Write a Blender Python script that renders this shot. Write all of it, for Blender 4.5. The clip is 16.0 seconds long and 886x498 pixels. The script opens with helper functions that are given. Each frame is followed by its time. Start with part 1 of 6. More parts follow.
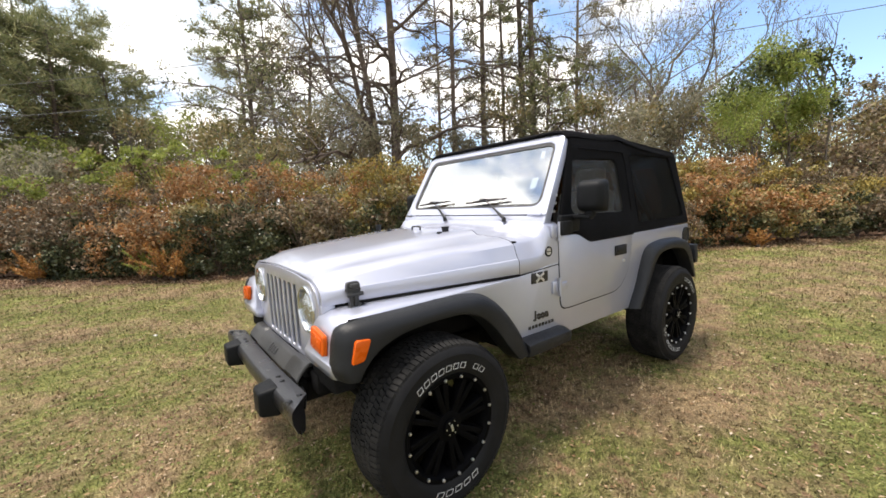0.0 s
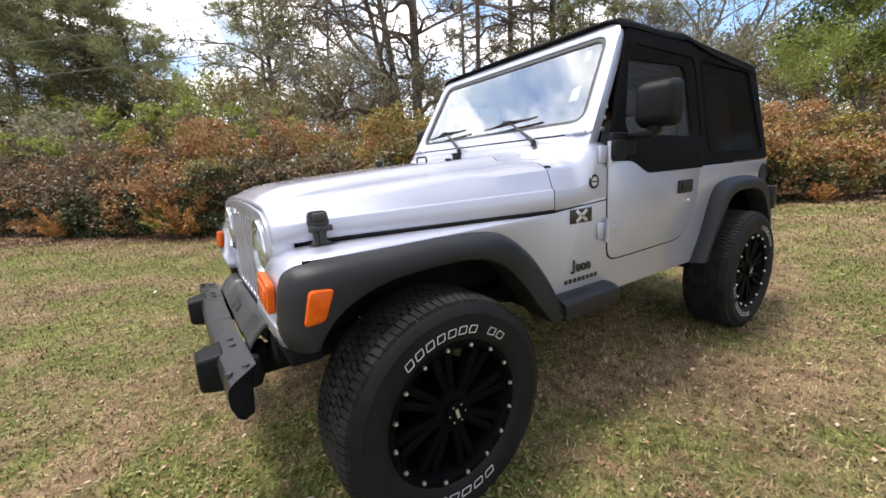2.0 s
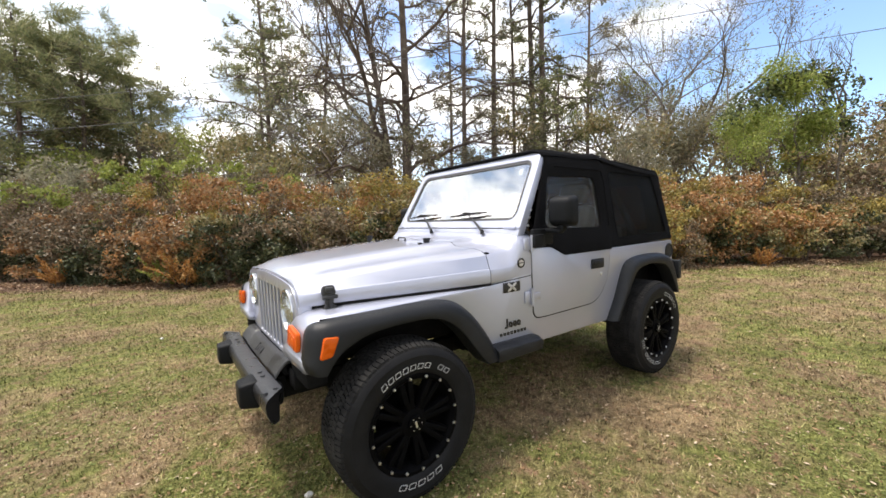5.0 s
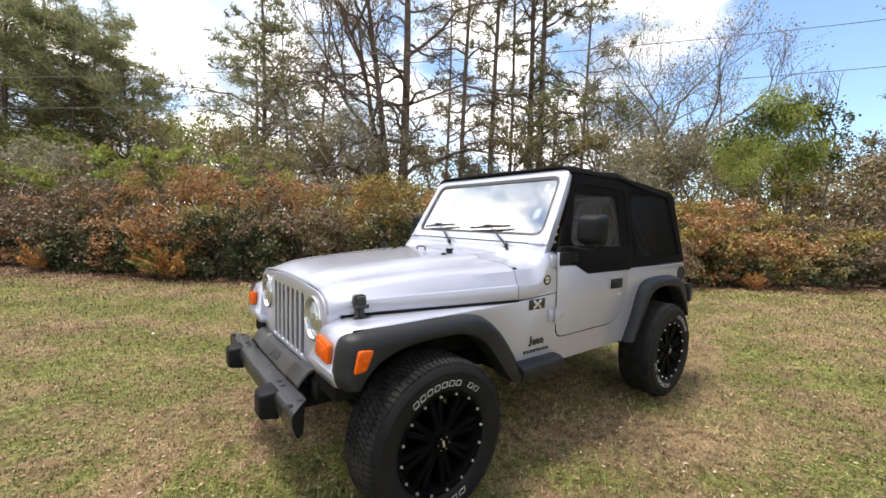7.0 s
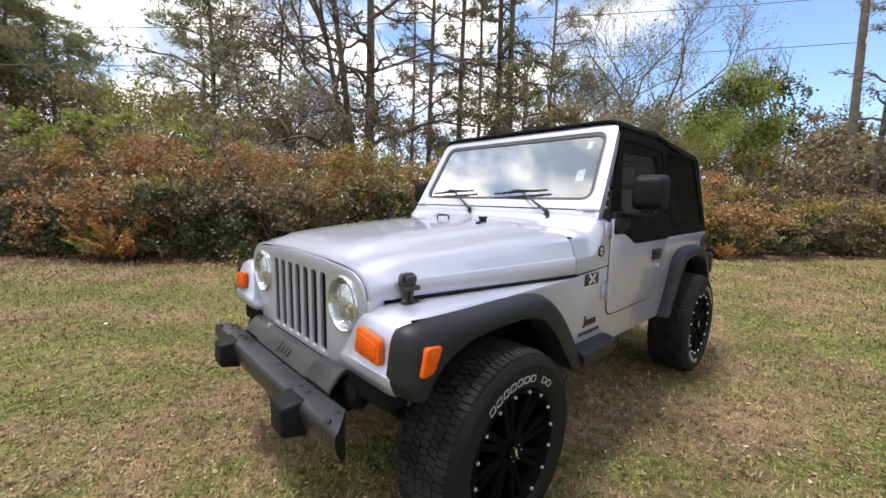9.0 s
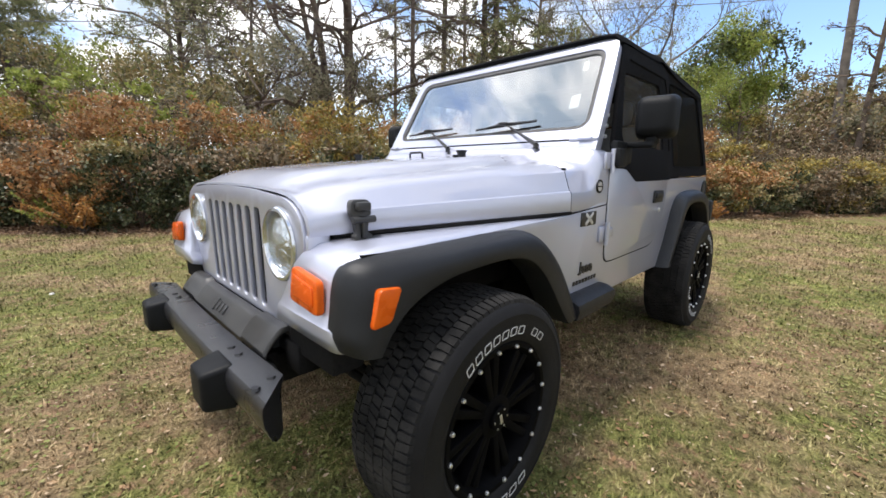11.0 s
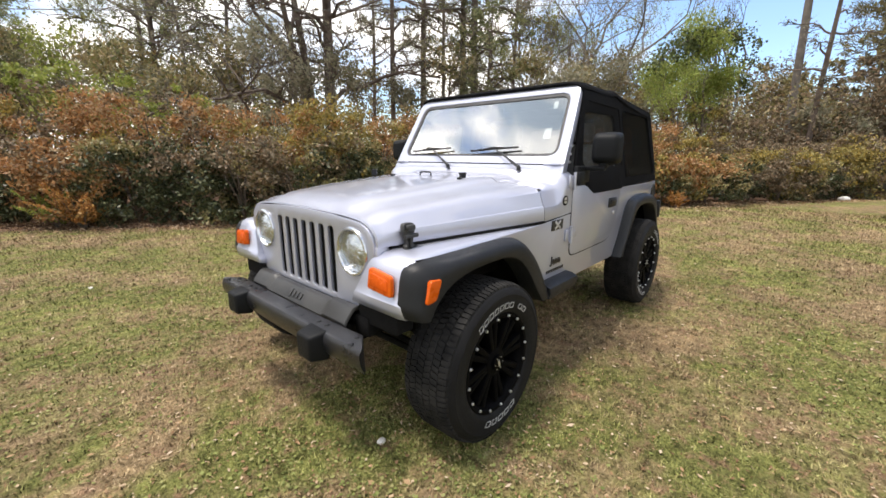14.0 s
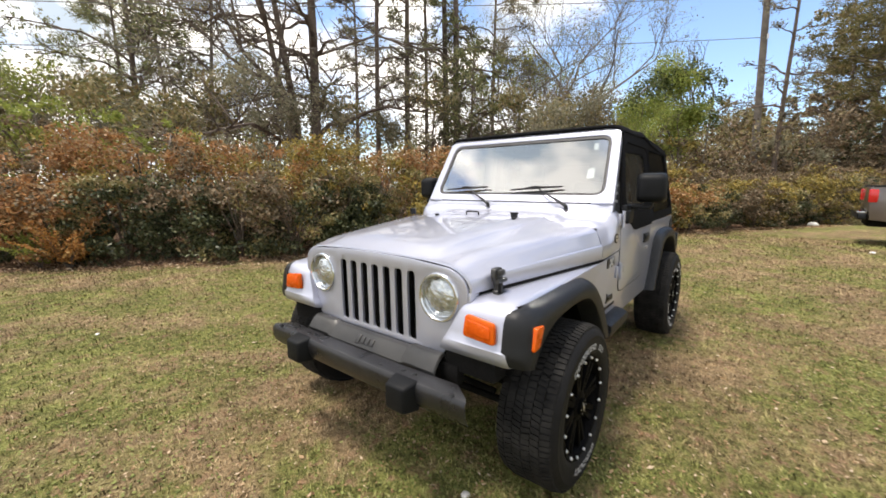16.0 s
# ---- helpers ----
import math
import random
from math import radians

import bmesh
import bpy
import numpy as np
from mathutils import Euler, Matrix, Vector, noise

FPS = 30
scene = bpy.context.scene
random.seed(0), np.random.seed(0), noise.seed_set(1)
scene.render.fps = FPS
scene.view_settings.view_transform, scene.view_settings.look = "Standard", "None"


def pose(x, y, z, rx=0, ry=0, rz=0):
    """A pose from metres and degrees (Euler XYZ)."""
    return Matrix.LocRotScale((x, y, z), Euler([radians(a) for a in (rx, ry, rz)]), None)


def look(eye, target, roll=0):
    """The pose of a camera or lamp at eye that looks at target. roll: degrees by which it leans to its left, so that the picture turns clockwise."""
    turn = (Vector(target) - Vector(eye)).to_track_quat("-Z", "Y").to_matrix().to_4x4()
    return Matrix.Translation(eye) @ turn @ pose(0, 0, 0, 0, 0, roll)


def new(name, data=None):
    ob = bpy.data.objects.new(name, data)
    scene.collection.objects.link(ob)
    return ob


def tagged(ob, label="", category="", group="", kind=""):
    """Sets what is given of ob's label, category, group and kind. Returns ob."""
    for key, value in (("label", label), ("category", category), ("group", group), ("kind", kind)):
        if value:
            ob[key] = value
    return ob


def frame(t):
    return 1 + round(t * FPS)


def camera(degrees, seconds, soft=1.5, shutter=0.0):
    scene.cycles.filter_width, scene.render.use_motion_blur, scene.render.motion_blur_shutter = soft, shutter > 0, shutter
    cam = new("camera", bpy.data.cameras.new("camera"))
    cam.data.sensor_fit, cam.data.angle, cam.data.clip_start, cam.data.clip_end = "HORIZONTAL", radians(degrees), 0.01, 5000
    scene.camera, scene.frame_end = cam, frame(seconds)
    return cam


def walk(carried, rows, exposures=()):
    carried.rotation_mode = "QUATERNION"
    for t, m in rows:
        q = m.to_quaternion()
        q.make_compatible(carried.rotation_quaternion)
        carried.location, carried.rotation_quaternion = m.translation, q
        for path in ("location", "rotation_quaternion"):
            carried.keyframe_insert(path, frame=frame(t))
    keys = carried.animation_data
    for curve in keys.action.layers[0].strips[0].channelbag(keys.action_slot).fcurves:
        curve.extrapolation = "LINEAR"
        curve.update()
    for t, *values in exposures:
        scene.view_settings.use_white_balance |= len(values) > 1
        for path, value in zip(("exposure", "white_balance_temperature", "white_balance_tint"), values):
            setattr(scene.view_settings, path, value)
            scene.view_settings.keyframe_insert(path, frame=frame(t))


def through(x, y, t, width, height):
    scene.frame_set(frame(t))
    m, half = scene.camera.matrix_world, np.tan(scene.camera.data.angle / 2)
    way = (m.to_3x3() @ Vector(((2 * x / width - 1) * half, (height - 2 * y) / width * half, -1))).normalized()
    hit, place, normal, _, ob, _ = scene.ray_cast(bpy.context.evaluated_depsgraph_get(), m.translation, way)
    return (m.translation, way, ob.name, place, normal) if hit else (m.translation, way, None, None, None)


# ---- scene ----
cam = camera(96.9, 16.0, 1.6, 0.3)
PATH = [
    (0, (1.022, 2.255, 1.376), (-0.189, 0.68, 1.149), -2.6),
    (0.5, (0.912, 2.113, 1.293), (-0.297, 0.547, 0.998), -2.2),
    (1, (0.768, 1.953, 1.207), (-0.365, 0.347, 0.839), -2.7),
    (1.5, (0.671, 1.881, 1.156), (-0.443, 0.263, 0.781), -2.5),
    (2, (0.658, 1.885, 1.159), (-0.429, 0.254, 0.76), -3.1),
    (2.5, (0.711, 1.929, 1.18), (-0.388, 0.304, 0.795), -3.0),
    (3, (0.801, 2.006, 1.221), (-0.332, 0.392, 0.886), -3.1),
    (3.5, (0.92, 2.106, 1.264), (-0.203, 0.471, 1.004), -4.2),
    (4, (0.974, 2.226, 1.307), (-0.191, 0.62, 1.06), -3.3),
    (4.5, (0.941, 2.372, 1.337), (-0.266, 0.784, 1.191), -2.2),
    (5, (0.948, 2.503, 1.357), (-0.221, 0.886, 1.205), -1.7),
    (5.2, (0.959, 2.527, 1.359), (-0.214, 0.912, 1.236), -1.7),
    (7.3, (1.166, 2.234, 1.393), (-0.056, 0.656, 1.267), 1.9),
    (7.5, (1.212, 2.185, 1.39), (0.03, 0.577, 1.262), 0.3),
    (7.8, (1.247, 2.165, 1.378), (0.166, 0.485, 1.3), -1.0),
    (8, (1.236, 2.068, 1.382), (0.093, 0.429, 1.281), 1.1),
    (8.5, (1.163, 1.954, 1.337), (-0.138, 0.441, 1.199), 0.8),
    (9, (1.164, 1.747, 1.313), (-0.196, 0.301, 1.071), 1.4),
    (9.5, (1.214, 1.563, 1.291), (-0.26, 0.236, 1.029), 0.3),
    (9.7, (1.205, 1.517, 1.267), (-0.267, 0.202, 0.943), 0.2),
    (11.8, (0.794, 1.622, 1.102), (-0.57, 0.213, 0.711), 0.6),
    (12, (0.814, 1.624, 1.105), (-0.555, 0.22, 0.712), 0.1),
    (12.5, (0.918, 1.655, 1.162), (-0.491, 0.298, 0.742), -0.1),
    (13, (1.121, 1.661, 1.26), (-0.415, 0.422, 0.933), 0.6),
    (13.5, (1.301, 1.722, 1.309), (-0.245, 0.517, 0.911), -0.2),
    (14, (1.44, 1.871, 1.331), (-0.01, 0.572, 0.872), 0.3),
    (14.5, (1.551, 1.898, 1.353), (0.098, 0.615, 0.86), 0.7),
    (15, (1.748, 1.793, 1.397), (0.152, 0.655, 0.999), -1.6),
    (15.5, (1.817, 1.669, 1.407), (0.226, 0.519, 1.025), -0.5),
    (16, (1.738, 1.496, 1.399), (0.196, 0.261, 1.084), -0.2),
]
LEVELS = [(0.0, 0.22, 7050, 12), (2.0, 0.22, 6700, 13), (5.0, 0.22, 6950, 12), (8.0, 0.20, 6900, 12), (8.5, 0.15, 6850, 12), (9.0, 0.04, 6750, 12), (9.5, 0.04, 6700, 12), (12.0, 0.22, 6600, 12), (12.5, 0.22, 6700, 12),
          (13.5, 0.21, 6900, 12), (14.5, 0.17, 7050, 12), (16.0, 0.15, 7150, 12)]
walk(cam, [(t, look(eye, target, roll)) for t, eye, target, roll in PATH], LEVELS)

# ---- world and sun ----
SUN_EL, SUN_AZ = radians(73), radians(-38)      # azimuth counted from +x towards +y
GLOW_EL, GLOW_AZ = radians(36), radians(-74)      # an added bright lobe in the cloud, apart from the sun, that lights the car
world = bpy.data.worlds.new("sky")
scene.world = world
world.use_nodes = True
wn, wl = world.node_tree.nodes, world.node_tree.links
wn.clear()
w_out = wn.new("ShaderNodeOutputWorld")
w_bg = wn.new("ShaderNodeBackground")
w_sky = wn.new("ShaderNodeTexSky")
w_sky.sky_type = "NISHITA"
w_sky.sun_disc = False
w_sky.sun_elevation = SUN_EL
w_sky.sun_rotation = radians(90) - SUN_AZ
w_sky.air_density, w_sky.dust_density, w_sky.ozone_density = 1.0, 1.0, 1.5
w_co = wn.new("ShaderNodeTexCoord")
w_map = wn.new("ShaderNodeMapping")
w_map.inputs["Scale"].default_value = (1.0, 1.0, 1.9)
w_map.inputs["Location"].default_value = (0.35, 0.1, 0.0)
w_cloud = wn.new("ShaderNodeTexNoise")
w_cloud.inputs["Scale"].default_value = 2.9
w_cloud.inputs["Detail"].default_value = 12.0
w_cloud.inputs["Roughness"].default_value = 0.58
w_cloud.inputs["Distortion"].default_value = 0.25
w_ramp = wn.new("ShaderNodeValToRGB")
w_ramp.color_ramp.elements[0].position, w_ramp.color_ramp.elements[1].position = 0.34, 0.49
w_white = wn.new("ShaderNodeTexNoise")
w_white.inputs["Scale"].default_value = 6.0
w_white.inputs["Detail"].default_value = 10.0
w_white.inputs["Distortion"].default_value = 0.4
w_tone = wn.new("ShaderNodeValToRGB")
w_tone.color_ramp.elements[0].position, w_tone.color_ramp.elements[1].position = 0.38, 0.60
w_tone.color_ramp.elements[0].color = (0.36, 0.44, 0.54, 1)
w_tone.color_ramp.elements[1].color = (1.0, 1.0, 1.0, 1)
w_gain = wn.new("ShaderNodeVectorMath")
w_gain.operation = "SCALE"
w_gain.inputs["Scale"].default_value = 12.0
w_mix = wn.new("ShaderNodeMix")
w_mix.data_type = "RGBA"
wl.new(w_co.outputs["Generated"], w_map.inputs["Vector"])
wl.new(w_map.outputs["Vector"], w_cloud.inputs["Vector"])
wl.new(w_map.outputs["Vector"], w_white.inputs["Vector"])
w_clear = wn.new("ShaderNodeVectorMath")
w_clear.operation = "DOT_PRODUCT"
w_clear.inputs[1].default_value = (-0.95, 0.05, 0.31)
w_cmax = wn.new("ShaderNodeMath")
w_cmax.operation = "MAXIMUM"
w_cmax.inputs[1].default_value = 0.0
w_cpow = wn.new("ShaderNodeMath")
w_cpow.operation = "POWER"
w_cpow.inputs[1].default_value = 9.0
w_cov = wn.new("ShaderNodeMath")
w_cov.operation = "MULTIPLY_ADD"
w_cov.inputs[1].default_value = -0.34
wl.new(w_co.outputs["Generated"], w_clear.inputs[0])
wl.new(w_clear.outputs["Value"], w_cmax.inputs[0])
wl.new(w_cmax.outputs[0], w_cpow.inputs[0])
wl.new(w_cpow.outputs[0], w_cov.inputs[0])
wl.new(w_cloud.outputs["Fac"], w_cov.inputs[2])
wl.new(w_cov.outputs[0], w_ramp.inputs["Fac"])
wl.new(w_white.outputs["Fac"], w_tone.inputs["Fac"])
w_dot = wn.new("ShaderNodeVectorMath")
w_dot.operation = "DOT_PRODUCT"
w_dot.inputs[1].default_value = (math.cos(GLOW_AZ) * math.cos(GLOW_EL), math.sin(GLOW_AZ) * math.cos(GLOW_EL), math.sin(GLOW_EL))
w_pos = wn.new("ShaderNodeMath")
w_pos.operation = "MAXIMUM"
w_pos.inputs[1].default_value = 0.0
w_pow = wn.new("ShaderNodeMath")
w_pow.operation = "POWER"
w_pow.inputs[1].default_value = 11.0
w_lobe = wn.new("ShaderNodeMath")
w_lobe.operation = "MULTIPLY_ADD"
w_lobe.inputs[1].default_value, w_lobe.inputs[2].default_value = 10.5, 11.0
wl.new(w_co.outputs["Generated"], w_dot.inputs[0])
wl.new(w_dot.outputs["Value"], w_pos.inputs[0])
wl.new(w_pos.outputs[0], w_pow.inputs[0])
wl.new(w_pow.outputs[0], w_lobe.inputs[0])
wl.new(w_lobe.outputs[0], w_gain.inputs["Scale"])
wl.new(w_tone.outputs["Color"], w_gain.inputs[0])
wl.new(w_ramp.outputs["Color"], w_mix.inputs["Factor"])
w_lift = wn.new("ShaderNodeVectorMath")
w_lift.operation = "MULTIPLY"
w_lift.inputs[1].default_value = (1.55, 1.75, 1.95)
wl.new(w_sky.outputs["Color"], w_lift.inputs[0])
wl.new(w_lift.outputs["Vector"], w_mix.inputs["A"])
wl.new(w_gain.outputs["Vector"], w_mix.inputs["B"])
wl.new(w_mix.outputs["Result"], w_bg.inputs["Color"])
w_bg.inputs["Strength"].default_value = 0.139
wl.new(w_bg.outputs["Background"], w_out.inputs["Surface"])

sun_data = bpy.data.lights.new("sun", "SUN")
sun_data.energy, sun_data.angle, sun_data.color = 3.8, radians(13), (1.0, 0.97, 0.92)
sun = new("sun", sun_data)
sun.matrix_world = look((30 * math.cos(SUN_AZ) * math.cos(SUN_EL), 30 * math.sin(SUN_AZ) * math.cos(SUN_EL), 30 * math.sin(SUN_EL)), (0, 0, 0))


# ---- materials ----
def material(name, dark, light, rough=0.5, metal=0.0, scale=8.0, fine=120.0, bump=0.0, coat=0.0, spec=0.5, rough_var=0.08, bump_scale=None):
    """A surface whose colour wanders between two tones at a large and a fine scale, with fine relief."""
    m = bpy.data.materials.new(name)
    m.use_nodes = True
    n, l = m.node_tree.nodes, m.node_tree.links
    p = n["Principled BSDF"]
    co = n.new("ShaderNodeTexCoord")
    big, small = n.new("ShaderNodeTexNoise"), n.new("ShaderNodeTexNoise")
    big.inputs["Scale"].default_value, big.inputs["Detail"].default_value = scale, 6
    small.inputs["Scale"].default_value, small.inputs["Detail"].default_value = fine, 4
    add = n.new("ShaderNodeMath")
    add.operation = "MULTIPLY_ADD"
    add.inputs[1].default_value, add.inputs[2].default_value = 0.35, 0.0
    mixv = n.new("ShaderNodeMath")
    mixv.operation = "MULTIPLY_ADD"
    mixv.inputs[1].default_value = 0.65
    ramp = n.new("ShaderNodeValToRGB")
    ramp.color_ramp.elements[0].position, ramp.color_ramp.elements[1].position = 0.36, 0.64
    ramp.color_ramp.elements[0].color, ramp.color_ramp.elements[1].color = (*dark, 1), (*light, 1)
    l.new(co.outputs["Object"], big.inputs["Vector"])
    l.new(co.outputs["Object"], small.inputs["Vector"])
    l.new(small.outputs["Fac"], add.inputs[0])
    l.new(big.outputs["Fac"], mixv.inputs[0])
    l.new(add.outputs[0], mixv.inputs[2])
    l.new(mixv.outputs[0], ramp.inputs["Fac"])
    l.new(ramp.outputs["Color"], p.inputs["Base Color"])
    rv = n.new("ShaderNodeMath")
    rv.operation = "MULTIPLY_ADD"
    rv.inputs[1].default_value, rv.inputs[2].default_value = rough_var * 2, rough - rough_var
    l.new(big.outputs["Fac"], rv.inputs[0])
    l.new(rv.outputs[0], p.inputs["Roughness"])
    p.inputs["Metallic"].default_value = metal
    p.inputs["Specular IOR Level"].default_value = spec
    p.inputs["Coat Weight"].default_value = coat
    p.inputs["Coat Roughness"].default_value = 0.06
    if bump:
        bn, b = n.new("ShaderNodeTexNoise"), n.new("ShaderNodeBump")
        bn.inputs["Scale"].default_value, bn.inputs["Detail"].default_value = bump_scale or fine, 5
        b.inputs["Strength"].default_value, b.inputs["Distance"].default_value = bump, 0.01
        l.new(co.outputs["Object"], bn.inputs["Vector"])
        l.new(bn.outputs["Fac"], b.inputs["Height"])
        l.new(b.outputs["Normal"], p.inputs["Normal"])
    return m


def glass(name, tint, mirror, rough=0.02, haze=None, rim=1.0, film=0.0):
    """A thin pane: clear or tinted see-through, with a reflecting face; film: the share of pale diffuse colour standing
    in for hazy light on it.
    """
    m = bpy.data.materials.new(name)
    m.use_nodes = True
    n, l = m.node_tree.nodes, m.node_tree.links
    n.clear()
    out, mix = n.new("ShaderNodeOutputMaterial"), n.new("ShaderNodeMixShader")
    tr, gl = n.new("ShaderNodeBsdfTransparent"), n.new("ShaderNodeBsdfGlossy")
    lw, p5, mul = n.new("ShaderNodeLayerWeight"), n.new("ShaderNodeMath"), n.new("ShaderNodeMath")
    lw.inputs["Blend"].default_value = 0.5
    p5.operation, mul.operation = "POWER", "MULTIPLY_ADD"
    p5.inputs[1].default_value, mul.inputs[1].default_value, mul.inputs[2].default_value = 5.0, rim * (1.0 - mirror), mirror
    l.new(lw.outputs["Facing"], p5.inputs[0])
    l.new(p5.outputs[0], mul.inputs[0])
    tr.inputs["Color"].default_value = (*tint, 1)
    gl.inputs["Roughness"].default_value = rough
    gl.inputs["Color"].default_value = (0.95, 0.98, 1.0, 1)
    if haze:
        co, no, b = n.new("ShaderNodeTexCoord"), n.new("ShaderNodeTexNoise"), n.new("ShaderNodeBump")
        no.inputs["Scale"].default_value = haze
        b.inputs["Strength"].default_value, b.inputs["Distance"].default_value = 0.10, 0.02
        l.new(co.outputs["Object"], no.inputs["Vector"])
        l.new(no.outputs["Fac"], b.inputs["Height"])
        l.new(b.outputs["Normal"], gl.inputs["Normal"])
    l.new(mul.outputs[0], mix.inputs["Fac"])
    l.new(tr.outputs["BSDF"], mix.inputs[1])
    l.new(gl.outputs["BSDF"], mix.inputs[2])
    if film:
        dull, haze_mix = n.new("ShaderNodeBsdfDiffuse"), n.new("ShaderNodeMixShader")
        dull.inputs["Color"].default_value = (0.42, 0.40, 0.37, 1)
        haze_mix.inputs["Fac"].default_value = film
        l.new(mix.outputs["Shader"], haze_mix.inputs[1])
        l.new(dull.outputs["BSDF"], haze_mix.inputs[2])
        l.new(haze_mix.outputs["Shader"], out.inputs["Surface"])
    else:
        l.new(mix.outputs["Shader"], out.inputs["Surface"])
    return m


def leaf_material(name, tones, through=0.35, rough=0.45):
    """Leaves: one tone each, drawn by chance from a row of tones, partly letting light through."""
    m = bpy.data.materials.new(name)
    m.use_nodes = True
    n, l = m.node_tree.nodes, m.node_tree.links
    n.clear()
    out = n.new("ShaderNodeOutputMaterial")
    geo = n.new("ShaderNodeNewGeometry")
    ramp = n.new("ShaderNodeValToRGB")
    ramp.color_ramp.interpolation = "LINEAR"
    els = ramp.color_ramp.elements
    while len(els) < len(tones):
        els.new(0.5)
    mean = [sum(c[j] for c in tones) / len(tones) for j in range(3)]
    for i, c in enumerate(tones):
        c = [a + (b - a) * 0.10 for a, b in zip(c, mean)]
        els[i].position = i / (len(tones) - 1)
        els[i].color = (*c, 1)
    p = n.new("ShaderNodeBsdfPrincipled")
    p.inputs["Roughness"].default_value = rough
    p.inputs["Specular IOR Level"].default_value = 0.24
    t = n.new("ShaderNodeBsdfTranslucent")
    mix = n.new("ShaderNodeMixShader")
    mix.inputs["Fac"].default_value = through
    l.new(geo.outputs["Random Per Island"], ramp.inputs["Fac"])
    l.new(ramp.outputs["Color"], p.inputs["Base Color"])
    l.new(ramp.outputs["Color"], t.inputs["Color"])
    l.new(p.outputs["BSDF"], mix.inputs[1])
    l.new(t.outputs["BSDF"], mix.inputs[2])
    l.new(mix.outputs["Shader"], out.inputs["Surface"])
    return m


PAINT = material("silver_paint", (0.440, 0.458, 0.555), (0.485, 0.505, 0.605), 0.41, 0.58, 3, 900, 0.0, 0.9, rough_var=0.03)
PLASTIC = material("black_plastic", (0.0080, 0.0087, 0.0105), (0.0155, 0.0168, 0.0195), 0.42, 0, 6, 400, 0.14, bump_scale=600, spec=0.29)
GREYPLASTIC = material("worn_grey_plastic", (0.020, 0.020, 0.021), (0.042, 0.041, 0.040), 0.38, 0, 7, 300, 0.1, spec=0.42)
MIRRORPLASTIC = material("dark_mirror_plastic", (0.006, 0.0065, 0.0075), (0.012, 0.013, 0.015), 0.5, 0, 6, 400, 0.12, bump_scale=600, spec=0.14)
METALBLACK = material("black_coated_steel", (0.010, 0.010, 0.0115), (0.021, 0.021, 0.0235), 0.31, 0.0, 9, 250, 0.12, spec=0.52, rough_var=0.16)
RUBBER = material("tyre_rubber", (0.0065, 0.0065, 0.0075), (0.0125, 0.0125, 0.0135), 0.6, 0, 12, 200, 0.15, spec=0.16)
TREAD = material("dusty_tread_rubber", (0.010, 0.010, 0.0105), (0.030, 0.029, 0.028), 0.85, 0, 14, 160, 0.2, spec=0.1)
RIM = material("satin_black_rim", (0.0018, 0.0018, 0.0022), (0.0035, 0.0035, 0.004), 0.5, 0.0, 20, 200, spec=0.035)
BEZEL = material("bright_silver_bezel", (0.58, 0.60, 0.63), (0.70, 0.72, 0.75), 0.16, 0.9, 12, 200)
AMBERDEEP = material("deep_amber_lens", (0.58, 0.075, 0.004), (0.68, 0.10, 0.006), 0.25, 0, 60, 300, coat=0.15, spec=0.3)
CHROME = material("chrome", (0.75, 0.76, 0.78), (0.85, 0.85, 0.86), 0.10, 1.0, 5, 80, rough_var=0.04)
STEEL = material("bright_bolt_steel", (0.65, 0.65, 0.66), (0.85, 0.85, 0.85), 0.3, 0.9, 20, 300)
CANVAS = material("black_canvas", (0.003, 0.003, 0.0036), (0.0075, 0.0075, 0.009), 0.9, 0, 5, 500, 0.35, bump_scale=700, spec=0.10)
DARK = material("dark_underbody", (0.007, 0.007, 0.0075), (0.016, 0.015, 0.0145), 0.9, 0, 8, 90, 0.2, spec=0.08)
LINING = material("dark_interior", (0.02, 0.02, 0.022), (0.04, 0.04, 0.042), 0.85, 0, 5, 200, 0.1, spec=0.15)
SEATCLOTH = material("grey_seat_cloth", (0.10, 0.10, 0.105), (0.16, 0.16, 0.165), 0.9, 0, 9, 400, 0.2)
AMBER = material("amber_lens", (0.56, 0.082, 0.005), (0.66, 0.110, 0.007), 0.28, 0, 30, 200, coat=0.08, spec=0.2)
REDLENS = material("red_lens", (0.45, 0.010, 0.012), (0.60, 0.02, 0.02), 0.15, 0, 30, 200, coat=0.6)
WHITEMARK = material("white_marking", (0.36, 0.36, 0.36), (0.60, 0.60, 0.59), 0.6, 0, 30, 300)
BADGEGREY = material("badge_silver", (0.55, 0.56, 0.58), (0.7, 0.7, 0.72), 0.3, 0.6, 30, 300)
STICKER = material("white_sticker", (0.48, 0.50, 0.50), (0.56, 0.58, 0.58), 0.5, 0, 20, 100)
GASKET = material("grey_rubber_gasket", (0.05, 0.05, 0.052), (0.08, 0.08, 0.083), 0.6, 0, 20, 200)
WINDSHIELD = glass("windshield_glass", (0.80, 0.86, 0.84), 0.40)
VINYL = glass("clear_vinyl_window", (0.80, 0.75, 0.68), 0.03, 0.10, 5.0, 0.4, 0.06)
TINTED = glass("tinted_vinyl_window", (0.24, 0.19, 0.145), 0.012, 0.12, 4.0, 0.2, 0.02)
LENS = glass("headlight_glass", (0.93, 0.95, 0.96), 0.06, 0.03, 60.0)
FLUTED = material("fluted_lamp_glass", (0.42, 0.43, 0.44), (0.88, 0.89, 0.90), 0.10, 0.9, 30, 90, 0.9, bump_scale=45)


# ---- mesh helpers ----
def finish(bm):
    bmesh.ops.recalc_face_normals(bm, faces=bm.faces)
    return bm


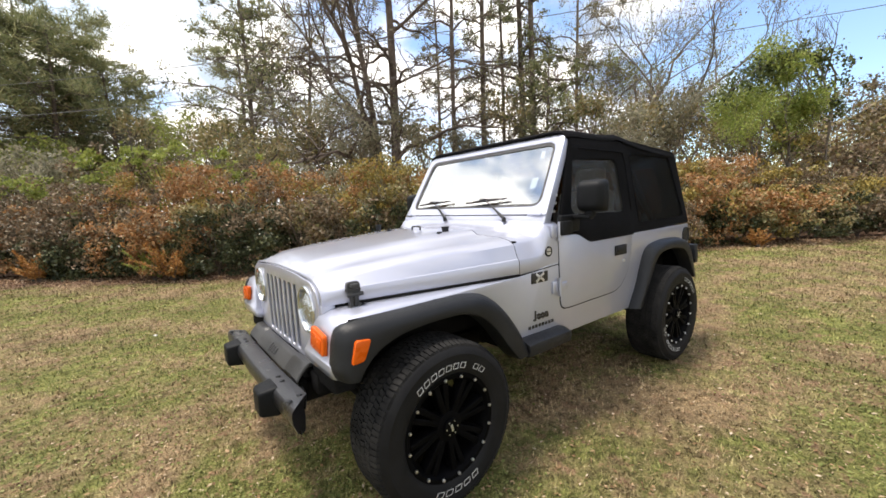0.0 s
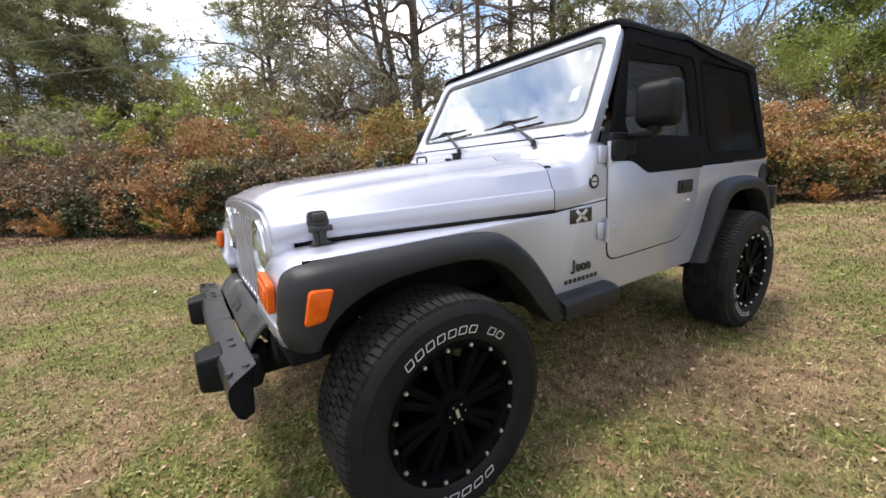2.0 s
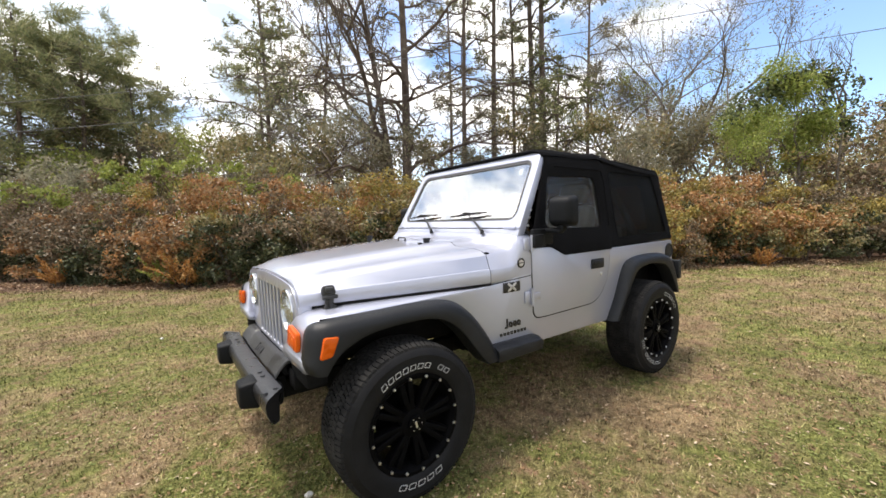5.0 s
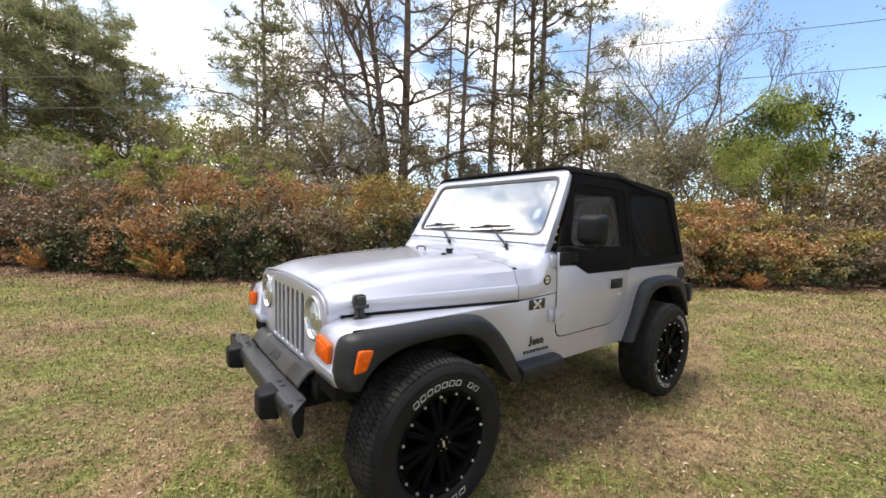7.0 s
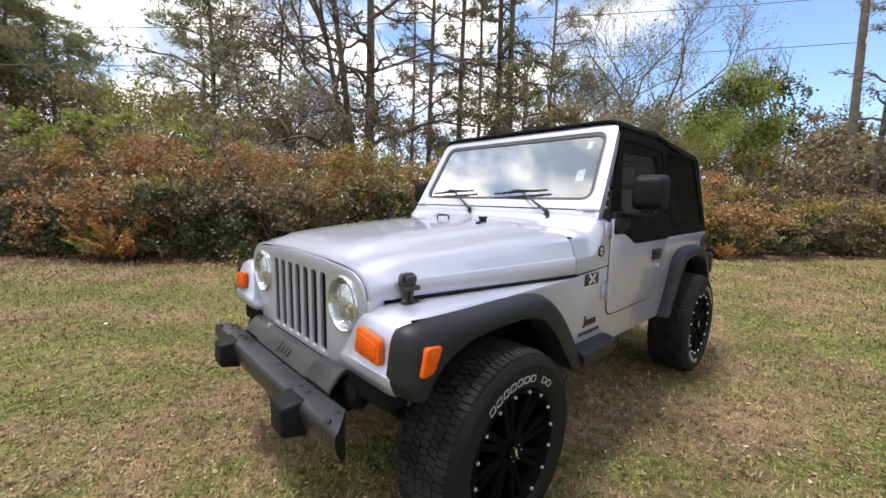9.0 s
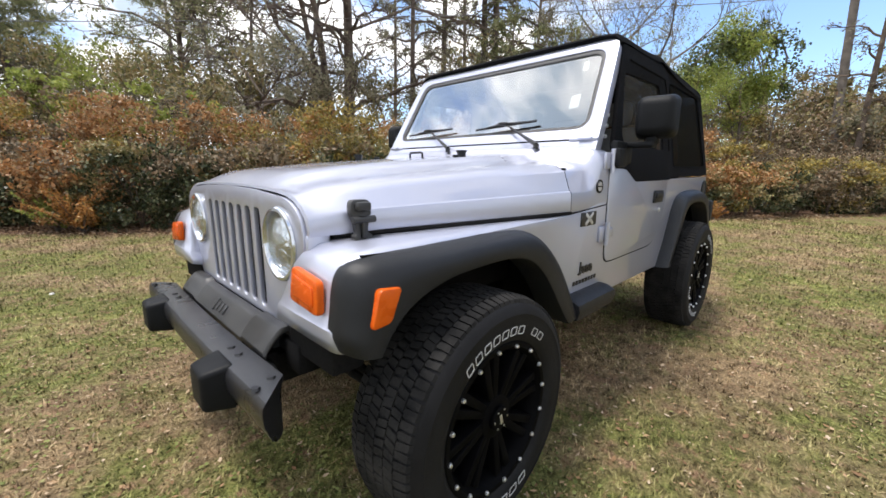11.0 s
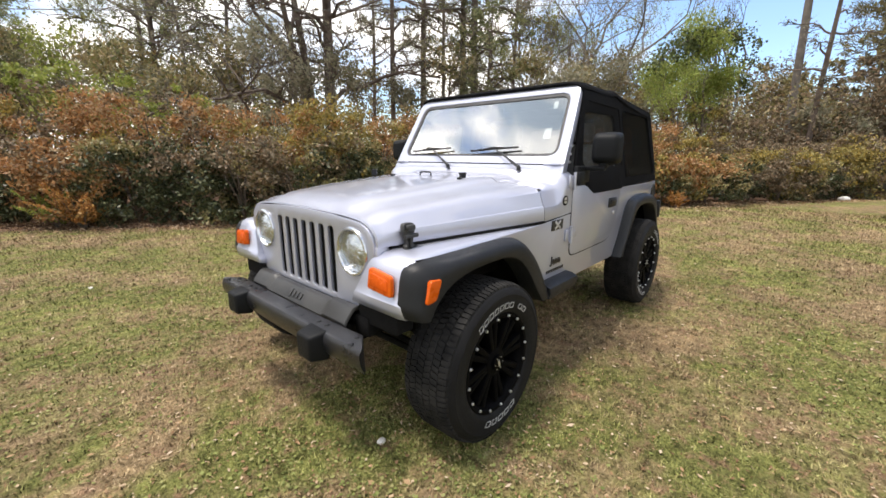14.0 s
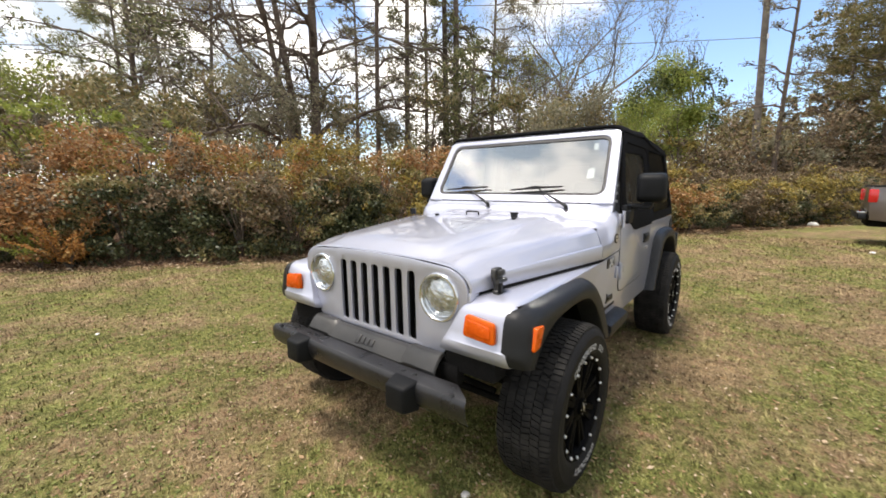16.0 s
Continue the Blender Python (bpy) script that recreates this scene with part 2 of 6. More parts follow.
def link(name, me, mat, parent=None, label="", sharp=38):
    if sharp:
        me.polygons.foreach_set("use_smooth", [True] * len(me.polygons))
        me.set_sharp_from_angle(angle=radians(sharp))
    if not me.materials:
        me.materials.append(mat)
    ob = new(name, me)
    ob.parent = parent
    if label:
        ob["label"] = label
    return ob


def part(name, bm, mat, parent=None, label="", sharp=38):
    me = bpy.data.meshes.new(name)
    bm.to_mesh(me)
    bm.free()
    return link(name, me, mat, parent, label, sharp)


def merge(*bms):
    out = bmesh.new()
    for b in bms:
        me = bpy.data.meshes.new("tmp")
        b.to_mesh(me)
        b.free()
        out.from_mesh(me)
        bpy.data.meshes.remove(me)
    return out


def flipped(bm):
    """The mirror image across the car's middle; the given mesh is left as it is."""
    out = bm.copy()
    bmesh.ops.scale(out, vec=(1, -1, 1), verts=out.verts)
    bmesh.ops.reverse_faces(out, faces=out.faces)
    return out


def moved(bm, m):
    bmesh.ops.transform(bm, matrix=m, verts=bm.verts)
    return bm


def soften(bm, width, segs=2, angle=30):
    edges = [e for e in bm.edges if len(e.link_faces) == 2 and e.calc_face_angle(0) > radians(angle)]
    bmesh.ops.bevel(bm, geom=edges, offset=width, segments=segs, profile=0.5, affect="EDGES", clamp_overlap=True)
    return bm


def box(centre, size, bevel=0.0, segs=2, taper=None):
    bm = bmesh.new()
    bmesh.ops.create_cube(bm, size=1)
    for v in bm.verts:
        if taper and v.co.z > 0:
            v.co.x *= taper[0]
            v.co.y *= taper[1]
        v.co = Vector((v.co.x * size[0] + centre[0], v.co.y * size[1] + centre[1], v.co.z * size[2] + centre[2]))
    if bevel:
        soften(bm, bevel, segs)
    return bm


def rounded(points, radius, seg=5):
    """A polygon with rounded corners; radius: one number, or one for each corner."""
    out, n = [], len(points)
    for i, p in enumerate(points):
        r = radius[i] if isinstance(radius, (list, tuple)) else radius
        a, b, c = Vector(points[i - 1]), Vector(p), Vector(points[(i + 1) % n])
        u, w = (a - b), (c - b)
        r = min(r, 0.49 * u.length, 0.49 * w.length)
        if r < 1e-5:
            out.append(tuple(b))
            continue
        s, e = b + u.normalized() * r, b + w.normalized() * r
        for k in range(seg + 1):
            t = k / seg
            out.append(tuple(s * (1 - t) ** 2 + b * 2 * t * (1 - t) + e * t ** 2))
    return out


def plate(outer, holes=(), thick=0.01, bevel=0.0, m=None, segs=2):
    """A flat plate in x, y with holes, thick upwards in z, then moved by m."""
    bm = bmesh.new()
    for loop in (outer, *holes):
        vs = [bm.verts.new((p[0], p[1], 0)) for p in loop]
        for i in range(len(vs)):
            bm.edges.new((vs[i - 1], vs[i]))
    bmesh.ops.triangle_fill(bm, use_beauty=True, use_dissolve=False, edges=bm.edges[:])
    bmesh.ops.dissolve_limit(bm, angle_limit=0.01, verts=bm.verts[:], edges=bm.edges[:], delimit={"NORMAL"}) if not holes else None
    got = bmesh.ops.extrude_face_region(bm, geom=bm.faces[:])
    bmesh.ops.translate(bm, vec=(0, 0, thick), verts=[g for g in got["geom"] if isinstance(g, bmesh.types.BMVert)])
    finish(bm)
    if bevel:
        soften(bm, bevel, segs, 60)
    if m is not None:
        moved(bm, m)
    return finish(bm)


def loft(rows, close=False, caps=False):
    """Quads between rows of points of equal count; close: each row is a ring."""
    bm = bmesh.new()
    vs = [[bm.verts.new(p) for p in row] for row in rows]
    n = len(rows[0])
    for a, b in zip(vs, vs[1:]):
        for i in range(n if close else n - 1):
            j = (i + 1) % n
            bm.faces.new((a[i], a[j], b[j], b[i]))
    if caps:
        bm.faces.new(vs[0])
        bm.faces.new(vs[-1])
    return finish(bm)


def lathe(profile, seg=48, close=False):
    """A profile of (radius, y) turned round the y axis."""
    bm = bmesh.new()
    rings = [[bm.verts.new((r * math.sin(2 * math.pi * k / seg), y, r * math.cos(2 * math.pi * k / seg))) for k in range(seg)] for r, y in profile]
    pairs = list(zip(rings, rings[1:])) + ([(rings[-1], rings[0])] if close else [])
    for a, b in pairs:
        for k in range(seg):
            j = (k + 1) % seg
            bm.faces.new((a[k], a[j], b[j], b[k]))
    return finish(bm)


def rod(a, b, r, seg=10, r2=None):
    a, b = Vector(a), Vector(b)
    q = (b - a).to_track_quat("Z", "Y").to_matrix().to_4x4()
    bm = bmesh.new()
    bmesh.ops.create_cone(bm, cap_ends=True, segments=seg, radius1=r, radius2=r if r2 is None else r2, depth=(b - a).length)
    return moved(bm, Matrix.Translation((a + b) / 2) @ q)


def pipe(points, r, seg=8, closed=False):
    """A round bar along a line of points."""
    pts = [Vector(p) for p in points]
    rows, up = [], Vector((0.13, 0.21, 0.97))
    for i, p in enumerate(pts):
        d = (pts[(i + 1) % len(pts)] - pts[i - 1]) if closed or 0 < i < len(pts) - 1 else (pts[1] - pts[0] if i == 0 else pts[-1] - pts[-2])
        d.normalize()
        s = d.cross(up).normalized()
        t = s.cross(d)
        rows.append([p + (s * math.cos(2 * math.pi * k / seg) + t * math.sin(2 * math.pi * k / seg)) * r for k in range(seg)])
    if closed:
        rows.append(rows[0])
    return loft(rows, close=True, caps=not closed)


def side_plane(y, lean=0.0, z0=0.0):
    """Takes plate coordinates (x, z) to an upright face whose outward side is +y at the given y, leaning in by lean per metre above z0."""
    return Matrix(((1, 0, 0, 0), (0, -lean, -1, y + lean * z0), (0, 1, 0, 0), (0, 0, 0, 1)))

# ---- the silver off-road car: front axle over the origin, nose to +x ----
car = tagged(new("off_road_car"), "silver two-door off-road car with black soft top, parked on grass", "car")
WB = 2.373
FRONT = Matrix(((0, 0, -1, 0), (1, 0, 0, 0), (0, 1, 0, 0), (0, 0, 0, 1)))


def both(name, bm, mat, parent=car, label="", sharp=38):
    """A part on the left side and its mirror image on the right."""
    other = flipped(bm)
    return part(name, bm, mat, parent, label, sharp), part(name, other, mat, parent, label, sharp)


def front_plate(outer, holes, x, thick, bevel=0.0):
    return plate(outer, holes, thick, bevel, Matrix.Translation((x, 0, 0)) @ FRONT)


# body tub: side panels with the rear arch, tailgate, floor
tub_side = [(-0.02, 0.940), (-0.615, 0.958), (-0.70, 0.966), (-0.79, 0.978), (-0.845, 1.004), (-0.862, 1.06), (-0.870, 1.19), (-0.955, 1.18), (-0.975, 1.10),
            (-1.30, 1.092), (-2.885, 1.108), (-2.905, 0.66), (-2.86, 0.66), (-2.76, 0.91), (-2.66, 0.96), (-2.20, 0.96), (-2.08, 0.91),
            (-1.88, 0.60), (-1.84, 0.538), (-0.61, 0.535), (-0.39, 0.83), (-0.24, 0.905)]
tub = plate(rounded(tub_side, [0, 0.0, 0, 0.03, 0.03, 0.03, 0.01, 0.01, 0.02, 0.02, 0.03, 0.02, 0.02, 0.06, 0.05, 0.05, 0.06, 0.03, 0.02, 0.01, 0.02, 0.02], 4), (), 0.035, 0.006, side_plane(0.81, 0.0))
both("side_panel", tub, PAINT)
part("tailgate", box((-2.88, 0, 0.86), (0.04, 1.55, 0.48), 0.01), PAINT, car)
part("floor_pan", box((-1.78, 0, 0.57), (2.26, 1.52, 0.06), 0.01), DARK, car)
part("firewall", box((-0.64, 0, 0.85), (0.04, 1.52, 0.60), 0.01), DARK, car)
both("wheel_house", merge(box((-2.36, 0.60, 0.86), (1.02, 0.03, 0.50)), box((-2.36, 0.69, 0.985), (1.0, 0.20, 0.03)), box((-1.84, 0.69, 0.78), (0.03, 0.2, 0.42)), box((-2.86, 0.69, 0.8), (0.03, 0.2, 0.4))), DARK)

# hood: rounded shoulders, raised middle
HX = (0.431, 0.428, 0.415, 0.395, 0.36, 0.31, 0.24, 0.10, -0.10, -0.28, -0.46, -0.59, -0.616)
LIP = [(0, 1.084), (0.20, 1.082), (0.33, 1.078), (0.40, 1.074), (0.44, 1.071), (0.49, 1.065), (0.53, 1.053), (0.565, 1.034), (0.587, 1.012), (0.592, 1.004), (0.597, 0.990), (0.601, 0.965), (0.598, 0.952)]


def hood_row(x):
    t = (0.431 - x) / 1.047
    w = 0.598 + 0.212 * t ** 0.95
    low = 0.950 + 0.014 * t
    top = 1.102 + 0.108 * t ** 0.62
    shoulder = 1.066 + 0.091 * t ** 0.7
    bulge = 0.020
    b = 0.37 + 0.08 * t
    crease = 1.014 + 0.036 * t
    half = [(0, top), (b * 0.6, top - 0.003), (b - 0.02, top - 0.006), (b, top - 0.008 - bulge * 0.4), (b + 0.022, top - 0.010 - bulge),
            (w - 0.15, shoulder + 0.66 * (top - bulge - 0.012 - shoulder)), (w - 0.080, shoulder + 0.001), (w - 0.040, shoulder - 0.024), (w - 0.0135, crease + 0.006),
            (w - 0.0055, crease + 0.002), (w - 0.0030, crease - 0.004), (w, low + 0.012), (w - 0.003, low + 0.004)]
    k = min(1.0, max(0.0, (0.428 - x) / 0.15))
    k = 1 - (1 - k) ** 2.2
    inset = 0.010 if x > 0.4295 else 0.0
    return [(p[0] + (q[0] - p[0]) * k - inset * (p[0] / 0.6), p[1] + (q[1] - p[1]) * k - inset * 0.8) for p, q in zip(LIP, half)]


rows = []
for x in HX:
    half = hood_row(x)
    rows.append([(x, -y, z) for y, z in reversed(half[1:])] + [(x, y, z) for y, z in half])
hood_bm = loft(rows)
# cowl between hood and windshield, carrying on the hood's section
rows = []
flat = [(0, 1.256), (0.3, 1.256), (0.5, 1.255), (0.60, 1.253), (0.68, 1.250), (0.735, 1.246), (0.772, 1.236), (0.798, 1.214), (0.811, 1.18), (0.812, 1.13)]
for x, k in ((-0.621, 0.0), (-0.70, 0.0), (-0.765, 0.02), (-0.80, 0.10), (-0.825, 0.28), (-0.845, 0.58), (-0.858, 0.84), (-0.870, 0.97), (-0.885, 1.0), (-0.985, 1.0)):
    half = [(y0 + (y1 - y0) * k, z0 + (z1 - z0) * k) for (y0, z0), (y1, z1) in zip(hood_row(-0.616), flat + [(0.812, 1.08), (0.812, 1.03), (0.812, 0.995)])]
    rows.append([(x, -y, z) for y, z in reversed(half[1:])] + [(x, y, z) for y, z in half])
part("cowl", loft(rows), PAINT, car, sharp=50)

hood = part("hood", hood_bm, PAINT, car, sharp=36)
hood_edges = bmesh.new()
hood_edges.from_mesh(hood.data)
for e in hood_edges.edges:
    if e.is_boundary:
        e.smooth = False
hood_edges.to_mesh(hood.data)
hood_edges.free()
hm = hood.modifiers.new("thick", "SOLIDIFY")
hm.thickness, hm.offset = 0.012, -1
both("hood_gap", pipe([(x, hood_row(x)[-2][0] + 0.0015 - 0.012 * max(0.0, (x - 0.2) / 0.16), hood_row(x)[-1][1] - 0.003) for x in HX[4:]], 0.0070, 6), DARK, car, "dark gap between hood and fender")
rear_seam = [(-0.6185, y, z) for y, z in [(y - 0.0035, z - 0.0045) for y, z in hood_row(-0.616)]]
part("hood_gap", pipe([(x, -y, z) for x, y, z in reversed(rear_seam[1:])] + rear_seam, 0.0034, 5), DARK, car, "dark gap behind the hood")
latch_line = rounded([(0.306, 1.062), (0.246, 1.062), (0.242, 1.026), (0.255, 0.992), (0.258, 0.968), (0.243, 0.962), (0.243, 0.948), (0.303, 0.948), (0.303, 0.962), (0.295, 0.968), (0.295, 0.992), (0.310, 1.026)], [0.014, 0.014, 0.006, 0.004, 0.004, 0.003, 0.003, 0.003, 0.003, 0.004, 0.004, 0.006], 3)
latch = merge(plate(latch_line, (), 0.022, 0.004, side_plane(0.664, 0.10, 0.95)), box((0.276, 0.667, 1.044), (0.046, 0.020, 0.026), 0.008), rod((0.240, 0.668, 1.008), (0.312, 0.668, 1.008), 0.010, 10), box((0.274, 0.664, 0.950), (0.074, 0.030, 0.012), 0.003), box((0.276, 0.668, 0.985), (0.014, 0.012, 0.066), 0.004))
both("hood_latch", moved(latch, Matrix.Translation((0.022, -0.004, -0.010))), GREYPLASTIC, hood, "dark grey rubber hood latch")
for x, y in ((-0.53, 0.27), (-0.53, -0.62)):
    part("bump_stop", merge(rod((x, y, 1.185), (x, y, 1.225), 0.022, 12), rod((x, y, 1.222), (x, y, 1.232), 0.026, 12)), PLASTIC, hood, "black rubber stop")
part("footman_loop", pipe([(-0.52, -0.10, 1.195), (-0.52, -0.10, 1.222), (-0.52, -0.09, 1.228), (-0.52, -0.01, 1.228), (-0.52, 0.0, 1.222), (-0.52, 0.0, 1.195)], 0.006), METALBLACK, hood, "black steel loop")
both("washer_nozzle", box((-0.45, 0.31, 1.200), (0.03, 0.02, 0.014), 0.004), PLASTIC, hood)

# grille panel with seven slots and two lamp holes
outline = rounded([(-0.455, 0.655), (0.455, 0.655), (0.592, 0.93), (0.575, 1.01), (0.50, 1.052), (0.25, 1.070), (0, 1.075), (-0.25, 1.070), (-0.50, 1.052), (-0.575, 1.01), (-0.592, 0.93)],
                  [0.03, 0.03, 0.04, 0.06, 0.06, 0.02, 0, 0.02, 0.06, 0.06, 0.04])
slots = []
for k in range(7):
    y = 0.012 + (k - 3) * 0.0835
    yb = 0.018 + (k - 3) * 0.0835
    slots.append(rounded([(yb - 0.025, 0.68), (yb + 0.025, 0.68), (y + 0.025, 1.012), (y - 0.025, 1.012)], 0.02, 4))
lamps = [[(s * 0.431 + 0.106 * math.cos(a * math.pi / 16), 0.914 + 0.106 * math.sin(a * math.pi / 16)) for a in range(32)] for s in (-1, 1)]
part("grille", front_plate(outline, slots + lamps, 0.44, 0.015, 0.005), PAINT, car, "silver grille with seven upright slots")
seal = [[(x, sy * (y - 0.004), z - 0.005) for sy, pts in ((-1, list(reversed(LIP[1:9]))), (1, LIP[:9])) for y, z in pts] for x in (0.426, 0.33)]
part("hood_seal", loft(seal), DARK, car, "dark gap under the hood edge")
both("grille_return", box((0.400, 0.585, 0.914), (0.07, 0.028, 0.088), 0.008), PAINT)
part("radiator", box((0.375, 0.01, 0.85), (0.02, 0.80, 0.40)), DARK, car)
for k in range(7):
    y = 0.012 + (k - 2.5) * 0.0835
    if k < 6:
        part("grille_rib", box((0.392, y, 0.845), (0.02, 0.012, 0.33), 0.002), DARK, car)
for s in (1, -1):
    ring = moved(lathe([(0.106, -0.03), (0.112, 0.004), (0.108, 0.010), (0.100, 0.011), (0.094, 0.004), (0.092, -0.012), (0.088, -0.014), (0.086, -0.03)], 48), Matrix.Translation((0.44, s * 0.431, 0.914)) @ pose(0, 0, 0, 0, 0, -90))
    head = part("headlight", ring, BEZEL, car, "round headlight in a silver ring")
    part("reflector", moved(lathe([(0.090, -0.012), (0.085, -0.03), (0.065, -0.055), (0.035, -0.075), (0.012, -0.08), (0.012, -0.045), (0.001, -0.042)], 40), Matrix.Translation((0.44, s * 0.431, 0.914)) @ pose(0, 0, 0, 0, 0, -90)), CHROME, head)
    lens = moved(lathe([(0.091, -0.012), (0.08, 0.004), (0.06, 0.016), (0.03, 0.024), (0.001, 0.026)], 40), Matrix.Translation((0.44, s * 0.431, 0.914)) @ pose(0, 0, 0, 0, 0, -90))
    part("lens", lens, LENS, head).visible_shadow = False
    part("fluted_glass", moved(lathe([(0.088, -0.014), (0.07, 0.000), (0.045, 0.008), (0.001, 0.012)], 32), Matrix.Translation((0.44, s * 0.431, 0.914)) @ pose(0, 0, 0, 0, 0, -90)), FLUTED, head)

# front fenders
prof = [(-0.60, 0.958), (-0.35, 0.954), (-0.05, 0.951), (0.20, 0.947), (0.34, 0.942), (0.40, 0.934), (0.438, 0.914), (0.458, 0.880), (0.472, 0.80), (0.480, 0.765), (0.486, 0.758), (0.486, 0.735), (0.480, 0.704)]
rows = []
for i, (x, z) in enumerate(prof):
    t = max(0.0, min(1.0, (0.436 - x) / 1.052))
    yin = 0.575 + 0.22 * t - 0.02 if z > 0.92 else 0.575 - 0.125 * min(1.0, (0.93 - z) / 0.25)
    yout = 0.808
    a, b = Vector(prof[max(0, i - 1)]), Vector(prof[min(len(prof) - 1, i + 1)])
    d = (b - a).normalized()
    nx, nz = -d.y, d.x
    if nz < 0 or (abs(nz) < 0.3 and nx < 0):
        nx, nz = -nx, -nz
    if z < 0.9:
        nx, nz = abs(nx), max(nz, 0)
    r = []
    wide = yout - yin
    for y, o in ((yin - 0.012, -0.06), (yin, -0.006), (yin + min(0.012, 0.2 * wide), 0.0), (yin + 0.45 * wide, 0.001), (max(yout - 0.035, yin + 0.55 * wide), 0.0), (max(yout - 0.014, yin + 0.75 * wide), -0.004), (yout - 0.003, -0.013), (yout, -0.03)):
        r.append((x + nx * o, y, z + nz * o))
    rows.append(r)
fl, fr = both("fender", loft(rows), PAINT)
for f in (fl, fr):
    fm = f.modifiers.new("thick", "SOLIDIFY")
    fm.thickness, fm.offset = 0.01, -1
sig = front_plate(rounded([(0.597, 0.795), (0.750, 0.783), (0.744, 0.870), (0.607, 0.887)], 0.018, 4), (), 0.494, 0.022, 0.006)
sig_in = front_plate(rounded([(0.616, 0.812), (0.732, 0.803), (0.728, 0.853), (0.623, 0.868)], 0.010, 3), (), 0.4975, 0.01, 0.002)
moved(sig, Matrix.Translation((0.472, 0, 0.80)) @ pose(0, 0, 0, 0, -4, 0) @ Matrix.Translation((-0.472, 0, -0.80)))
moved(sig_in, Matrix.Translation((0.472, 0, 0.80)) @ pose(0, 0, 0, 0, -4, 0) @ Matrix.Translation((-0.472, 0, -0.80)))
sig_out = both("turn_signal", sig, AMBER, label="amber turn signal lens")
sig_other = flipped(sig_in)
for host, bm in zip(sig_out, (sig_in, sig_other)):
    part("lens_panel", bm, AMBERDEEP, host)


# wheel-arch flares
def flare(outer, inner, y_out, y_in=0.803):
    """A rolled flare: it slopes out and down from the fender, then turns under to a lip."""
    section = ((0.0, 0.0), (0.03, 0.20), (0.10, 0.48), (0.22, 0.74), (0.38, 0.91), (0.58, 0.98), (0.90, 1.0), (0.97, 0.97), (1.0, 0.86))
    rows = []
    for (ox, oz), (ix, iz) in zip(outer, inner):
        row = [(ox + (ix - ox) * f, y_in + (y_out - y_in) * g, oz + (iz - oz) * f) for f, g in section]
        rows.append(row + [(ix, y_in - 0.03, iz), (ox, y_in - 0.03, oz - 0.004)])
    return finish(loft(rows, close=True, caps=True))


def smooth_line(points, n):
    """A smooth line through points, at n even steps of their run."""
    out = []
    for k in range(n):
        s = k * (len(points) - 1) / (n - 1)
        i = min(int(s), len(points) - 2)
        t = s - i
        p0, p1, p2, p3 = (Vector(points[max(0, min(len(points) - 1, j))]) for j in (i - 1, i, i + 1, i + 2))
        q = 0.5 * ((2 * p1) + (p2 - p0) * t + (2 * p0 - 5 * p1 + 4 * p2 - p3) * t * t + (3 * p1 - p0 - 3 * p2 + p3) * t ** 3)
        out.append(tuple(q))
    return out


fo = [(0.470, 0.708), (0.482, 0.750), (0.476, 0.800), (0.465, 0.875), (0.442, 0.912), (0.392, 0.928), (0.29, 0.932), (0.15, 0.933), (0.0, 0.937), (-0.14, 0.939), (-0.24, 0.932), (-0.32, 0.912), (-0.395, 0.870), (-0.475, 0.800), (-0.555, 0.700), (-0.625, 0.590), (-0.665, 0.530)]
fi = [(0.400, 0.700), (0.390, 0.715), (0.365, 0.750), (0.325, 0.786), (0.28, 0.812), (0.22, 0.834), (0.15, 0.849), (0.06, 0.857), (-0.03, 0.860), (-0.11, 0.858), (-0.175, 0.848), (-0.235, 0.826), (-0.295, 0.785), (-0.365, 0.715), (-0.44, 0.620), (-0.495, 0.555), (-0.525, 0.525)]
flare_l, flare_r = both("front_flare", flare(smooth_line(fo, 65), smooth_line(fi, 65), 0.884), PLASTIC, label="black plastic wheel-arch flare")
marker = plate(rounded([(0.434, 0.774), (0.378, 0.780), (0.344, 0.862), (0.410, 0.868)], 0.014, 4), (), 0.026, 0.006, side_plane(0.891))
side = flipped(marker)
part("side_marker", marker, AMBER, flare_l, "amber side marker lens")
part("side_marker", side, AMBER, flare_r, "amber side marker lens")
ro = [(-1.815, 0.535), (-1.85, 0.590), (-1.915, 0.690), (-1.975, 0.816), (-2.025, 0.915), (-2.07, 0.962), (-2.14, 0.992), (-2.28, 1.010), (-2.45, 1.014), (-2.60, 1.008), (-2.71, 0.990), (-2.79, 0.955), (-2.85, 0.885), (-2.90, 0.740), (-2.925, 0.630)]
ri = [(-1.90, 0.535), (-1.925, 0.580), (-1.975, 0.655), (-2.05, 0.755), (-2.105, 0.838), (-2.15, 0.885), (-2.21, 0.915), (-2.31, 0.930), (-2.43, 0.932), (-2.54, 0.922), (-2.62, 0.905), (-2.68, 0.870), (-2.74, 0.810), (-2.81, 0.710), (-2.86, 0.625)]
both("rear_flare", flare(smooth_line(ro, 40), smooth_line(ri, 40), 0.880), PLASTIC, label="black plastic wheel-arch flare")
rows = []
for x, o in ((-0.60, 0.0), (-0.63, 0.004), (-0.955, 0.002), (-0.995, -0.008), (-1.018, -0.03)):
    rows.append([(x, 0.808, 0.602 + o), (x, 0.85 + o, 0.598 + o), (x, 0.885 + o, 0.580 + o), (x, 0.892 + o, 0.555), (x, 0.880 + o, 0.515), (x, 0.80, 0.495)])
both("rocker_step", loft(rows, close=True, caps=True), PLASTIC, label="black plastic sill step")

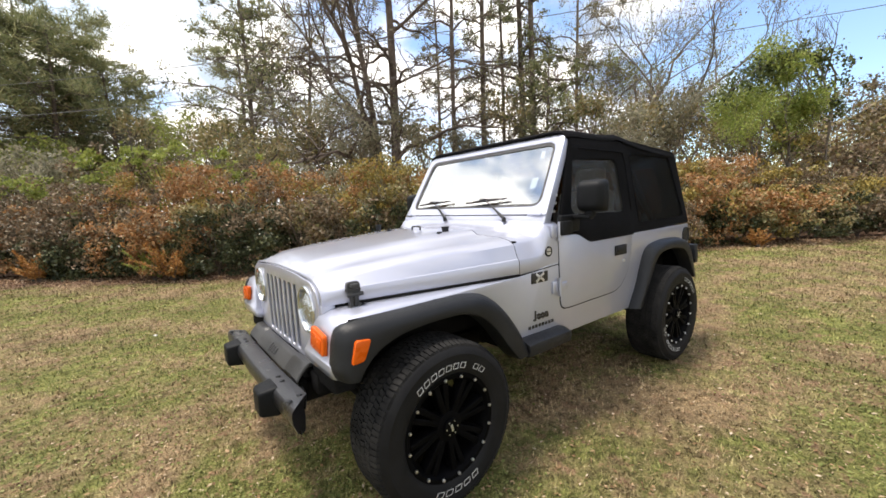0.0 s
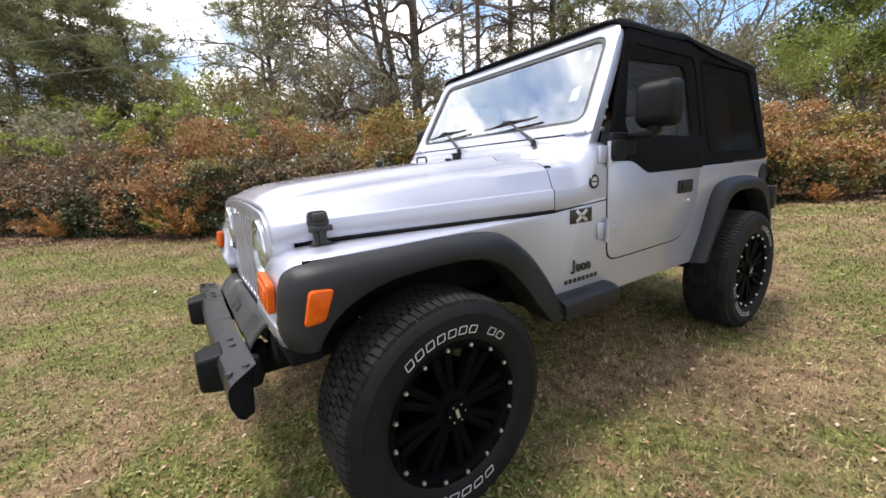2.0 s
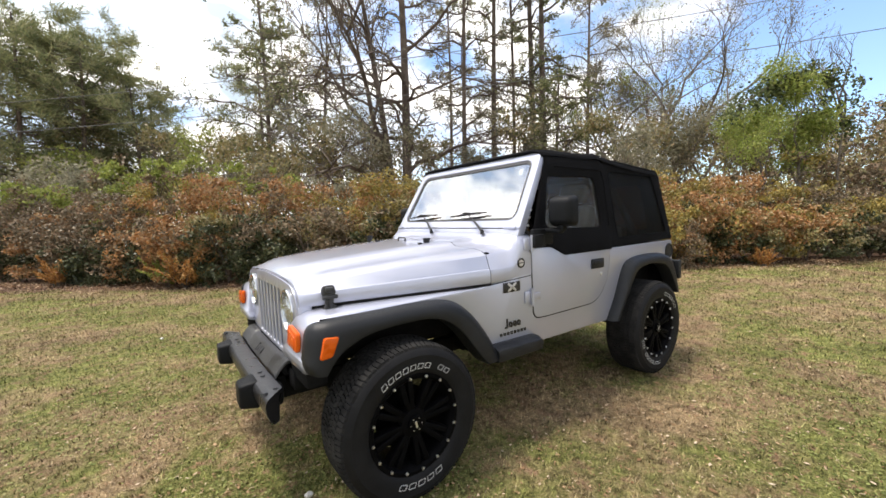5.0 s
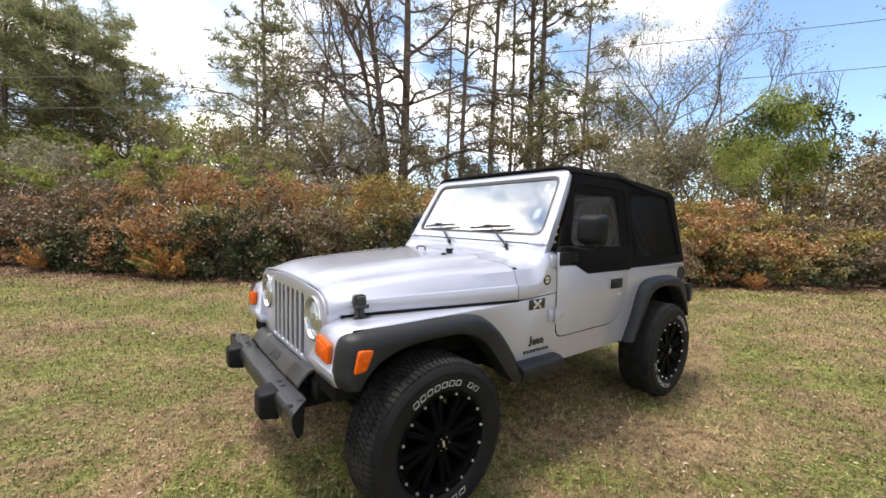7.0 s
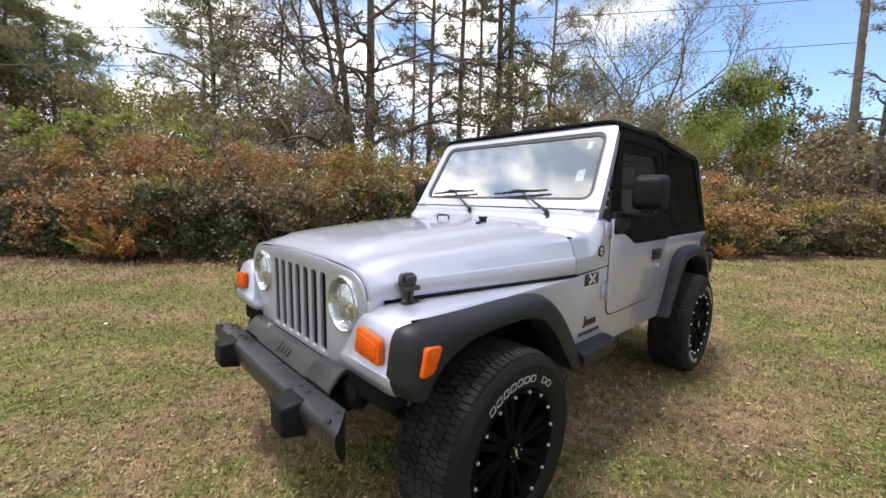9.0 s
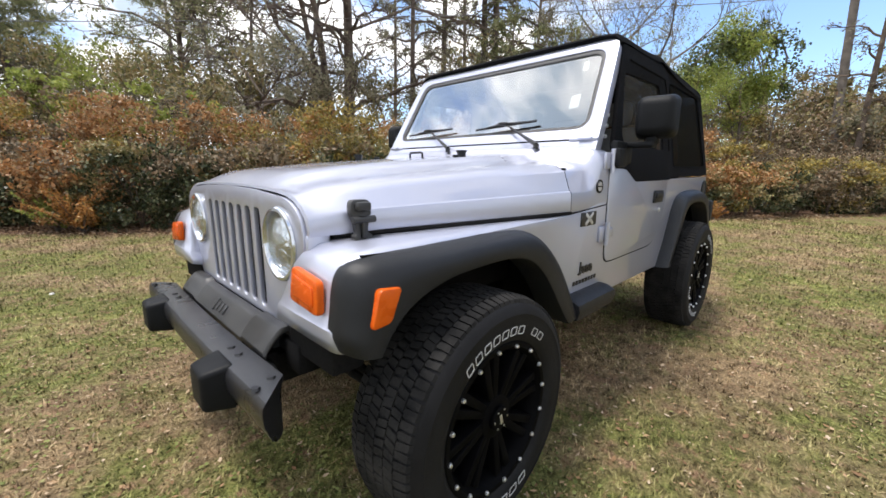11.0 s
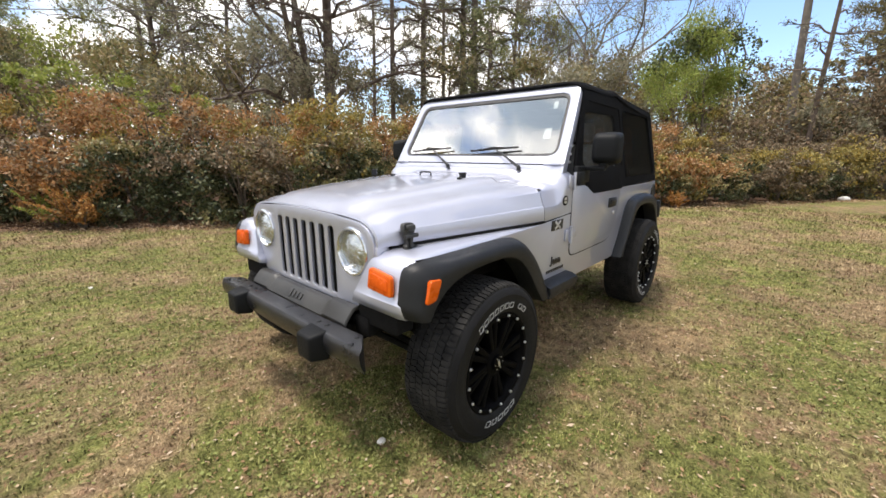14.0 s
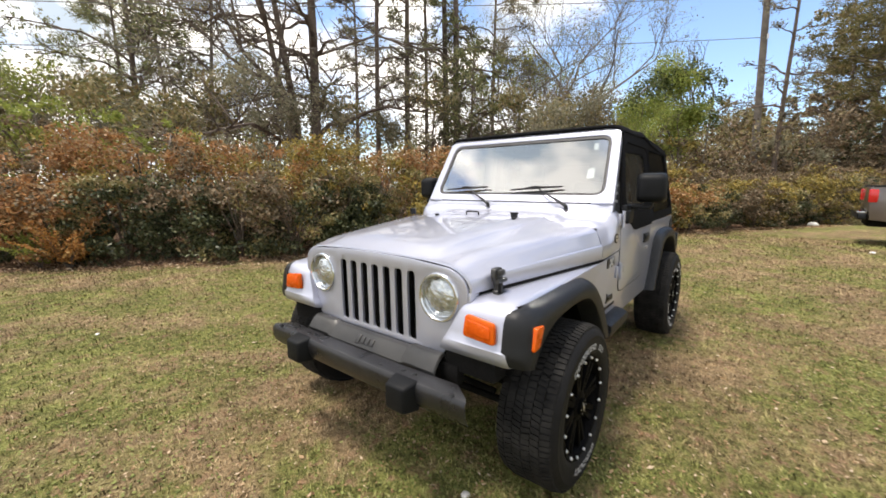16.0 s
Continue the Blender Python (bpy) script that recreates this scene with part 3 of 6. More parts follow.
# doors
DOOR = [(-0.966, 1.155), (-1.16, 1.150), (-1.292, 1.094), (-1.855, 1.094), (-1.845, 0.90), (-1.70, 0.705), (-1.10, 0.695), (-0.985, 0.70)]
door_bm = plate(rounded(DOOR, [0.02, 0.03, 0.02, 0.015, 0.14, 0.17, 0.05, 0.09], 8), (), 0.02, 0.005, side_plane(0.8175))
gap = plate(rounded([(-0.961, 1.160), (-1.16, 1.160), (-1.292, 1.099), (-1.861, 1.099), (-1.851, 0.898), (-1.703, 0.699), (-1.097, 0.689), (-0.980, 0.694)], [0.02, 0.03, 0.02, 0.015, 0.14, 0.17, 0.05, 0.09], 8), (), 0.012, 0, side_plane(0.8125))
both("door_gap", gap, DARK)
doors = both("door", door_bm, PAINT)
for s, d in ((1, doors[0]), (-1, doors[1])):
    handle = part("door_handle", merge(box((-1.685, s * 0.822, 0.995), (0.155, 0.012, 0.072), 0.016), box((-1.685, s * 0.830, 1.002), (0.12, 0.012, 0.036), 0.006)), PLASTIC, d, "black recessed paddle handle")
    part("lock", moved(lathe([(0.013, 0), (0.013, 0.004), (0.009, 0.006), (0.001, 0.006)], 16), Matrix.Translation((-1.735, s * 0.8175, 0.912)) @ pose(0, 0, 0, 0, 0, 0 if s > 0 else 180)), STEEL, d)
    for z in (1.185, 0.845):
        part("hinge", merge(rod((-0.958, s * 0.829, z - 0.055), (-0.958, s * 0.829, z + 0.055), 0.012, 12), box((-0.925, s * 0.816, z), (0.055, 0.012, 0.075), 0.004), box((-1.0, s * 0.822, z), (0.075, 0.012, 0.045), 0.004)), PAINT, d)
# creases and seams of the side
both("body_seam", moved(box((0, 0, 0), (0.345, 0.003, 0.005)), Matrix.Translation((-0.79, 0.8105, 0.972)) @ pose(0, 0, 0, 0, 3.5, 0)), DARK)
# badges as plain shapes
both("model_badge", box((-0.786, 0.8125, 0.929), (0.145, 0.006, 0.062), 0.002), METALBLACK, label="black badge plate with a crossed silver mark")
cross = merge(moved(box((0, 0, 0), (0.085, 0.004, 0.016), 0.002), Matrix.Translation((-0.786, 0.817, 0.929)) @ pose(0, 0, 0, 0, 34, 0)), moved(box((0, 0, 0), (0.085, 0.004, 0.016), 0.002), Matrix.Translation((-0.786, 0.817, 0.929)) @ pose(0, 0, 0, 0, -34, 0)))
both("badge_mark", cross, BADGEGREY)
marks = [box((-0.742, 0.813, 0.708), (0.013, 0.005, 0.058), 0.004), box((-0.735, 0.813, 0.683), (0.026, 0.005, 0.012), 0.004)]
for k in range(3):
    lo = rounded([(-0.016, -0.018), (0.012, -0.018), (0.016, 0.018), (-0.012, 0.018)], 0.011, 3)
    marks.append(plate(lo, [[(x * 0.38, z * 0.40) for x, z in lo]], 0.005, 0, side_plane(0.8155) @ Matrix.Translation((-0.772 - 0.036 * k, 0.698, 0))))
both("maker_badge", merge(*marks), METALBLACK, label="dark raised badge marks")
both("model_lettering", merge(*[box((-0.690 - 0.030 * k, 0.812, 0.645), (0.021, 0.003, 0.019), 0.001) for k in range(8)]), METALBLACK, label="row of small dark marks")
both("trail_badge", merge(moved(lathe([(0.001, 0.004), (0.022, 0.004), (0.024, 0.006), (0.030, 0.006), (0.032, 0.0)], 28), Matrix.Translation((-0.872, 0.81, 1.070))), box((-0.872, 0.816, 1.070), (0.045, 0.004, 0.006), 0.002)), METALBLACK, label="small round dark badge")
both("badge_face", moved(lathe([(0.001, 0.0055), (0.021, 0.0055), (0.0215, 0.004)], 24), Matrix.Translation((-0.872, 0.81, 1.070))), BADGEGREY)
both("tail_lamp", box((-2.93, 0.80, 0.83), (0.06, 0.14, 0.17), 0.012), PLASTIC)
part("fuel_filler", moved(lathe([(0.001, 0.004), (0.05, 0.004), (0.055, 0.008), (0.065, 0.008), (0.07, 0.0)], 28), Matrix.Translation((-2.825, 0.81, 1.01))), PLASTIC, car, "black fuel filler surround")

# windshield: frame, gasket, pane
WS = Matrix.Translation((-0.885, 0, 1.245))
lean = math.atan2(0.305, 0.545)
WSM = WS @ Matrix(((0, -math.sin(lean), -math.cos(lean), 0), (1, 0, 0, 0), (0, math.cos(lean), -math.sin(lean), 0), (0, 0, 0, 1)))
H_TOP = 0.625
opening = rounded([(-0.705, 0.104), (0.705, 0.104), (0.670, 0.578), (-0.670, 0.578)], 0.080, 8)
frame_line = rounded([(-0.775, -0.02), (0.775, -0.02), (0.762, 0.15), (0.718, H_TOP), (-0.718, H_TOP), (-0.762, 0.15)], [0.01, 0.01, 0.1, 0.05, 0.05, 0.1], 6)
ws_frame = part("windshield_frame", plate(frame_line, [opening], 0.055, 0.010, WSM), PAINT, car)


def sheet(line, m):
    """A single flat face, for a thin pane."""
    bm = bmesh.new()
    bm.faces.new([bm.verts.new((p[0], p[1], 0)) for p in line])
    return moved(bm, m)


def shrink(line, d):
    c = Vector((0, 0.34))
    out = []
    n = len(line)
    for i in range(n):
        a, b = Vector(line[i - 1]), Vector(line[(i + 1) % n])
        t = (b - a).normalized()
        out.append((line[i][0] - t.y * d, line[i][1] + t.x * d))
    return out


part("gasket", plate(shrink(opening, -0.001), [shrink(opening, 0.024)], 0.022, 0.004, WSM @ Matrix.Translation((0, 0, 0.006))), GASKET, ws_frame)
part("pane", sheet(shrink(opening, 0.012), WSM @ Matrix.Translation((0, 0, 0.014))), WINDSHIELD, ws_frame).visible_shadow = False
part("sticker", plate([(0.555, 0.475), (0.585, 0.475), (0.580, 0.53), (0.55, 0.53)], (), 0.001, 0, WSM @ Matrix.Translation((0, 0, 0.0225))), STICKER, ws_frame, "small white sticker inside the glass")
tag = part("price_tag", plate([(0.55, 0.245), (0.600, 0.252), (0.595, 0.330), (0.546, 0.322)], (), 0.001, 0, WSM @ Matrix.Translation((0, 0, 0.0225))), STICKER, ws_frame, "white paper tag inside the glass")
for s in (1, -1):
    part("hinge_seam", merge(box((-0.905, s * 0.70, 1.285), (0.012, 0.14, 0.014), 0.004), rod((-0.898, s * 0.745, 1.288), (-0.898, s * 0.68, 1.288), 0.009, 8)), PAINT, ws_frame)
part("frame_gap", moved(box((0, 0, 0), (1.46, 0.006, 0.004)), WSM @ Matrix.Translation((0, 0.045, -0.001))), DARK, ws_frame)
for k in range(3):
    both("pillar_bolt", rod((-0.99 - 0.02 * k, 0.757 - 0.006 * k, 1.30 + 0.05 * k), (-0.99 - 0.02 * k, 0.772 - 0.006 * k, 1.30 + 0.05 * k), 0.009, 10), STEEL)
part("inner_mirror", merge(box((-1.22, 0.0, 1.655), (0.02, 0.22, 0.07), 0.015), rod((-1.19, 0, 1.715), (-1.20, 0, 1.67), 0.01)), LINING, ws_frame)

# wipers
for y0, y1 in ((0.485, 0.17), (-0.13, -0.44)):
    p0 = Vector((-0.845, y0, 1.266))
    base = WSM @ Vector((y1 + 0.05, 0.155, -0.022))
    blade_a, blade_b = WSM @ Vector((y1 - 0.16, 0.138, -0.012)), WSM @ Vector((y1 + 0.24, 0.166, -0.012))
    wiper = part("wiper", merge(rod((-0.845, y0, 1.245), (-0.845, y0, 1.268), 0.014, 14), rod(p0, p0.lerp(base, 0.35), 0.012, 8, 0.009), rod(p0.lerp(base, 0.33), base, 0.008, 8, 0.005)), METALBLACK, car, "black wiper arm")
    mid = blade_a.lerp(blade_b, 0.5) + Vector((0.016, 0, 0.008))
    part("wiper_blade", merge(rod(blade_a, blade_b, 0.006, 6), rod(blade_a.lerp(blade_b, 0.15), mid, 0.006, 6), rod(mid, blade_a.lerp(blade_b, 0.85), 0.006, 6), box(mid, (0.02, 0.06, 0.018), 0.004)), METALBLACK, wiper)

# soft top: roof skin, header, side curtains with windows
top = part("soft_top", loft([
    [(x, s * y, z) for s, y, z in [(-1, w + 0.004, zt - 0.05), (-1, w, zt - 0.03), (-1, w - 0.025, zt - 0.006), (-1, w - 0.09, zt + 0.004), (-1, 0.35, zt + cr * 0.7), (1, 0.0, zt + cr), (1, 0.35, zt + cr * 0.7), (1, w - 0.09, zt + 0.004), (1, w - 0.025, zt - 0.006), (1, w, zt - 0.03), (1, w + 0.004, zt - 0.05)]]
    for x, w, zt, cr in ((-1.186, 0.716, 1.790, 0.002), (-1.176, 0.720, 1.803, 0.006), (-1.195, 0.723, 1.816, 0.008), (-1.30, 0.722, 1.822, 0.010), (-1.55, 0.722, 1.818, 0.008), (-1.72, 0.724, 1.822, 0.012), (-1.80, 0.726, 1.832, 0.016), (-1.88, 0.726, 1.822, 0.012), (-2.10, 0.727, 1.788, 0.004), (-2.40, 0.728, 1.760, 0.0), (-2.66, 0.729, 1.745, 0.004), (-2.74, 0.729, 1.738, 0.004), (-2.775, 0.727, 1.715, 0.002))]), CANVAS, car, "black canvas soft top", sharp=60)
LEAN, Z0, YB = 0.145, 1.10, 0.812
curtain = plate(rounded([(-1.895, 1.105), (-2.885, 1.118), (-2.775, 1.735), (-1.895, 1.80)], [0.01, 0.03, 0.04, 0.01], 4), [rounded([(-1.985, 1.17), (-2.79, 1.18), (-2.645, 1.685), (-1.965, 1.695)], 0.04, 5)], 0.014, 0.003, side_plane(YB, LEAN, Z0))
both("side_curtain", curtain, CANVAS, top)
both("curtain_window", sheet(rounded([(-1.975, 1.16), (-2.80, 1.17), (-2.655, 1.695), (-1.955, 1.705)], 0.04, 5), side_plane(YB - 0.006, LEAN, Z0)), TINTED, top, "dark tinted vinyl window")
both("window_binding", pipe([(x, YB + 0.001 - LEAN * (z - Z0), z) for x, z in rounded([(-1.985, 1.17), (-2.79, 1.18), (-2.645, 1.685), (-1.965, 1.695)], 0.04, 5)], 0.004, 5, True), CANVAS, top)
hole = rounded([(-1.135, 1.315), (-1.16, 1.275), (-1.775, 1.265), (-1.755, 1.640), (-1.215, 1.625)], [0.02, 0.03, 0.03, 0.06, 0.03], 5)
upper = plate(rounded([(-1.015, 1.245), (-1.13, 1.165), (-1.30, 1.086), (-1.88, 1.090), (-1.925, 1.25), (-1.918, 1.72), (-1.86, 1.775), (-1.215, 1.765)], [0.02, 0.02, 0.02, 0.02, 0.04, 0.06, 0.05, 0.02], 5), [hole], 0.018, 0.005, side_plane(YB + 0.008, LEAN, Z0))
for d, bm in zip(doors, (upper, None)):
    if bm is not None:
        other = flipped(bm)
        part("upper_door", bm, CANVAS, d, "black canvas upper door half")
    else:
        part("upper_door", other, CANVAS, d, "black canvas upper door half")
both("door_window", sheet(shrink([(p[0], p[1]) for p in hole], 0.004), side_plane(YB - 0.002, LEAN, Z0)), VINYL, car, "clear soft vinyl window")
both("zip_line", pipe([(-1.875, YB + 0.011 - LEAN * (z - Z0), z) for z in (1.27, 1.4, 1.5, 1.62)] + [(-1.85, YB + 0.011 - LEAN * 0.59, 1.69), (-1.8, YB + 0.011 - LEAN * 0.59, 1.695), (-1.3, YB + 0.011 - LEAN * 0.6, 1.70)], 0.004, 5), CANVAS, top)
rear = plate(rounded([(-0.80, 1.11), (0.80, 1.11), (0.72, 1.73), (-0.72, 1.73)], 0.04), [rounded([(-0.60, 1.2), (0.60, 1.2), (0.55, 1.62), (-0.55, 1.62)], 0.05)], 0.014, 0.003, FRONT)
for v in rear.verts:
    v.co.x = -2.88 + 0.175 * (v.co.z - 1.11) + v.co.x
part("rear_curtain", rear, CANVAS, top)
rw = plate(rounded([(-0.61, 1.19), (0.61, 1.19), (0.56, 1.63), (-0.56, 1.63)], 0.05), (), 0.003, 0, FRONT)
for v in rw.verts:
    v.co.x = -2.885 + 0.175 * (v.co.z - 1.11) + v.co.x
part("rear_window", rw, TINTED, top, "dark tinted vinyl window")

# door mirrors
shell = bmesh.new()
bmesh.ops.create_cube(shell, size=1)
for v in shell.verts:
    v.co.x *= 0.115 if v.co.x > 0 else 0.10
    v.co.y *= 0.19 if v.co.x < 0 else 0.155
    v.co.z *= 0.205 if v.co.x < 0 else 0.165
soften(shell, 0.035, 5)
moved(shell, Matrix.Translation((-1.115, 0.945, 1.385)) @ pose(0, 0, 0, 0, 0, 8))
arm = merge(box((-1.10, 0.885, 1.262), (0.055, 0.14, 0.028), 0.010), box((-1.115, 0.935, 1.282), (0.05, 0.05, 0.04), 0.010), box((-1.055, 0.825, 1.225), (0.20, 0.035, 0.105), 0.014), box((-1.0, 0.845, 1.20), (0.10, 0.03, 0.085), 0.010))
glass_pane = box((-1.164, 0.953, 1.387), (0.004, 0.13, 0.14), 0.001)
for s, bm in ((1, shell), (-1, flipped(shell))):
    mirror = part("door_mirror", bm, MIRRORPLASTIC, car, "black plastic door mirror", 60)
    part("mirror_arm", arm if s > 0 else flipped(arm_copy), MIRRORPLASTIC, mirror) if s < 0 else None
    if s > 0:
        arm_copy = arm.copy()
        part("mirror_arm", arm, MIRRORPLASTIC, mirror)
    part("mirror_glass", glass_pane.copy() if s > 0 else flipped(glass_pane), CHROME, mirror)

# front bumper: open steel channel with two rubber guards and the plastic filler behind it
channel = [(0.528, 0.595), (0.596, 0.595), (0.610, 0.590), (0.619, 0.578), (0.622, 0.560), (0.620, 0.530), (0.606, 0.492), (0.588, 0.470), (0.560, 0.462), (0.556, 0.470), (0.545, 0.560), (0.528, 0.585)]
rows = []
for s in (-1, -0.6, -0.3, 0, 0.3, 0.6, 1):
    r = []
    for x, z in channel:
        e = 0.604 + 1.25 * max(0.0, min(x, 0.606) - 0.528) + 0.10 * max(0.0, 0.58 - z)
        r.append((x + 0.012 * (1 - s * s), s * e, z))
    rows.append(r)
bumper = part("bumper", loft(rows, close=True, caps=True), METALBLACK, car, "black steel bumper channel", 30)
for s in (1, -1):
    guard = bmesh.new()
    bmesh.ops.create_cube(guard, size=1)
    for v in guard.verts:
        f = v.co.x > 0
        v.co = Vector((0.688 if f else 0.600, s * 0.388 + v.co.y * (0.110 if f else 0.145), (0.584 if v.co.z > 0 else 0.470) if f else (0.599 if v.co.z > 0 else 0.458)))
    soften(guard, 0.014, 3)
    part("bumper_guard", guard, MIRRORPLASTIC, bumper, "black rubber bumper guard")
    for x, y in ((0.565, 0.335), (0.565, 0.40), (0.55, 0.60), (0.60, 0.63)):
        part("bolt", rod((x + 0.008, s * y, 0.594), (x + 0.008, s * y, 0.601), 0.013, 10, 0.010), METALBLACK, bumper)
rows = []
for y, zl in ((-0.475, -0.012), (-0.465, 0.0), (-0.29, 0.0), (-0.275, -0.010), (-0.26, -0.012), (0.26, -0.012), (0.275, -0.010), (0.29, 0.0), (0.465, 0.0), (0.475, -0.012)):
    rows.append([(x, y, z + zl) for x, z in ((0.528, 0.590), (0.527, 0.606), (0.516, 0.622), (0.500, 0.642), (0.482, 0.660), (0.468, 0.668), (0.445, 0.668), (0.44, 0.655))])
fill = part("bumper_filler", loft(rows), GREYPLASTIC, car, "dark grey plastic filler between bumper and grille", 30)
fmod = fill.modifiers.new("thick", "SOLIDIFY")
fmod.thickness, fmod.offset = 0.006, -1
mark = merge(*[moved(box((0, 0, 0), (0.036 if k else 0.048, 0.027, 0.008), 0.003), Matrix.Translation((0.5055, -0.052 + 0.034 * k, 0.625)) @ pose(0, 0, 0, 0, 49, 0)) for k in range(4)])
part("maker_mark", mark, GREYPLASTIC, fill, "row of raised dark marks")

# chassis under the body
part("engine_bay", merge(box((-0.12, 0, 0.76), (0.92, 0.9, 0.34), 0.02), box((0.28, 0, 0.70), (0.2, 1.06, 0.2), 0.02)), DARK, car)
both("frame_rail", merge(box((-1.15, 0.36, 0.50), (3.4, 0.07, 0.10), 0.01), box((0.52, 0.40, 0.53), (0.10, 0.08, 0.11), 0.01)), DARK)
part("front_axle", merge(rod((0, -0.62, 0.40), (0, 0.62, 0.40), 0.045, 16), moved(lathe([(0.001, -0.12), (0.09, -0.09), (0.125, 0.0), (0.09, 0.09), (0.001, 0.12)], 20), Matrix.Translation((0.0, -0.22, 0.40)) @ pose(0, 0, 0, 0, 0, 90)), rod((0.16, -0.6, 0.36), (0.16, 0.6, 0.36), 0.018, 10), rod((0.2, -0.5, 0.47), (0.14, 0.55, 0.38), 0.016, 10)), DARK, car)
part("rear_axle", merge(rod((-WB, -0.62, 0.40), (-WB, 0.62, 0.40), 0.045, 16), moved(lathe([(0.001, -0.12), (0.09, -0.09), (0.125, 0.0), (0.09, 0.09), (0.001, 0.12)], 20), Matrix.Translation((-WB, 0.0, 0.40)) @ pose(0, 0, 0, 0, 0, 90))), DARK, car)
both("coil_spring", pipe([(0.03 + 0.055 * math.cos(a * 0.55), 0.47 + 0.055 * math.sin(a * 0.55), 0.44 + 0.0027 * a) for a in range(95)], 0.008, 5), DARK)
both("front_tow_mount", box((0.545, 0.43, 0.52), (0.10, 0.17, 0.12), 0.03), PLASTIC)
part("skid_plate", box((-1.15, 0, 0.41), (0.70, 0.60, 0.05), 0.02), DARK, car)
part("fuel_tank", box((-2.66, 0, 0.50), (0.36, 0.9, 0.20), 0.04), DARK, car)
part("exhaust", pipe([(-0.3, -0.2, 0.5), (-1.2, -0.25, 0.46), (-1.9, -0.3, 0.48), (-2.1, -0.3, 0.58), (-2.6, -0.35, 0.56), (-2.95, -0.4, 0.5)], 0.03), DARK, car)
for x in (-0.75, -1.25, -1.75):
    both("body_mount", box((x, 0.52, 0.50), (0.10, 0.30, 0.06), 0.01), DARK)
both("air_dam_end", merge(box((0.40, 0.60, 0.655), (0.10, 0.26, 0.11), 0.012), box((0.43, 0.50, 0.585), (0.06, 0.10, 0.10), 0.015), rod((0.44, 0.42, 0.60), (0.40, 0.70, 0.64), 0.022, 10)), DARK)
both("inner_fender", merge(box((-0.07, 0.545, 0.80), (0.96, 0.02, 0.30)), box((0.40, 0.67, 0.80), (0.02, 0.25, 0.22)), box((-0.56, 0.66, 0.75), (0.02, 0.26, 0.42)), box((-0.05, 0.68, 0.925), (0.9, 0.25, 0.012))), DARK)

# inside
part("dashboard", box((-1.03, 0, 1.12), (0.26, 1.44, 0.22), 0.05, 3), LINING, car)
ringw = moved(lathe([(0.185 + 0.014 * math.cos(a), 0.014 * math.sin(a)) for a in [k * math.pi / 4 for k in range(8)]], 32, True), Matrix.Translation((-1.30, 0.36, 1.15)) @ pose(0, 0, 0, 0, 0, 90) @ pose(0, 0, 0, 25, 0, 0))
part("steering_wheel", merge(ringw, rod((-1.30, 0.36, 1.15), (-1.05, 0.36, 1.05), 0.03), rod((-1.31, 0.18, 1.15), (-1.31, 0.54, 1.15), 0.012)), LINING, car)
for s in (1, -1):
    part("front_seat", merge(box((-1.62, s * 0.36, 0.80), (0.50, 0.50, 0.16), 0.05, 3), moved(box((0, 0, 0.32), (0.14, 0.48, 0.62), 0.05, 3), Matrix.Translation((-1.84, s * 0.36, 0.82)) @ pose(0, 0, 0, 0, -14, 0)), moved(box((0, 0, 0.74), (0.10, 0.26, 0.16), 0.04, 3), Matrix.Translation((-1.86, s * 0.36, 0.82)) @ pose(0, 0, 0, 0, -14, 0))), SEATCLOTH, car)
part("rear_bench", merge(box((-2.45, 0, 0.80), (0.45, 0.96, 0.14), 0.05), box((-2.68, 0, 1.03), (0.12, 0.96, 0.42), 0.05)), SEATCLOTH, car)
part("roll_bar", merge(pipe(smooth_line([(-2.02, -0.66, 0.65), (-2.0, -0.655, 1.2), (-1.97, -0.62, 1.58), (-1.96, -0.5, 1.70), (-1.96, 0, 1.72), (-1.96, 0.5, 1.70), (-1.97, 0.62, 1.58), (-2.0, 0.655, 1.2), (-2.02, 0.66, 0.65)], 33), 0.035), *[pipe([(-1.96, s * 0.56, 1.67), (-2.3, s * 0.58, 1.55), (-2.76, s * 0.62, 1.0)], 0.032) for s in (1, -1)], *[pipe([(-1.96, s * 0.55, 1.69), (-1.3, s * 0.58, 1.70), (-1.16, s * 0.63, 1.62)], 0.03) for s in (1, -1)]), LINING, car)


# ---- wheels ----
TR, HUB = 0.387, 0.400


def tyre_mesh():
    wall = lathe([(0.215, 0.09), (0.232, 0.112), (0.243, 0.124), (0.25, 0.127), (0.256, 0.133), (0.2736, 0.139), (0.31, 0.143), (0.3309, 0.141), (0.3345, 0.1425), (0.3399, 0.1405), (0.3581, 0.132), (0.3717, 0.119), (0.3772, 0.104), (0.379, 0.06), (0.379, -0.05), (0.3772, -0.095), (0.3717, -0.11), (0.3581, -0.123), (0.3281, -0.131), (0.2736, -0.129), (0.243, -0.115), (0.215, -0.09)], 72)
    return wall


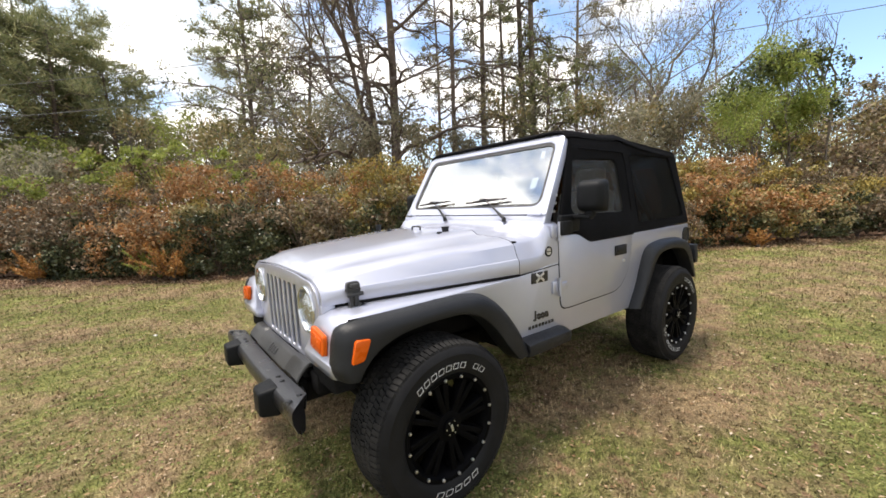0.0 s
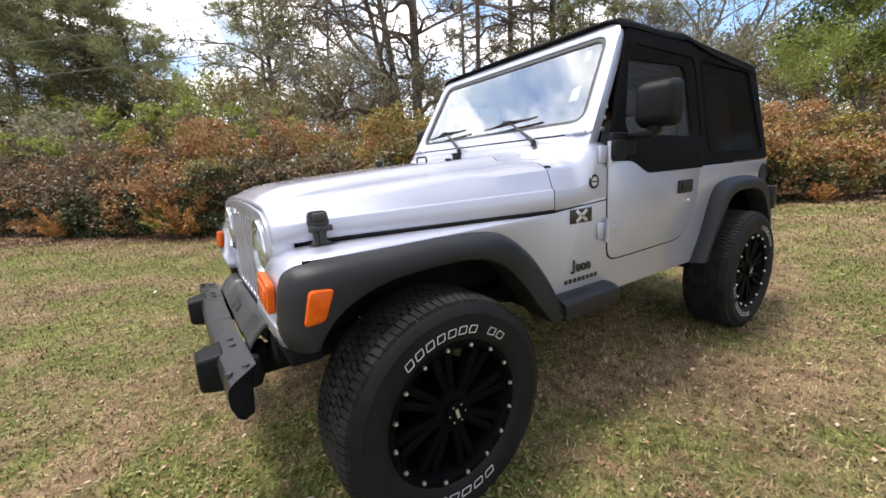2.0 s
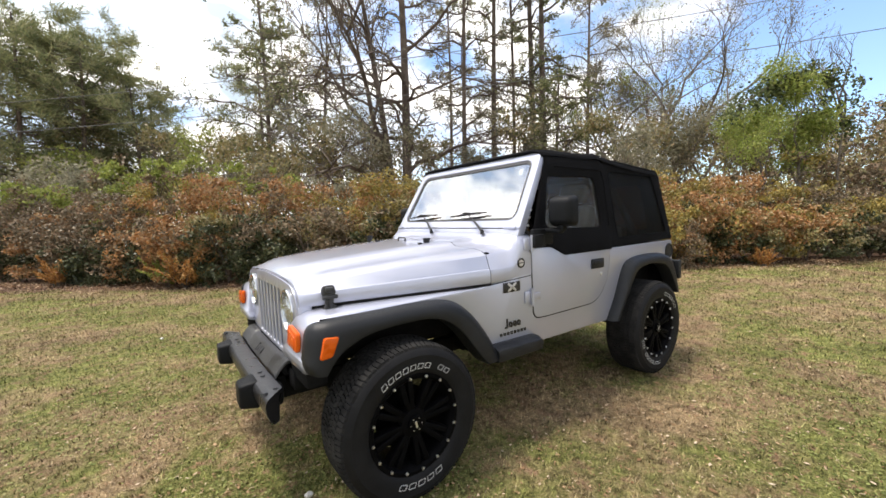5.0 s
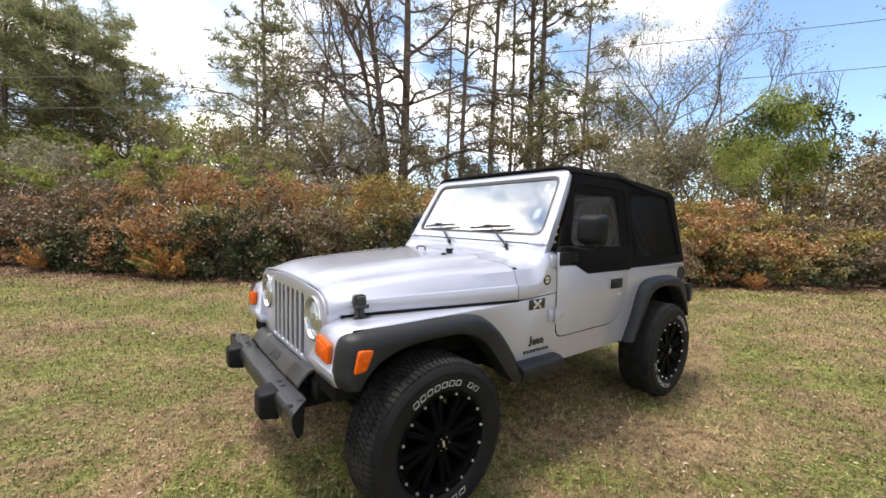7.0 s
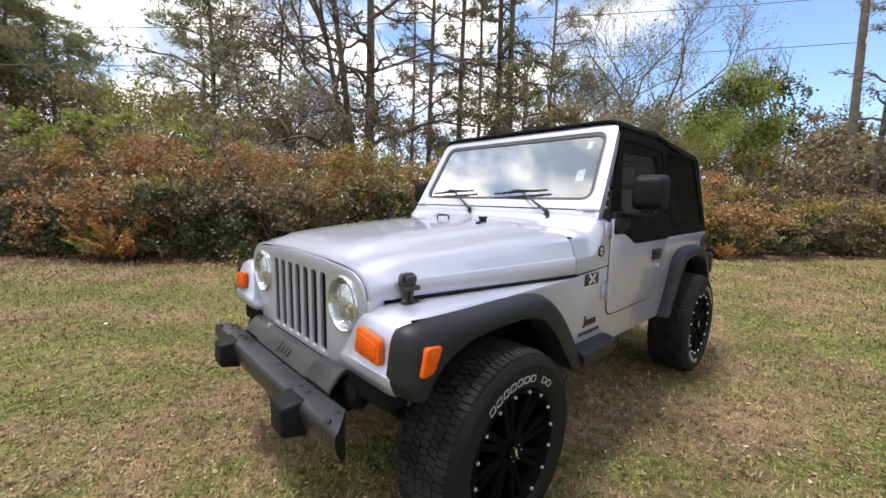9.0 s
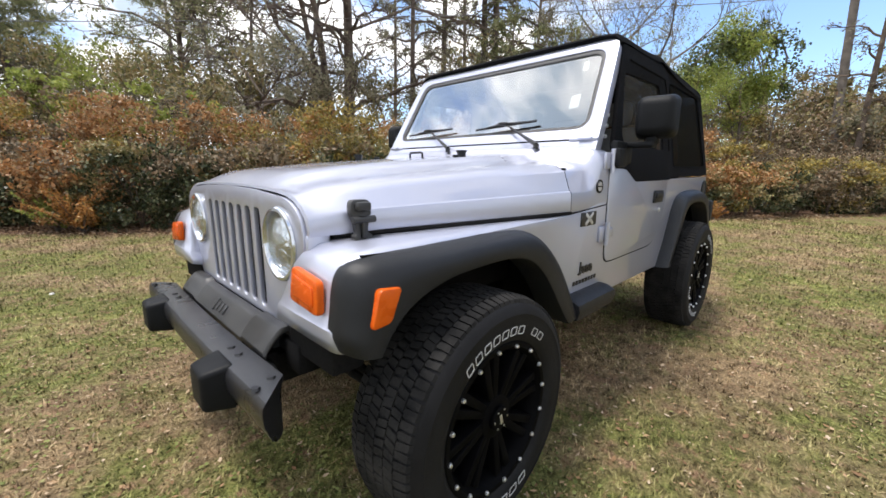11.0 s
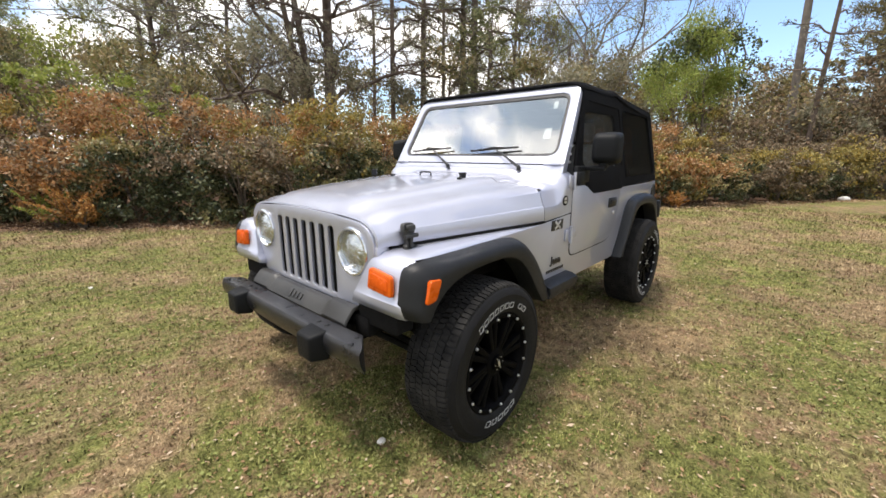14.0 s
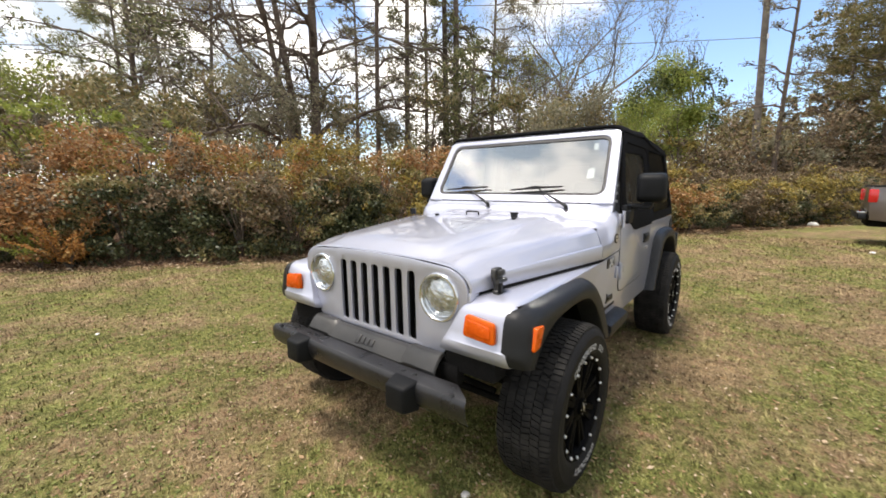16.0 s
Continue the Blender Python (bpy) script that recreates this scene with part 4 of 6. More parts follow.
def tread_mesh():
    """Blocks in five ribs round the tread, with cut shoulders."""
    rng = random.Random(5)
    co, faces = [], []
    count = 92
    for rib, (y0, y1, skew) in enumerate(((-0.117, -0.080, 0.2), (-0.076, -0.041, -0.35), (-0.037, -0.001, 0.45), (0.003, 0.040, -0.4), (0.044, 0.081, 0.35), (0.085, 0.122, -0.2))):
        for k in range(count):
            a0 = (k + 0.5 * (rib % 2) + rng.uniform(-0.06, 0.06)) * 2 * math.pi / count
            half = 0.452 * 2 * math.pi / count * rng.uniform(0.72, 1.0)
            i0 = len(co)
            turn = skew + rng.uniform(-0.3, 0.3)
            for y, sgn in ((y0, -1), (y1, 1)):
                edge = abs(y) > 0.09
                for lev in (0, 1):
                    for h in (-1, 1):
                        a = a0 + h * half + turn * sgn * half * 0.8
                        r = (TR - (0.010 if edge else 0.0)) if lev else TR - (0.023 if edge else 0.011)
                        yy = y * (1.03 if edge and not lev else 1.0)
                        co.append((r * math.sin(a), yy, r * math.cos(a)))
            q = lambda *ix: faces.append(tuple(i0 + i for i in ix))
            q(2, 3, 7, 6), q(0, 2, 6, 4), q(1, 5, 7, 3), q(0, 1, 3, 2), q(4, 6, 7, 5)
    me = bpy.data.meshes.new("tread")
    me.from_pydata(co, [], faces)
    bm = bmesh.new()
    bm.from_mesh(me)
    return finish(bm)


def rim_mesh():
    barrel = lathe([(0.215, -0.11), (0.208, -0.09), (0.200, 0.0), (0.204, 0.08), (0.212, 0.104), (0.219, 0.118), (0.228, 0.128), (0.243, 0.129), (0.248, 0.125), (0.246, 0.118), (0.225, 0.108)], 64)
    back = lathe([(0.001, -0.02), (0.15, -0.02), (0.155, 0.0), (0.155, 0.01), (0.001, 0.01)], 40)
    hub = lathe([(0.080, 0.02), (0.078, 0.085), (0.068, 0.108), (0.045, 0.114), (0.001, 0.114)], 32)
    out = [barrel, back, hub]
    return merge(*out)


def spoke_mesh():
    """One forked spoke, pointing along +x."""
    out = []
    for d in (-1, 1):
        sp = bmesh.new()
        bmesh.ops.create_cube(sp, size=1)
        for v in sp.verts:
            far = v.co.x > 0
            w = 0.030 if far else 0.024
            x = 0.214 if far else 0.050
            y = (0.116 if v.co.y > 0 else 0.065) if far else (0.106 if v.co.y > 0 else 0.05)
            v.co = Vector((x, y, v.co.z * w + d * (0.025 if far else 0.007)))
        out.append(soften(sp, 0.005, 2))
    return merge(*out)


def ring_marks(first, last, count, r0, r1, skips=()):
    """Outlined marks along an arc of the tyre wall; degrees clockwise from the top as seen from outside."""
    out = []
    step = (last - first) / count
    for k in range(count):
        if k in skips:
            continue
        a = first + (k + 0.5) * step
        w = abs(step) * 0.37 * math.pi / 180 * (r0 + r1) / 2
        h = (r1 - r0) / 2
        lo = rounded([(-w - 0.003, -h), (w - 0.003, -h), (w + 0.003, h), (-w + 0.003, h)], 0.004, 2)
        li = rounded([(-w - 0.0002, -h + 0.0028), (w - 0.0058, -h + 0.0028), (w + 0.0002, h - 0.0028), (-w + 0.0058, h - 0.0028)], 0.003, 2)
        bm = plate(lo, [li], 0.0016)
        rad = (r0 + r1) / 2
        m = pose(0, 0, 0, 0, a, 0) @ Matrix(((-1, 0, 0, 0), (0, 0, 1, 0.1418), (0, 1, 0, rad), (0, 0, 0, 1)))
        out.append(moved(bm, m))
    return merge(*out)


def share(bm, name):
    me = bpy.data.meshes.new(name)
    bm.to_mesh(me)
    bm.free()
    return me


WHEEL = {"tyre": share(tyre_mesh(), "tyre"), "tread": share(tread_mesh(), "tread"), "rim": share(rim_mesh(), "wheel"),
         "spoke": share(spoke_mesh(), "spoke"),
         "bolt": share(lathe([(0.0075, 0), (0.0075, 0.005), (0.0055, 0.009), (0.001, 0.010)], 8), "rim_bolt"),
         "cap": share(merge(lathe([(0.040, 0.112), (0.040, 0.124), (0.034, 0.128), (0.001, 0.128)], 28)), "hub_cap"),
         "capmark": share(merge(moved(box((0, 0.129, 0), (0.012, 0.002, 0.034), 0.001), pose(0, 0, 0, 0, 15, 0)), *[moved(box((0.031, 0.1285, 0), (0.005, 0.002, 0.005)), pose(0, 0, 0, 0, 60 * k, 0)) for k in range(6)]), "cap_mark"),
         "marks": share(merge(ring_marks(40, -42, 10, 0.273, 0.299, (7,)), ring_marks(156, 208, 5, 0.273, 0.300)), "lettering")}


def add_wheel(m, turn):
    w = link("wheel", WHEEL["rim"], RIM, car, "satin black alloy rim with bright bolts", 30)
    w.matrix_basis = m @ pose(0, 0, 0, 0, turn, 0)
    link("tyre", WHEEL["tyre"], RUBBER, w, "black all-terrain tyre", 40)
    tagged(link("tread", WHEEL["tread"], TREAD, w, "dusty tread blocks", 0), kind="stuff")
    tagged(link("lettering", WHEEL["marks"], WHITEMARK, w, "white outlined marks on the tyre wall", 0), kind="stuff")
    link("hub_cap", WHEEL["cap"], RIM, w, "", 30)
    link("cap_mark", WHEEL["capmark"], STEEL, w, "", 0)
    for k in range(8):
        link("spoke", WHEEL["spoke"], RIM, w, "", 30).matrix_basis = pose(0, 0, 0, 0, k * 45 + 11, 0)
    for k in range(16):
        b = link("bolt", WHEEL["bolt"], STEEL, w, "", 30)
        a = (k + 0.3) * math.pi / 8
        b.matrix_basis = Matrix.Translation((0.2305 * math.sin(a), 0.1275, 0.2305 * math.cos(a)))


for x, z, turns in ((0.012, HUB - 0.017, (0, 60)), (0.012 - WB, HUB + 0.005, (140, 200))):
    add_wheel(Matrix.Translation((x, 0.822, z)), turns[0])
    add_wheel(Matrix.Translation((x, -0.822, z)) @ pose(0, 0, 0, 0, 0, 180), turns[1])

# ---- the land: a frame of its own for what stands beyond the car (u across, v away) ----
OX, OY, FX, FY = 0.989, 2.475, -0.6016, -0.7988


def land(u, v, z=0.0):
    return Vector((OX + FX * v + FY * u, OY + FY * v - FX * u, z))


def land_array(p):
    """The same for an array of (u, v, z) rows."""
    return np.stack([OX + FX * p[:, 1] + FY * p[:, 0], OY + FY * p[:, 1] - FX * p[:, 0], p[:, 2]], 1)


def height(x, y):
    """Gentle swells of the ground, even round the car, falling slightly towards +x."""
    r = np.hypot(x + 1.2, y)
    k = np.clip((r - 3.2) / 6.0, 0, 1)
    return (-0.003 - 0.0093 * x) * (1 - k) + k * (0.05 * np.sin(x * 0.55 + 1.0) * np.cos(y * 0.47) + 0.03 * np.sin(x * 1.3 + y * 0.9))


def array_mesh(name, co, corners, mat):
    """A mesh from an array of points, each run of so many corners being one face."""
    me = bpy.data.meshes.new(name)
    n = len(co) // corners
    me.vertices.add(len(co))
    me.vertices.foreach_set("co", np.ascontiguousarray(co, np.float32).ravel())
    me.loops.add(len(co))
    me.loops.foreach_set("vertex_index", np.arange(len(co), dtype=np.int32))
    me.polygons.add(n)
    me.polygons.foreach_set("loop_start", np.arange(n, dtype=np.int32) * corners)
    me.update(calc_edges=True)
    me.materials.append(mat)
    return me


def unit(a):
    return a / np.maximum(np.linalg.norm(a, axis=1, keepdims=True), 1e-9)


def leaf_quads(rng, centres, size, slim=0.5, up=0.0, droop=0.0):
    """A leaf-shaped quad at each centre, turned at random."""
    n = len(centres)
    d = unit(rng.normal(size=(n, 3)) + np.array([0, 0, -droop]))
    nn = unit(np.cross(d, unit(rng.normal(size=(n, 3)) + np.array([0, 0, up]))))
    s = np.cross(nn, d)
    ln = (size * rng.uniform(0.65, 1.3, (n, 1)))
    w = ln * slim
    out = np.empty((n, 4, 3))
    out[:, 0] = centres - d * ln * 0.5
    out[:, 1] = centres + s * w * 0.5 + nn * ln * 0.06
    out[:, 2] = centres + d * ln * 0.5
    out[:, 3] = centres - s * w * 0.5 + nn * ln * 0.06
    return out.reshape(-1, 3)


def needle_quads(rng, tips, dirs, per, length, width, spread=0.7):
    """Tufts of thin needles round each tip."""
    n = len(tips)
    c = np.repeat(tips, per, 0)
    d = unit(np.repeat(dirs, per, 0) * 0.8 + rng.normal(size=(n * per, 3)) * spread)
    s = unit(np.cross(d, rng.normal(size=(n * per, 3)))) * width * 0.5
    ln = length * rng.uniform(0.6, 1.2, (n * per, 1))
    c = c + rng.normal(size=c.shape) * length * 0.25
    out = np.empty((n * per, 4, 3))
    out[:, 0], out[:, 1], out[:, 2], out[:, 3] = c - s, c + s, c + d * ln + s * 0.4, c + d * ln - s * 0.4
    return out.reshape(-1, 3)


# ground material: worn lawn of green, straw and bare brown
def lawn_material(name, vary=False):
    m = bpy.data.materials.new(name)
    m.use_nodes = True
    n, l = m.node_tree.nodes, m.node_tree.links
    p = n["Principled BSDF"]
    co = n.new("ShaderNodeTexCoord")

    def noise_node(scale, detail=6, rough=0.6):
        t = n.new("ShaderNodeTexNoise")
        t.inputs["Scale"].default_value, t.inputs["Detail"].default_value, t.inputs["Roughness"].default_value = scale, detail, rough
        l.new(co.outputs["Object"], t.inputs["Vector"])
        return t

    def ramp_node(src, stops):
        r = n.new("ShaderNodeValToRGB")
        els = r.color_ramp.elements
        while len(els) < len(stops):
            els.new(0.5)
        for e, (pos, col) in zip(els, stops):
            e.position, e.color = pos, (*col, 1)
        l.new(src, r.inputs["Fac"])
        return r

    patch, middle, fine = noise_node(0.60, 4, 0.6), noise_node(2.6, 7, 0.7), noise_node(70.0, 5, 0.7)
    tone = fine.outputs["Fac"]
    if vary:
        tone = n.new("ShaderNodeNewGeometry").outputs["Random Per Island"]
    lo, mi, hi = (0.0, 0.5, 1.0) if vary else (0.32, 0.52, 0.72)
    wide = 1.22 if vary else 1.0
    green = ramp_node(tone, [(lo, (0.083 / wide ** 2, 0.097 / wide ** 2, 0.027 / wide ** 2)), (mi, (0.202, 0.214, 0.060)), (hi, (0.33 * wide, 0.330 * wide, 0.118 * wide))])
    straw = ramp_node(tone, [(lo, (0.150 / wide ** 2, 0.100 / wide ** 2, 0.060 / wide ** 2)), (mi, (0.300, 0.209, 0.118)), (hi, (0.430 * wide, 0.325 * wide, 0.205 * wide))])
    fac, part_of = n.new("ShaderNodeMath"), n.new("ShaderNodeMath")
    fac.operation, part_of.operation = "MULTIPLY_ADD", "MULTIPLY"
    fac.inputs[1].default_value, part_of.inputs[1].default_value = 0.52, 0.60
    l.new(middle.outputs["Fac"], fac.inputs[0])
    l.new(patch.outputs["Fac"], part_of.inputs[0])
    # the grass is greener on the open side before the car
    xyz, spread, total = n.new("ShaderNodeSeparateXYZ"), n.new("ShaderNodeMapRange"), n.new("ShaderNodeMath")
    spread.inputs["From Min"].default_value, spread.inputs["From Max"].default_value = -2.5, 2.5
    spread.inputs["To Min"].default_value, spread.inputs["To Max"].default_value = -0.002, -0.024
    l.new(co.outputs["Object"], xyz.inputs["Vector"])
    l.new(xyz.outputs["X"], spread.inputs["Value"])
    l.new(part_of.outputs[0], total.inputs[0])
    l.new(spread.outputs["Result"], total.inputs[1])
    l.new(total.outputs[0], fac.inputs[2])
    pick = ramp_node(fac.outputs[0], [(0.50, (0.04, 0.04, 0.04)), (0.615, (0.94, 0.94, 0.94))])
    mix = n.new("ShaderNodeMix")
    mix.data_type = "RGBA"
    l.new(pick.outputs["Color"], mix.inputs["Factor"])
    l.new(green.outputs["Color"], mix.inputs["A"])
    l.new(straw.outputs["Color"], mix.inputs["B"])
    dirt = ramp_node(tone, [(lo, (0.095, 0.058, 0.036)), (mi, (0.213, 0.128, 0.080)), (hi, (0.332, 0.215, 0.145))])
    spots = noise_node(7.5, 6, 0.7)
    where = ramp_node(spots.outputs["Fac"], [(0.53, (0, 0, 0)), (0.64, (0.9, 0.9, 0.9))])
    mix2 = n.new("ShaderNodeMix")
    mix2.data_type = "RGBA"
    l.new(where.outputs["Color"], mix2.inputs["Factor"])
    l.new(mix.outputs["Result"], mix2.inputs["A"])
    l.new(dirt.outputs["Color"], mix2.inputs["B"])
    # bare brown soil under the hedge's edge
    far_v, far_u, bend, edge = n.new("ShaderNodeVectorMath"), n.new("ShaderNodeVectorMath"), n.new("ShaderNodeMath"), n.new("ShaderNodeMath")
    far_v.operation = far_u.operation = "DOT_PRODUCT"
    far_v.inputs[1].default_value, far_u.inputs[1].default_value = (FX, FY, 0), (FY, -FX, 0)
    l.new(co.outputs["Object"], far_v.inputs[0])
    l.new(co.outputs["Object"], far_u.inputs[0])
    bend.operation, edge.operation = "MAXIMUM", "MULTIPLY_ADD"
    bend.inputs[1].default_value = FY * OX - FX * OY
    l.new(far_u.outputs["Value"], bend.inputs[0])
    edge.inputs[1].default_value = -0.15
    l.new(bend.outputs[0], edge.inputs[0])
    l.new(far_v.outputs["Value"], edge.inputs[2])
    ragged = n.new("ShaderNodeMath")
    ragged.operation = "MULTIPLY_ADD"
    ragged.inputs[1].default_value = 1.6
    l.new(middle.outputs["Fac"], ragged.inputs[0])
    l.new(edge.outputs[0], ragged.inputs[2])
    soil = n.new("ShaderNodeMapRange")
    v0 = FX * OX + FY * OY - 0.15 * (FY * OX - FX * OY)
    soil.inputs["From Min"].default_value, soil.inputs["From Max"].default_value = v0 + 8.05 + 0.8, v0 + 8.65 + 0.8
    l.new(ragged.outputs[0], soil.inputs["Value"])
    bare = ramp_node(tone, [(lo, (0.07, 0.042, 0.028)), (mi, (0.19, 0.115, 0.078)), (hi, (0.34, 0.22, 0.155))])
    mix3 = n.new("ShaderNodeMix")
    mix3.data_type = "RGBA"
    l.new(soil.outputs["Result"], mix3.inputs["Factor"])
    l.new(mix2.outputs["Result"], mix3.inputs["A"])
    l.new(bare.outputs["Color"], mix3.inputs["B"])
    # broad uneven tone
    worn = noise_node(1.15, 5, 0.65)
    shade = ramp_node(worn.outputs["Fac"], [(0.34, (0.72, 0.72, 0.73)), (0.66, (1.14, 1.15, 1.17))])
    mix4 = n.new("ShaderNodeMix")
    mix4.data_type, mix4.blend_type = "RGBA", "MULTIPLY"
    mix4.inputs["Factor"].default_value = 1.0
    l.new(mix3.outputs["Result"], mix4.inputs["A"])
    l.new(shade.outputs["Color"], mix4.inputs["B"])
    # small tufts and gaps in the turf
    tufts = noise_node(15.0, 7, 0.72)
    gaps = ramp_node(tufts.outputs["Fac"], [(0.38, (0.50, 0.48, 0.45)), (0.50, (1.0, 1.0, 1.0)), (0.64, (1.36, 1.35, 1.30))])
    mix5 = n.new("ShaderNodeMix")
    mix5.data_type, mix5.blend_type = "RGBA", "MULTIPLY"
    mix5.inputs["Factor"].default_value = 1.0
    l.new(mix4.outputs["Result"], mix5.inputs["A"])
    l.new(gaps.outputs["Color"], mix5.inputs["B"])
    l.new(mix5.outputs["Result"], p.inputs["Base Color"])
    p.inputs["Roughness"].default_value = 0.9
    p.inputs["Specular IOR Level"].default_value = 0.2
    if not vary:
        bp = n.new("ShaderNodeBump")
        bp.inputs["Strength"].default_value, bp.inputs["Distance"].default_value = 0.8, 0.04
        l.new(fine.outputs["Fac"], bp.inputs["Height"])
        l.new(bp.outputs["Normal"], p.inputs["Normal"])
    return m


GROUND, BLADE = lawn_material("worn_lawn"), lawn_material("grass_blades", True)

steps = np.unique(np.concatenate([np.linspace(-24, 24, 97), np.array([-1500, -700, -300, -150, -80, -50, -35, -28, 28, 35, 50, 80, 150, 300, 700, 1500])]))
gx, gy = np.meshgrid(steps - 3, steps - 2, indexing="ij")
gz = height(gx, gy)
n_side = len(steps)
ids = np.arange(n_side * n_side).reshape(n_side, n_side)
g_faces = np.stack([ids[:-1, :-1], ids[1:, :-1], ids[1:, 1:], ids[:-1, 1:]], -1).reshape(-1, 4)
g_me = bpy.data.meshes.new("ground")
g_me.from_pydata(np.stack([gx.ravel(), gy.ravel(), gz.ravel()], 1).tolist(), [], g_faces.tolist())
ground = link("ground", g_me, GROUND, None, "", 60)
tagged(ground, "patchy mown lawn of green and straw-brown grass", "lawn", kind="structure")

# grass blades and fallen leaves over the part of the lawn that lies open
gr = np.random.default_rng(3)


def scatter(n, near, far, power=1.0):
    """Places on the lawn in a fan from the camera's side, thinning out with distance."""
    a = radians(233) + gr.uniform(-1.25, 1.25, n)
    r = near + (far - near) * gr.random(n) ** power
    x, y = 1.25 + r * np.cos(a), 2.0 + r * np.sin(a)
    return x, y, r


def blades(n, near, far, length, width, power):
    x, y, r = scatter(n, near, far, power)
    z = height(x, y)
    az, tilt = gr.uniform(0, 2 * np.pi, n), gr.uniform(0.35, 1.35, n)
    ln = length * gr.uniform(0.5, 1.4, n) * (1 + 0.05 * r)
    w = width * (1 + 0.22 * r) * gr.uniform(0.7, 1.3, n)
    dx, dy = np.cos(az), np.sin(az)
    co = np.empty((n, 3, 3))
    co[:, 0] = np.stack([x - dy * w, y + dx * w, z - 0.003], 1)
    co[:, 1] = np.stack([x + dy * w, y - dx * w, z - 0.003], 1)
    co[:, 2] = np.stack([x + dx * ln * np.sin(tilt), y + dy * ln * np.sin(tilt), z + ln * np.cos(tilt)], 1)
    return co.reshape(-1, 3)


grass = link("grass", array_mesh("grass", np.concatenate([blades(270000, 0.35, 14.0, 0.026, 0.0025, 0.9)]), 3, BLADE), BLADE, None, "", 0)
tagged(grass, "short green and straw-coloured grass blades", "grass", kind="stuff")
LITTER = leaf_material("dead_leaves", [(0.12, 0.06, 0.03), (0.28, 0.16, 0.08), (0.42, 0.28, 0.16), (0.58, 0.47, 0.35)], 0.1, 0.7)
x_, y_, r_ = scatter(15000, 0.5, 12.0, 0.8)
xn, yn, rn = scatter(16000, 0.4, 4.6, 0.8)
x_, y_ = np.concatenate([x_, xn]), np.concatenate([y_, yn])
c_ = np.stack([x_, y_, height(x_, y_) + 0.012], 1)
quad = leaf_quads(gr, np.zeros((len(c_), 3)), 0.038, 0.5).reshape(-1, 4, 3)
quad[:, :, 2] *= 0.30
quad *= gr.uniform(0.3, 1.1, (len(c_), 1, 1)) ** 1.4
quad[15000:] *= 0.62
litter = link("fallen_leaves", array_mesh("fallen_leaves", (quad + c_[:, None, :]).reshape(-1, 3), 4, LITTER), LITTER, None, "", 0)
tagged(litter, "scattered dry brown leaves lying on the lawn", "leaves", kind="stuff")
# low clover and moss between the blades
CLOVER = leaf_material("clover_leaves", [(0.075, 0.098, 0.025), (0.165, 0.195, 0.056), (0.27, 0.30, 0.095), (0.31, 0.28, 0.13)], 0.2, 0.7)
x_, y_, r_ = scatter(52000, 0.35, 6.5, 0.85)
lush = np.sin(x_ * 2.1 + 0.7 * np.sin(y_ * 1.7)) + np.sin(y_ * 2.6 - x_ * 0.9) + gr.normal(0, 0.7, len(x_)) > 0.25
x_, y_ = x_[lush], y_[lush]
c_ = np.stack([x_, y_, height(x_, y_) + gr.uniform(0.004, 0.016, len(x_))], 1)
quad = leaf_quads(gr, np.zeros((len(c_), 3)), 0.021, 0.8).reshape(-1, 4, 3)
quad[:, :, 2] *= 0.35
clover = link("clover", array_mesh("clover", (quad + c_[:, None, :]).reshape(-1, 3), 4, CLOVER), CLOVER, None, "", 0)
tagged(clover, "low green clover and moss growing in the lawn", "clover", kind="stuff")
STONE = material("pale_stone", (0.55, 0.53, 0.50), (0.78, 0.76, 0.72), 0.8, 0, 30, 200, 0.3)
for k, (x, y, s_) in enumerate(((0.425, 0.572, 0.022), (0.30, 1.42, 0.017), (-9.9, 3.4, 0.05), (1.0, -3.4, 0.02), (-17.0, 3.05, 0.16))):
    st = bmesh.new()
    bmesh.ops.create_icosphere(st, subdivisions=2, radius=s_)
    for v_ in st.verts:
        v_.co *= 1 + 0.25 * noise.noise(v_.co * 40 / (s_ / 0.02) + Vector((k, 0, 0)))
        v_.co.z *= 0.6
    moved(st, Matrix.Translation((x, y, float(height(np.float64(x), np.float64(y))) + s_ * 0.35)))
    tagged(part("pebble", st, STONE, None), "small pale stone lying in the grass", "stone")

def hedge_line(u):
    """How far away the hedge's front row stands, across the lawn."""
    return 9.55 - 0.12 * (u + 6) if u < -2 else 9.07 + 0.107 * (u + 2) if u < 8 else 10.14 + 0.13 * (u - 8)


# brown litter along the hedge's foot
n_l = 9000
lu_ = gr.uniform(-14, 16, n_l)
lv_ = np.array([hedge_line(q) for q in lu_]) - 0.62 + gr.normal(0, 0.34, n_l)
c_ = land_array(np.stack([lu_, lv_, np.zeros(n_l)], 1))
c_[:, 2] = height(c_[:, 0], c_[:, 1]) + 0.02
quad = leaf_quads(gr, np.zeros((n_l, 3)), 0.07, 0.5).reshape(-1, 4, 3)
quad[:, :, 2] *= 0.4
row = link("fallen_leaves", array_mesh("fallen_leaves", (quad + c_[:, None, :]).reshape(-1, 3), 4, LITTER), LITTER, None, "", 0)
tagged(row, "drift of dry brown leaves along the hedge foot", "leaves", kind="stuff")

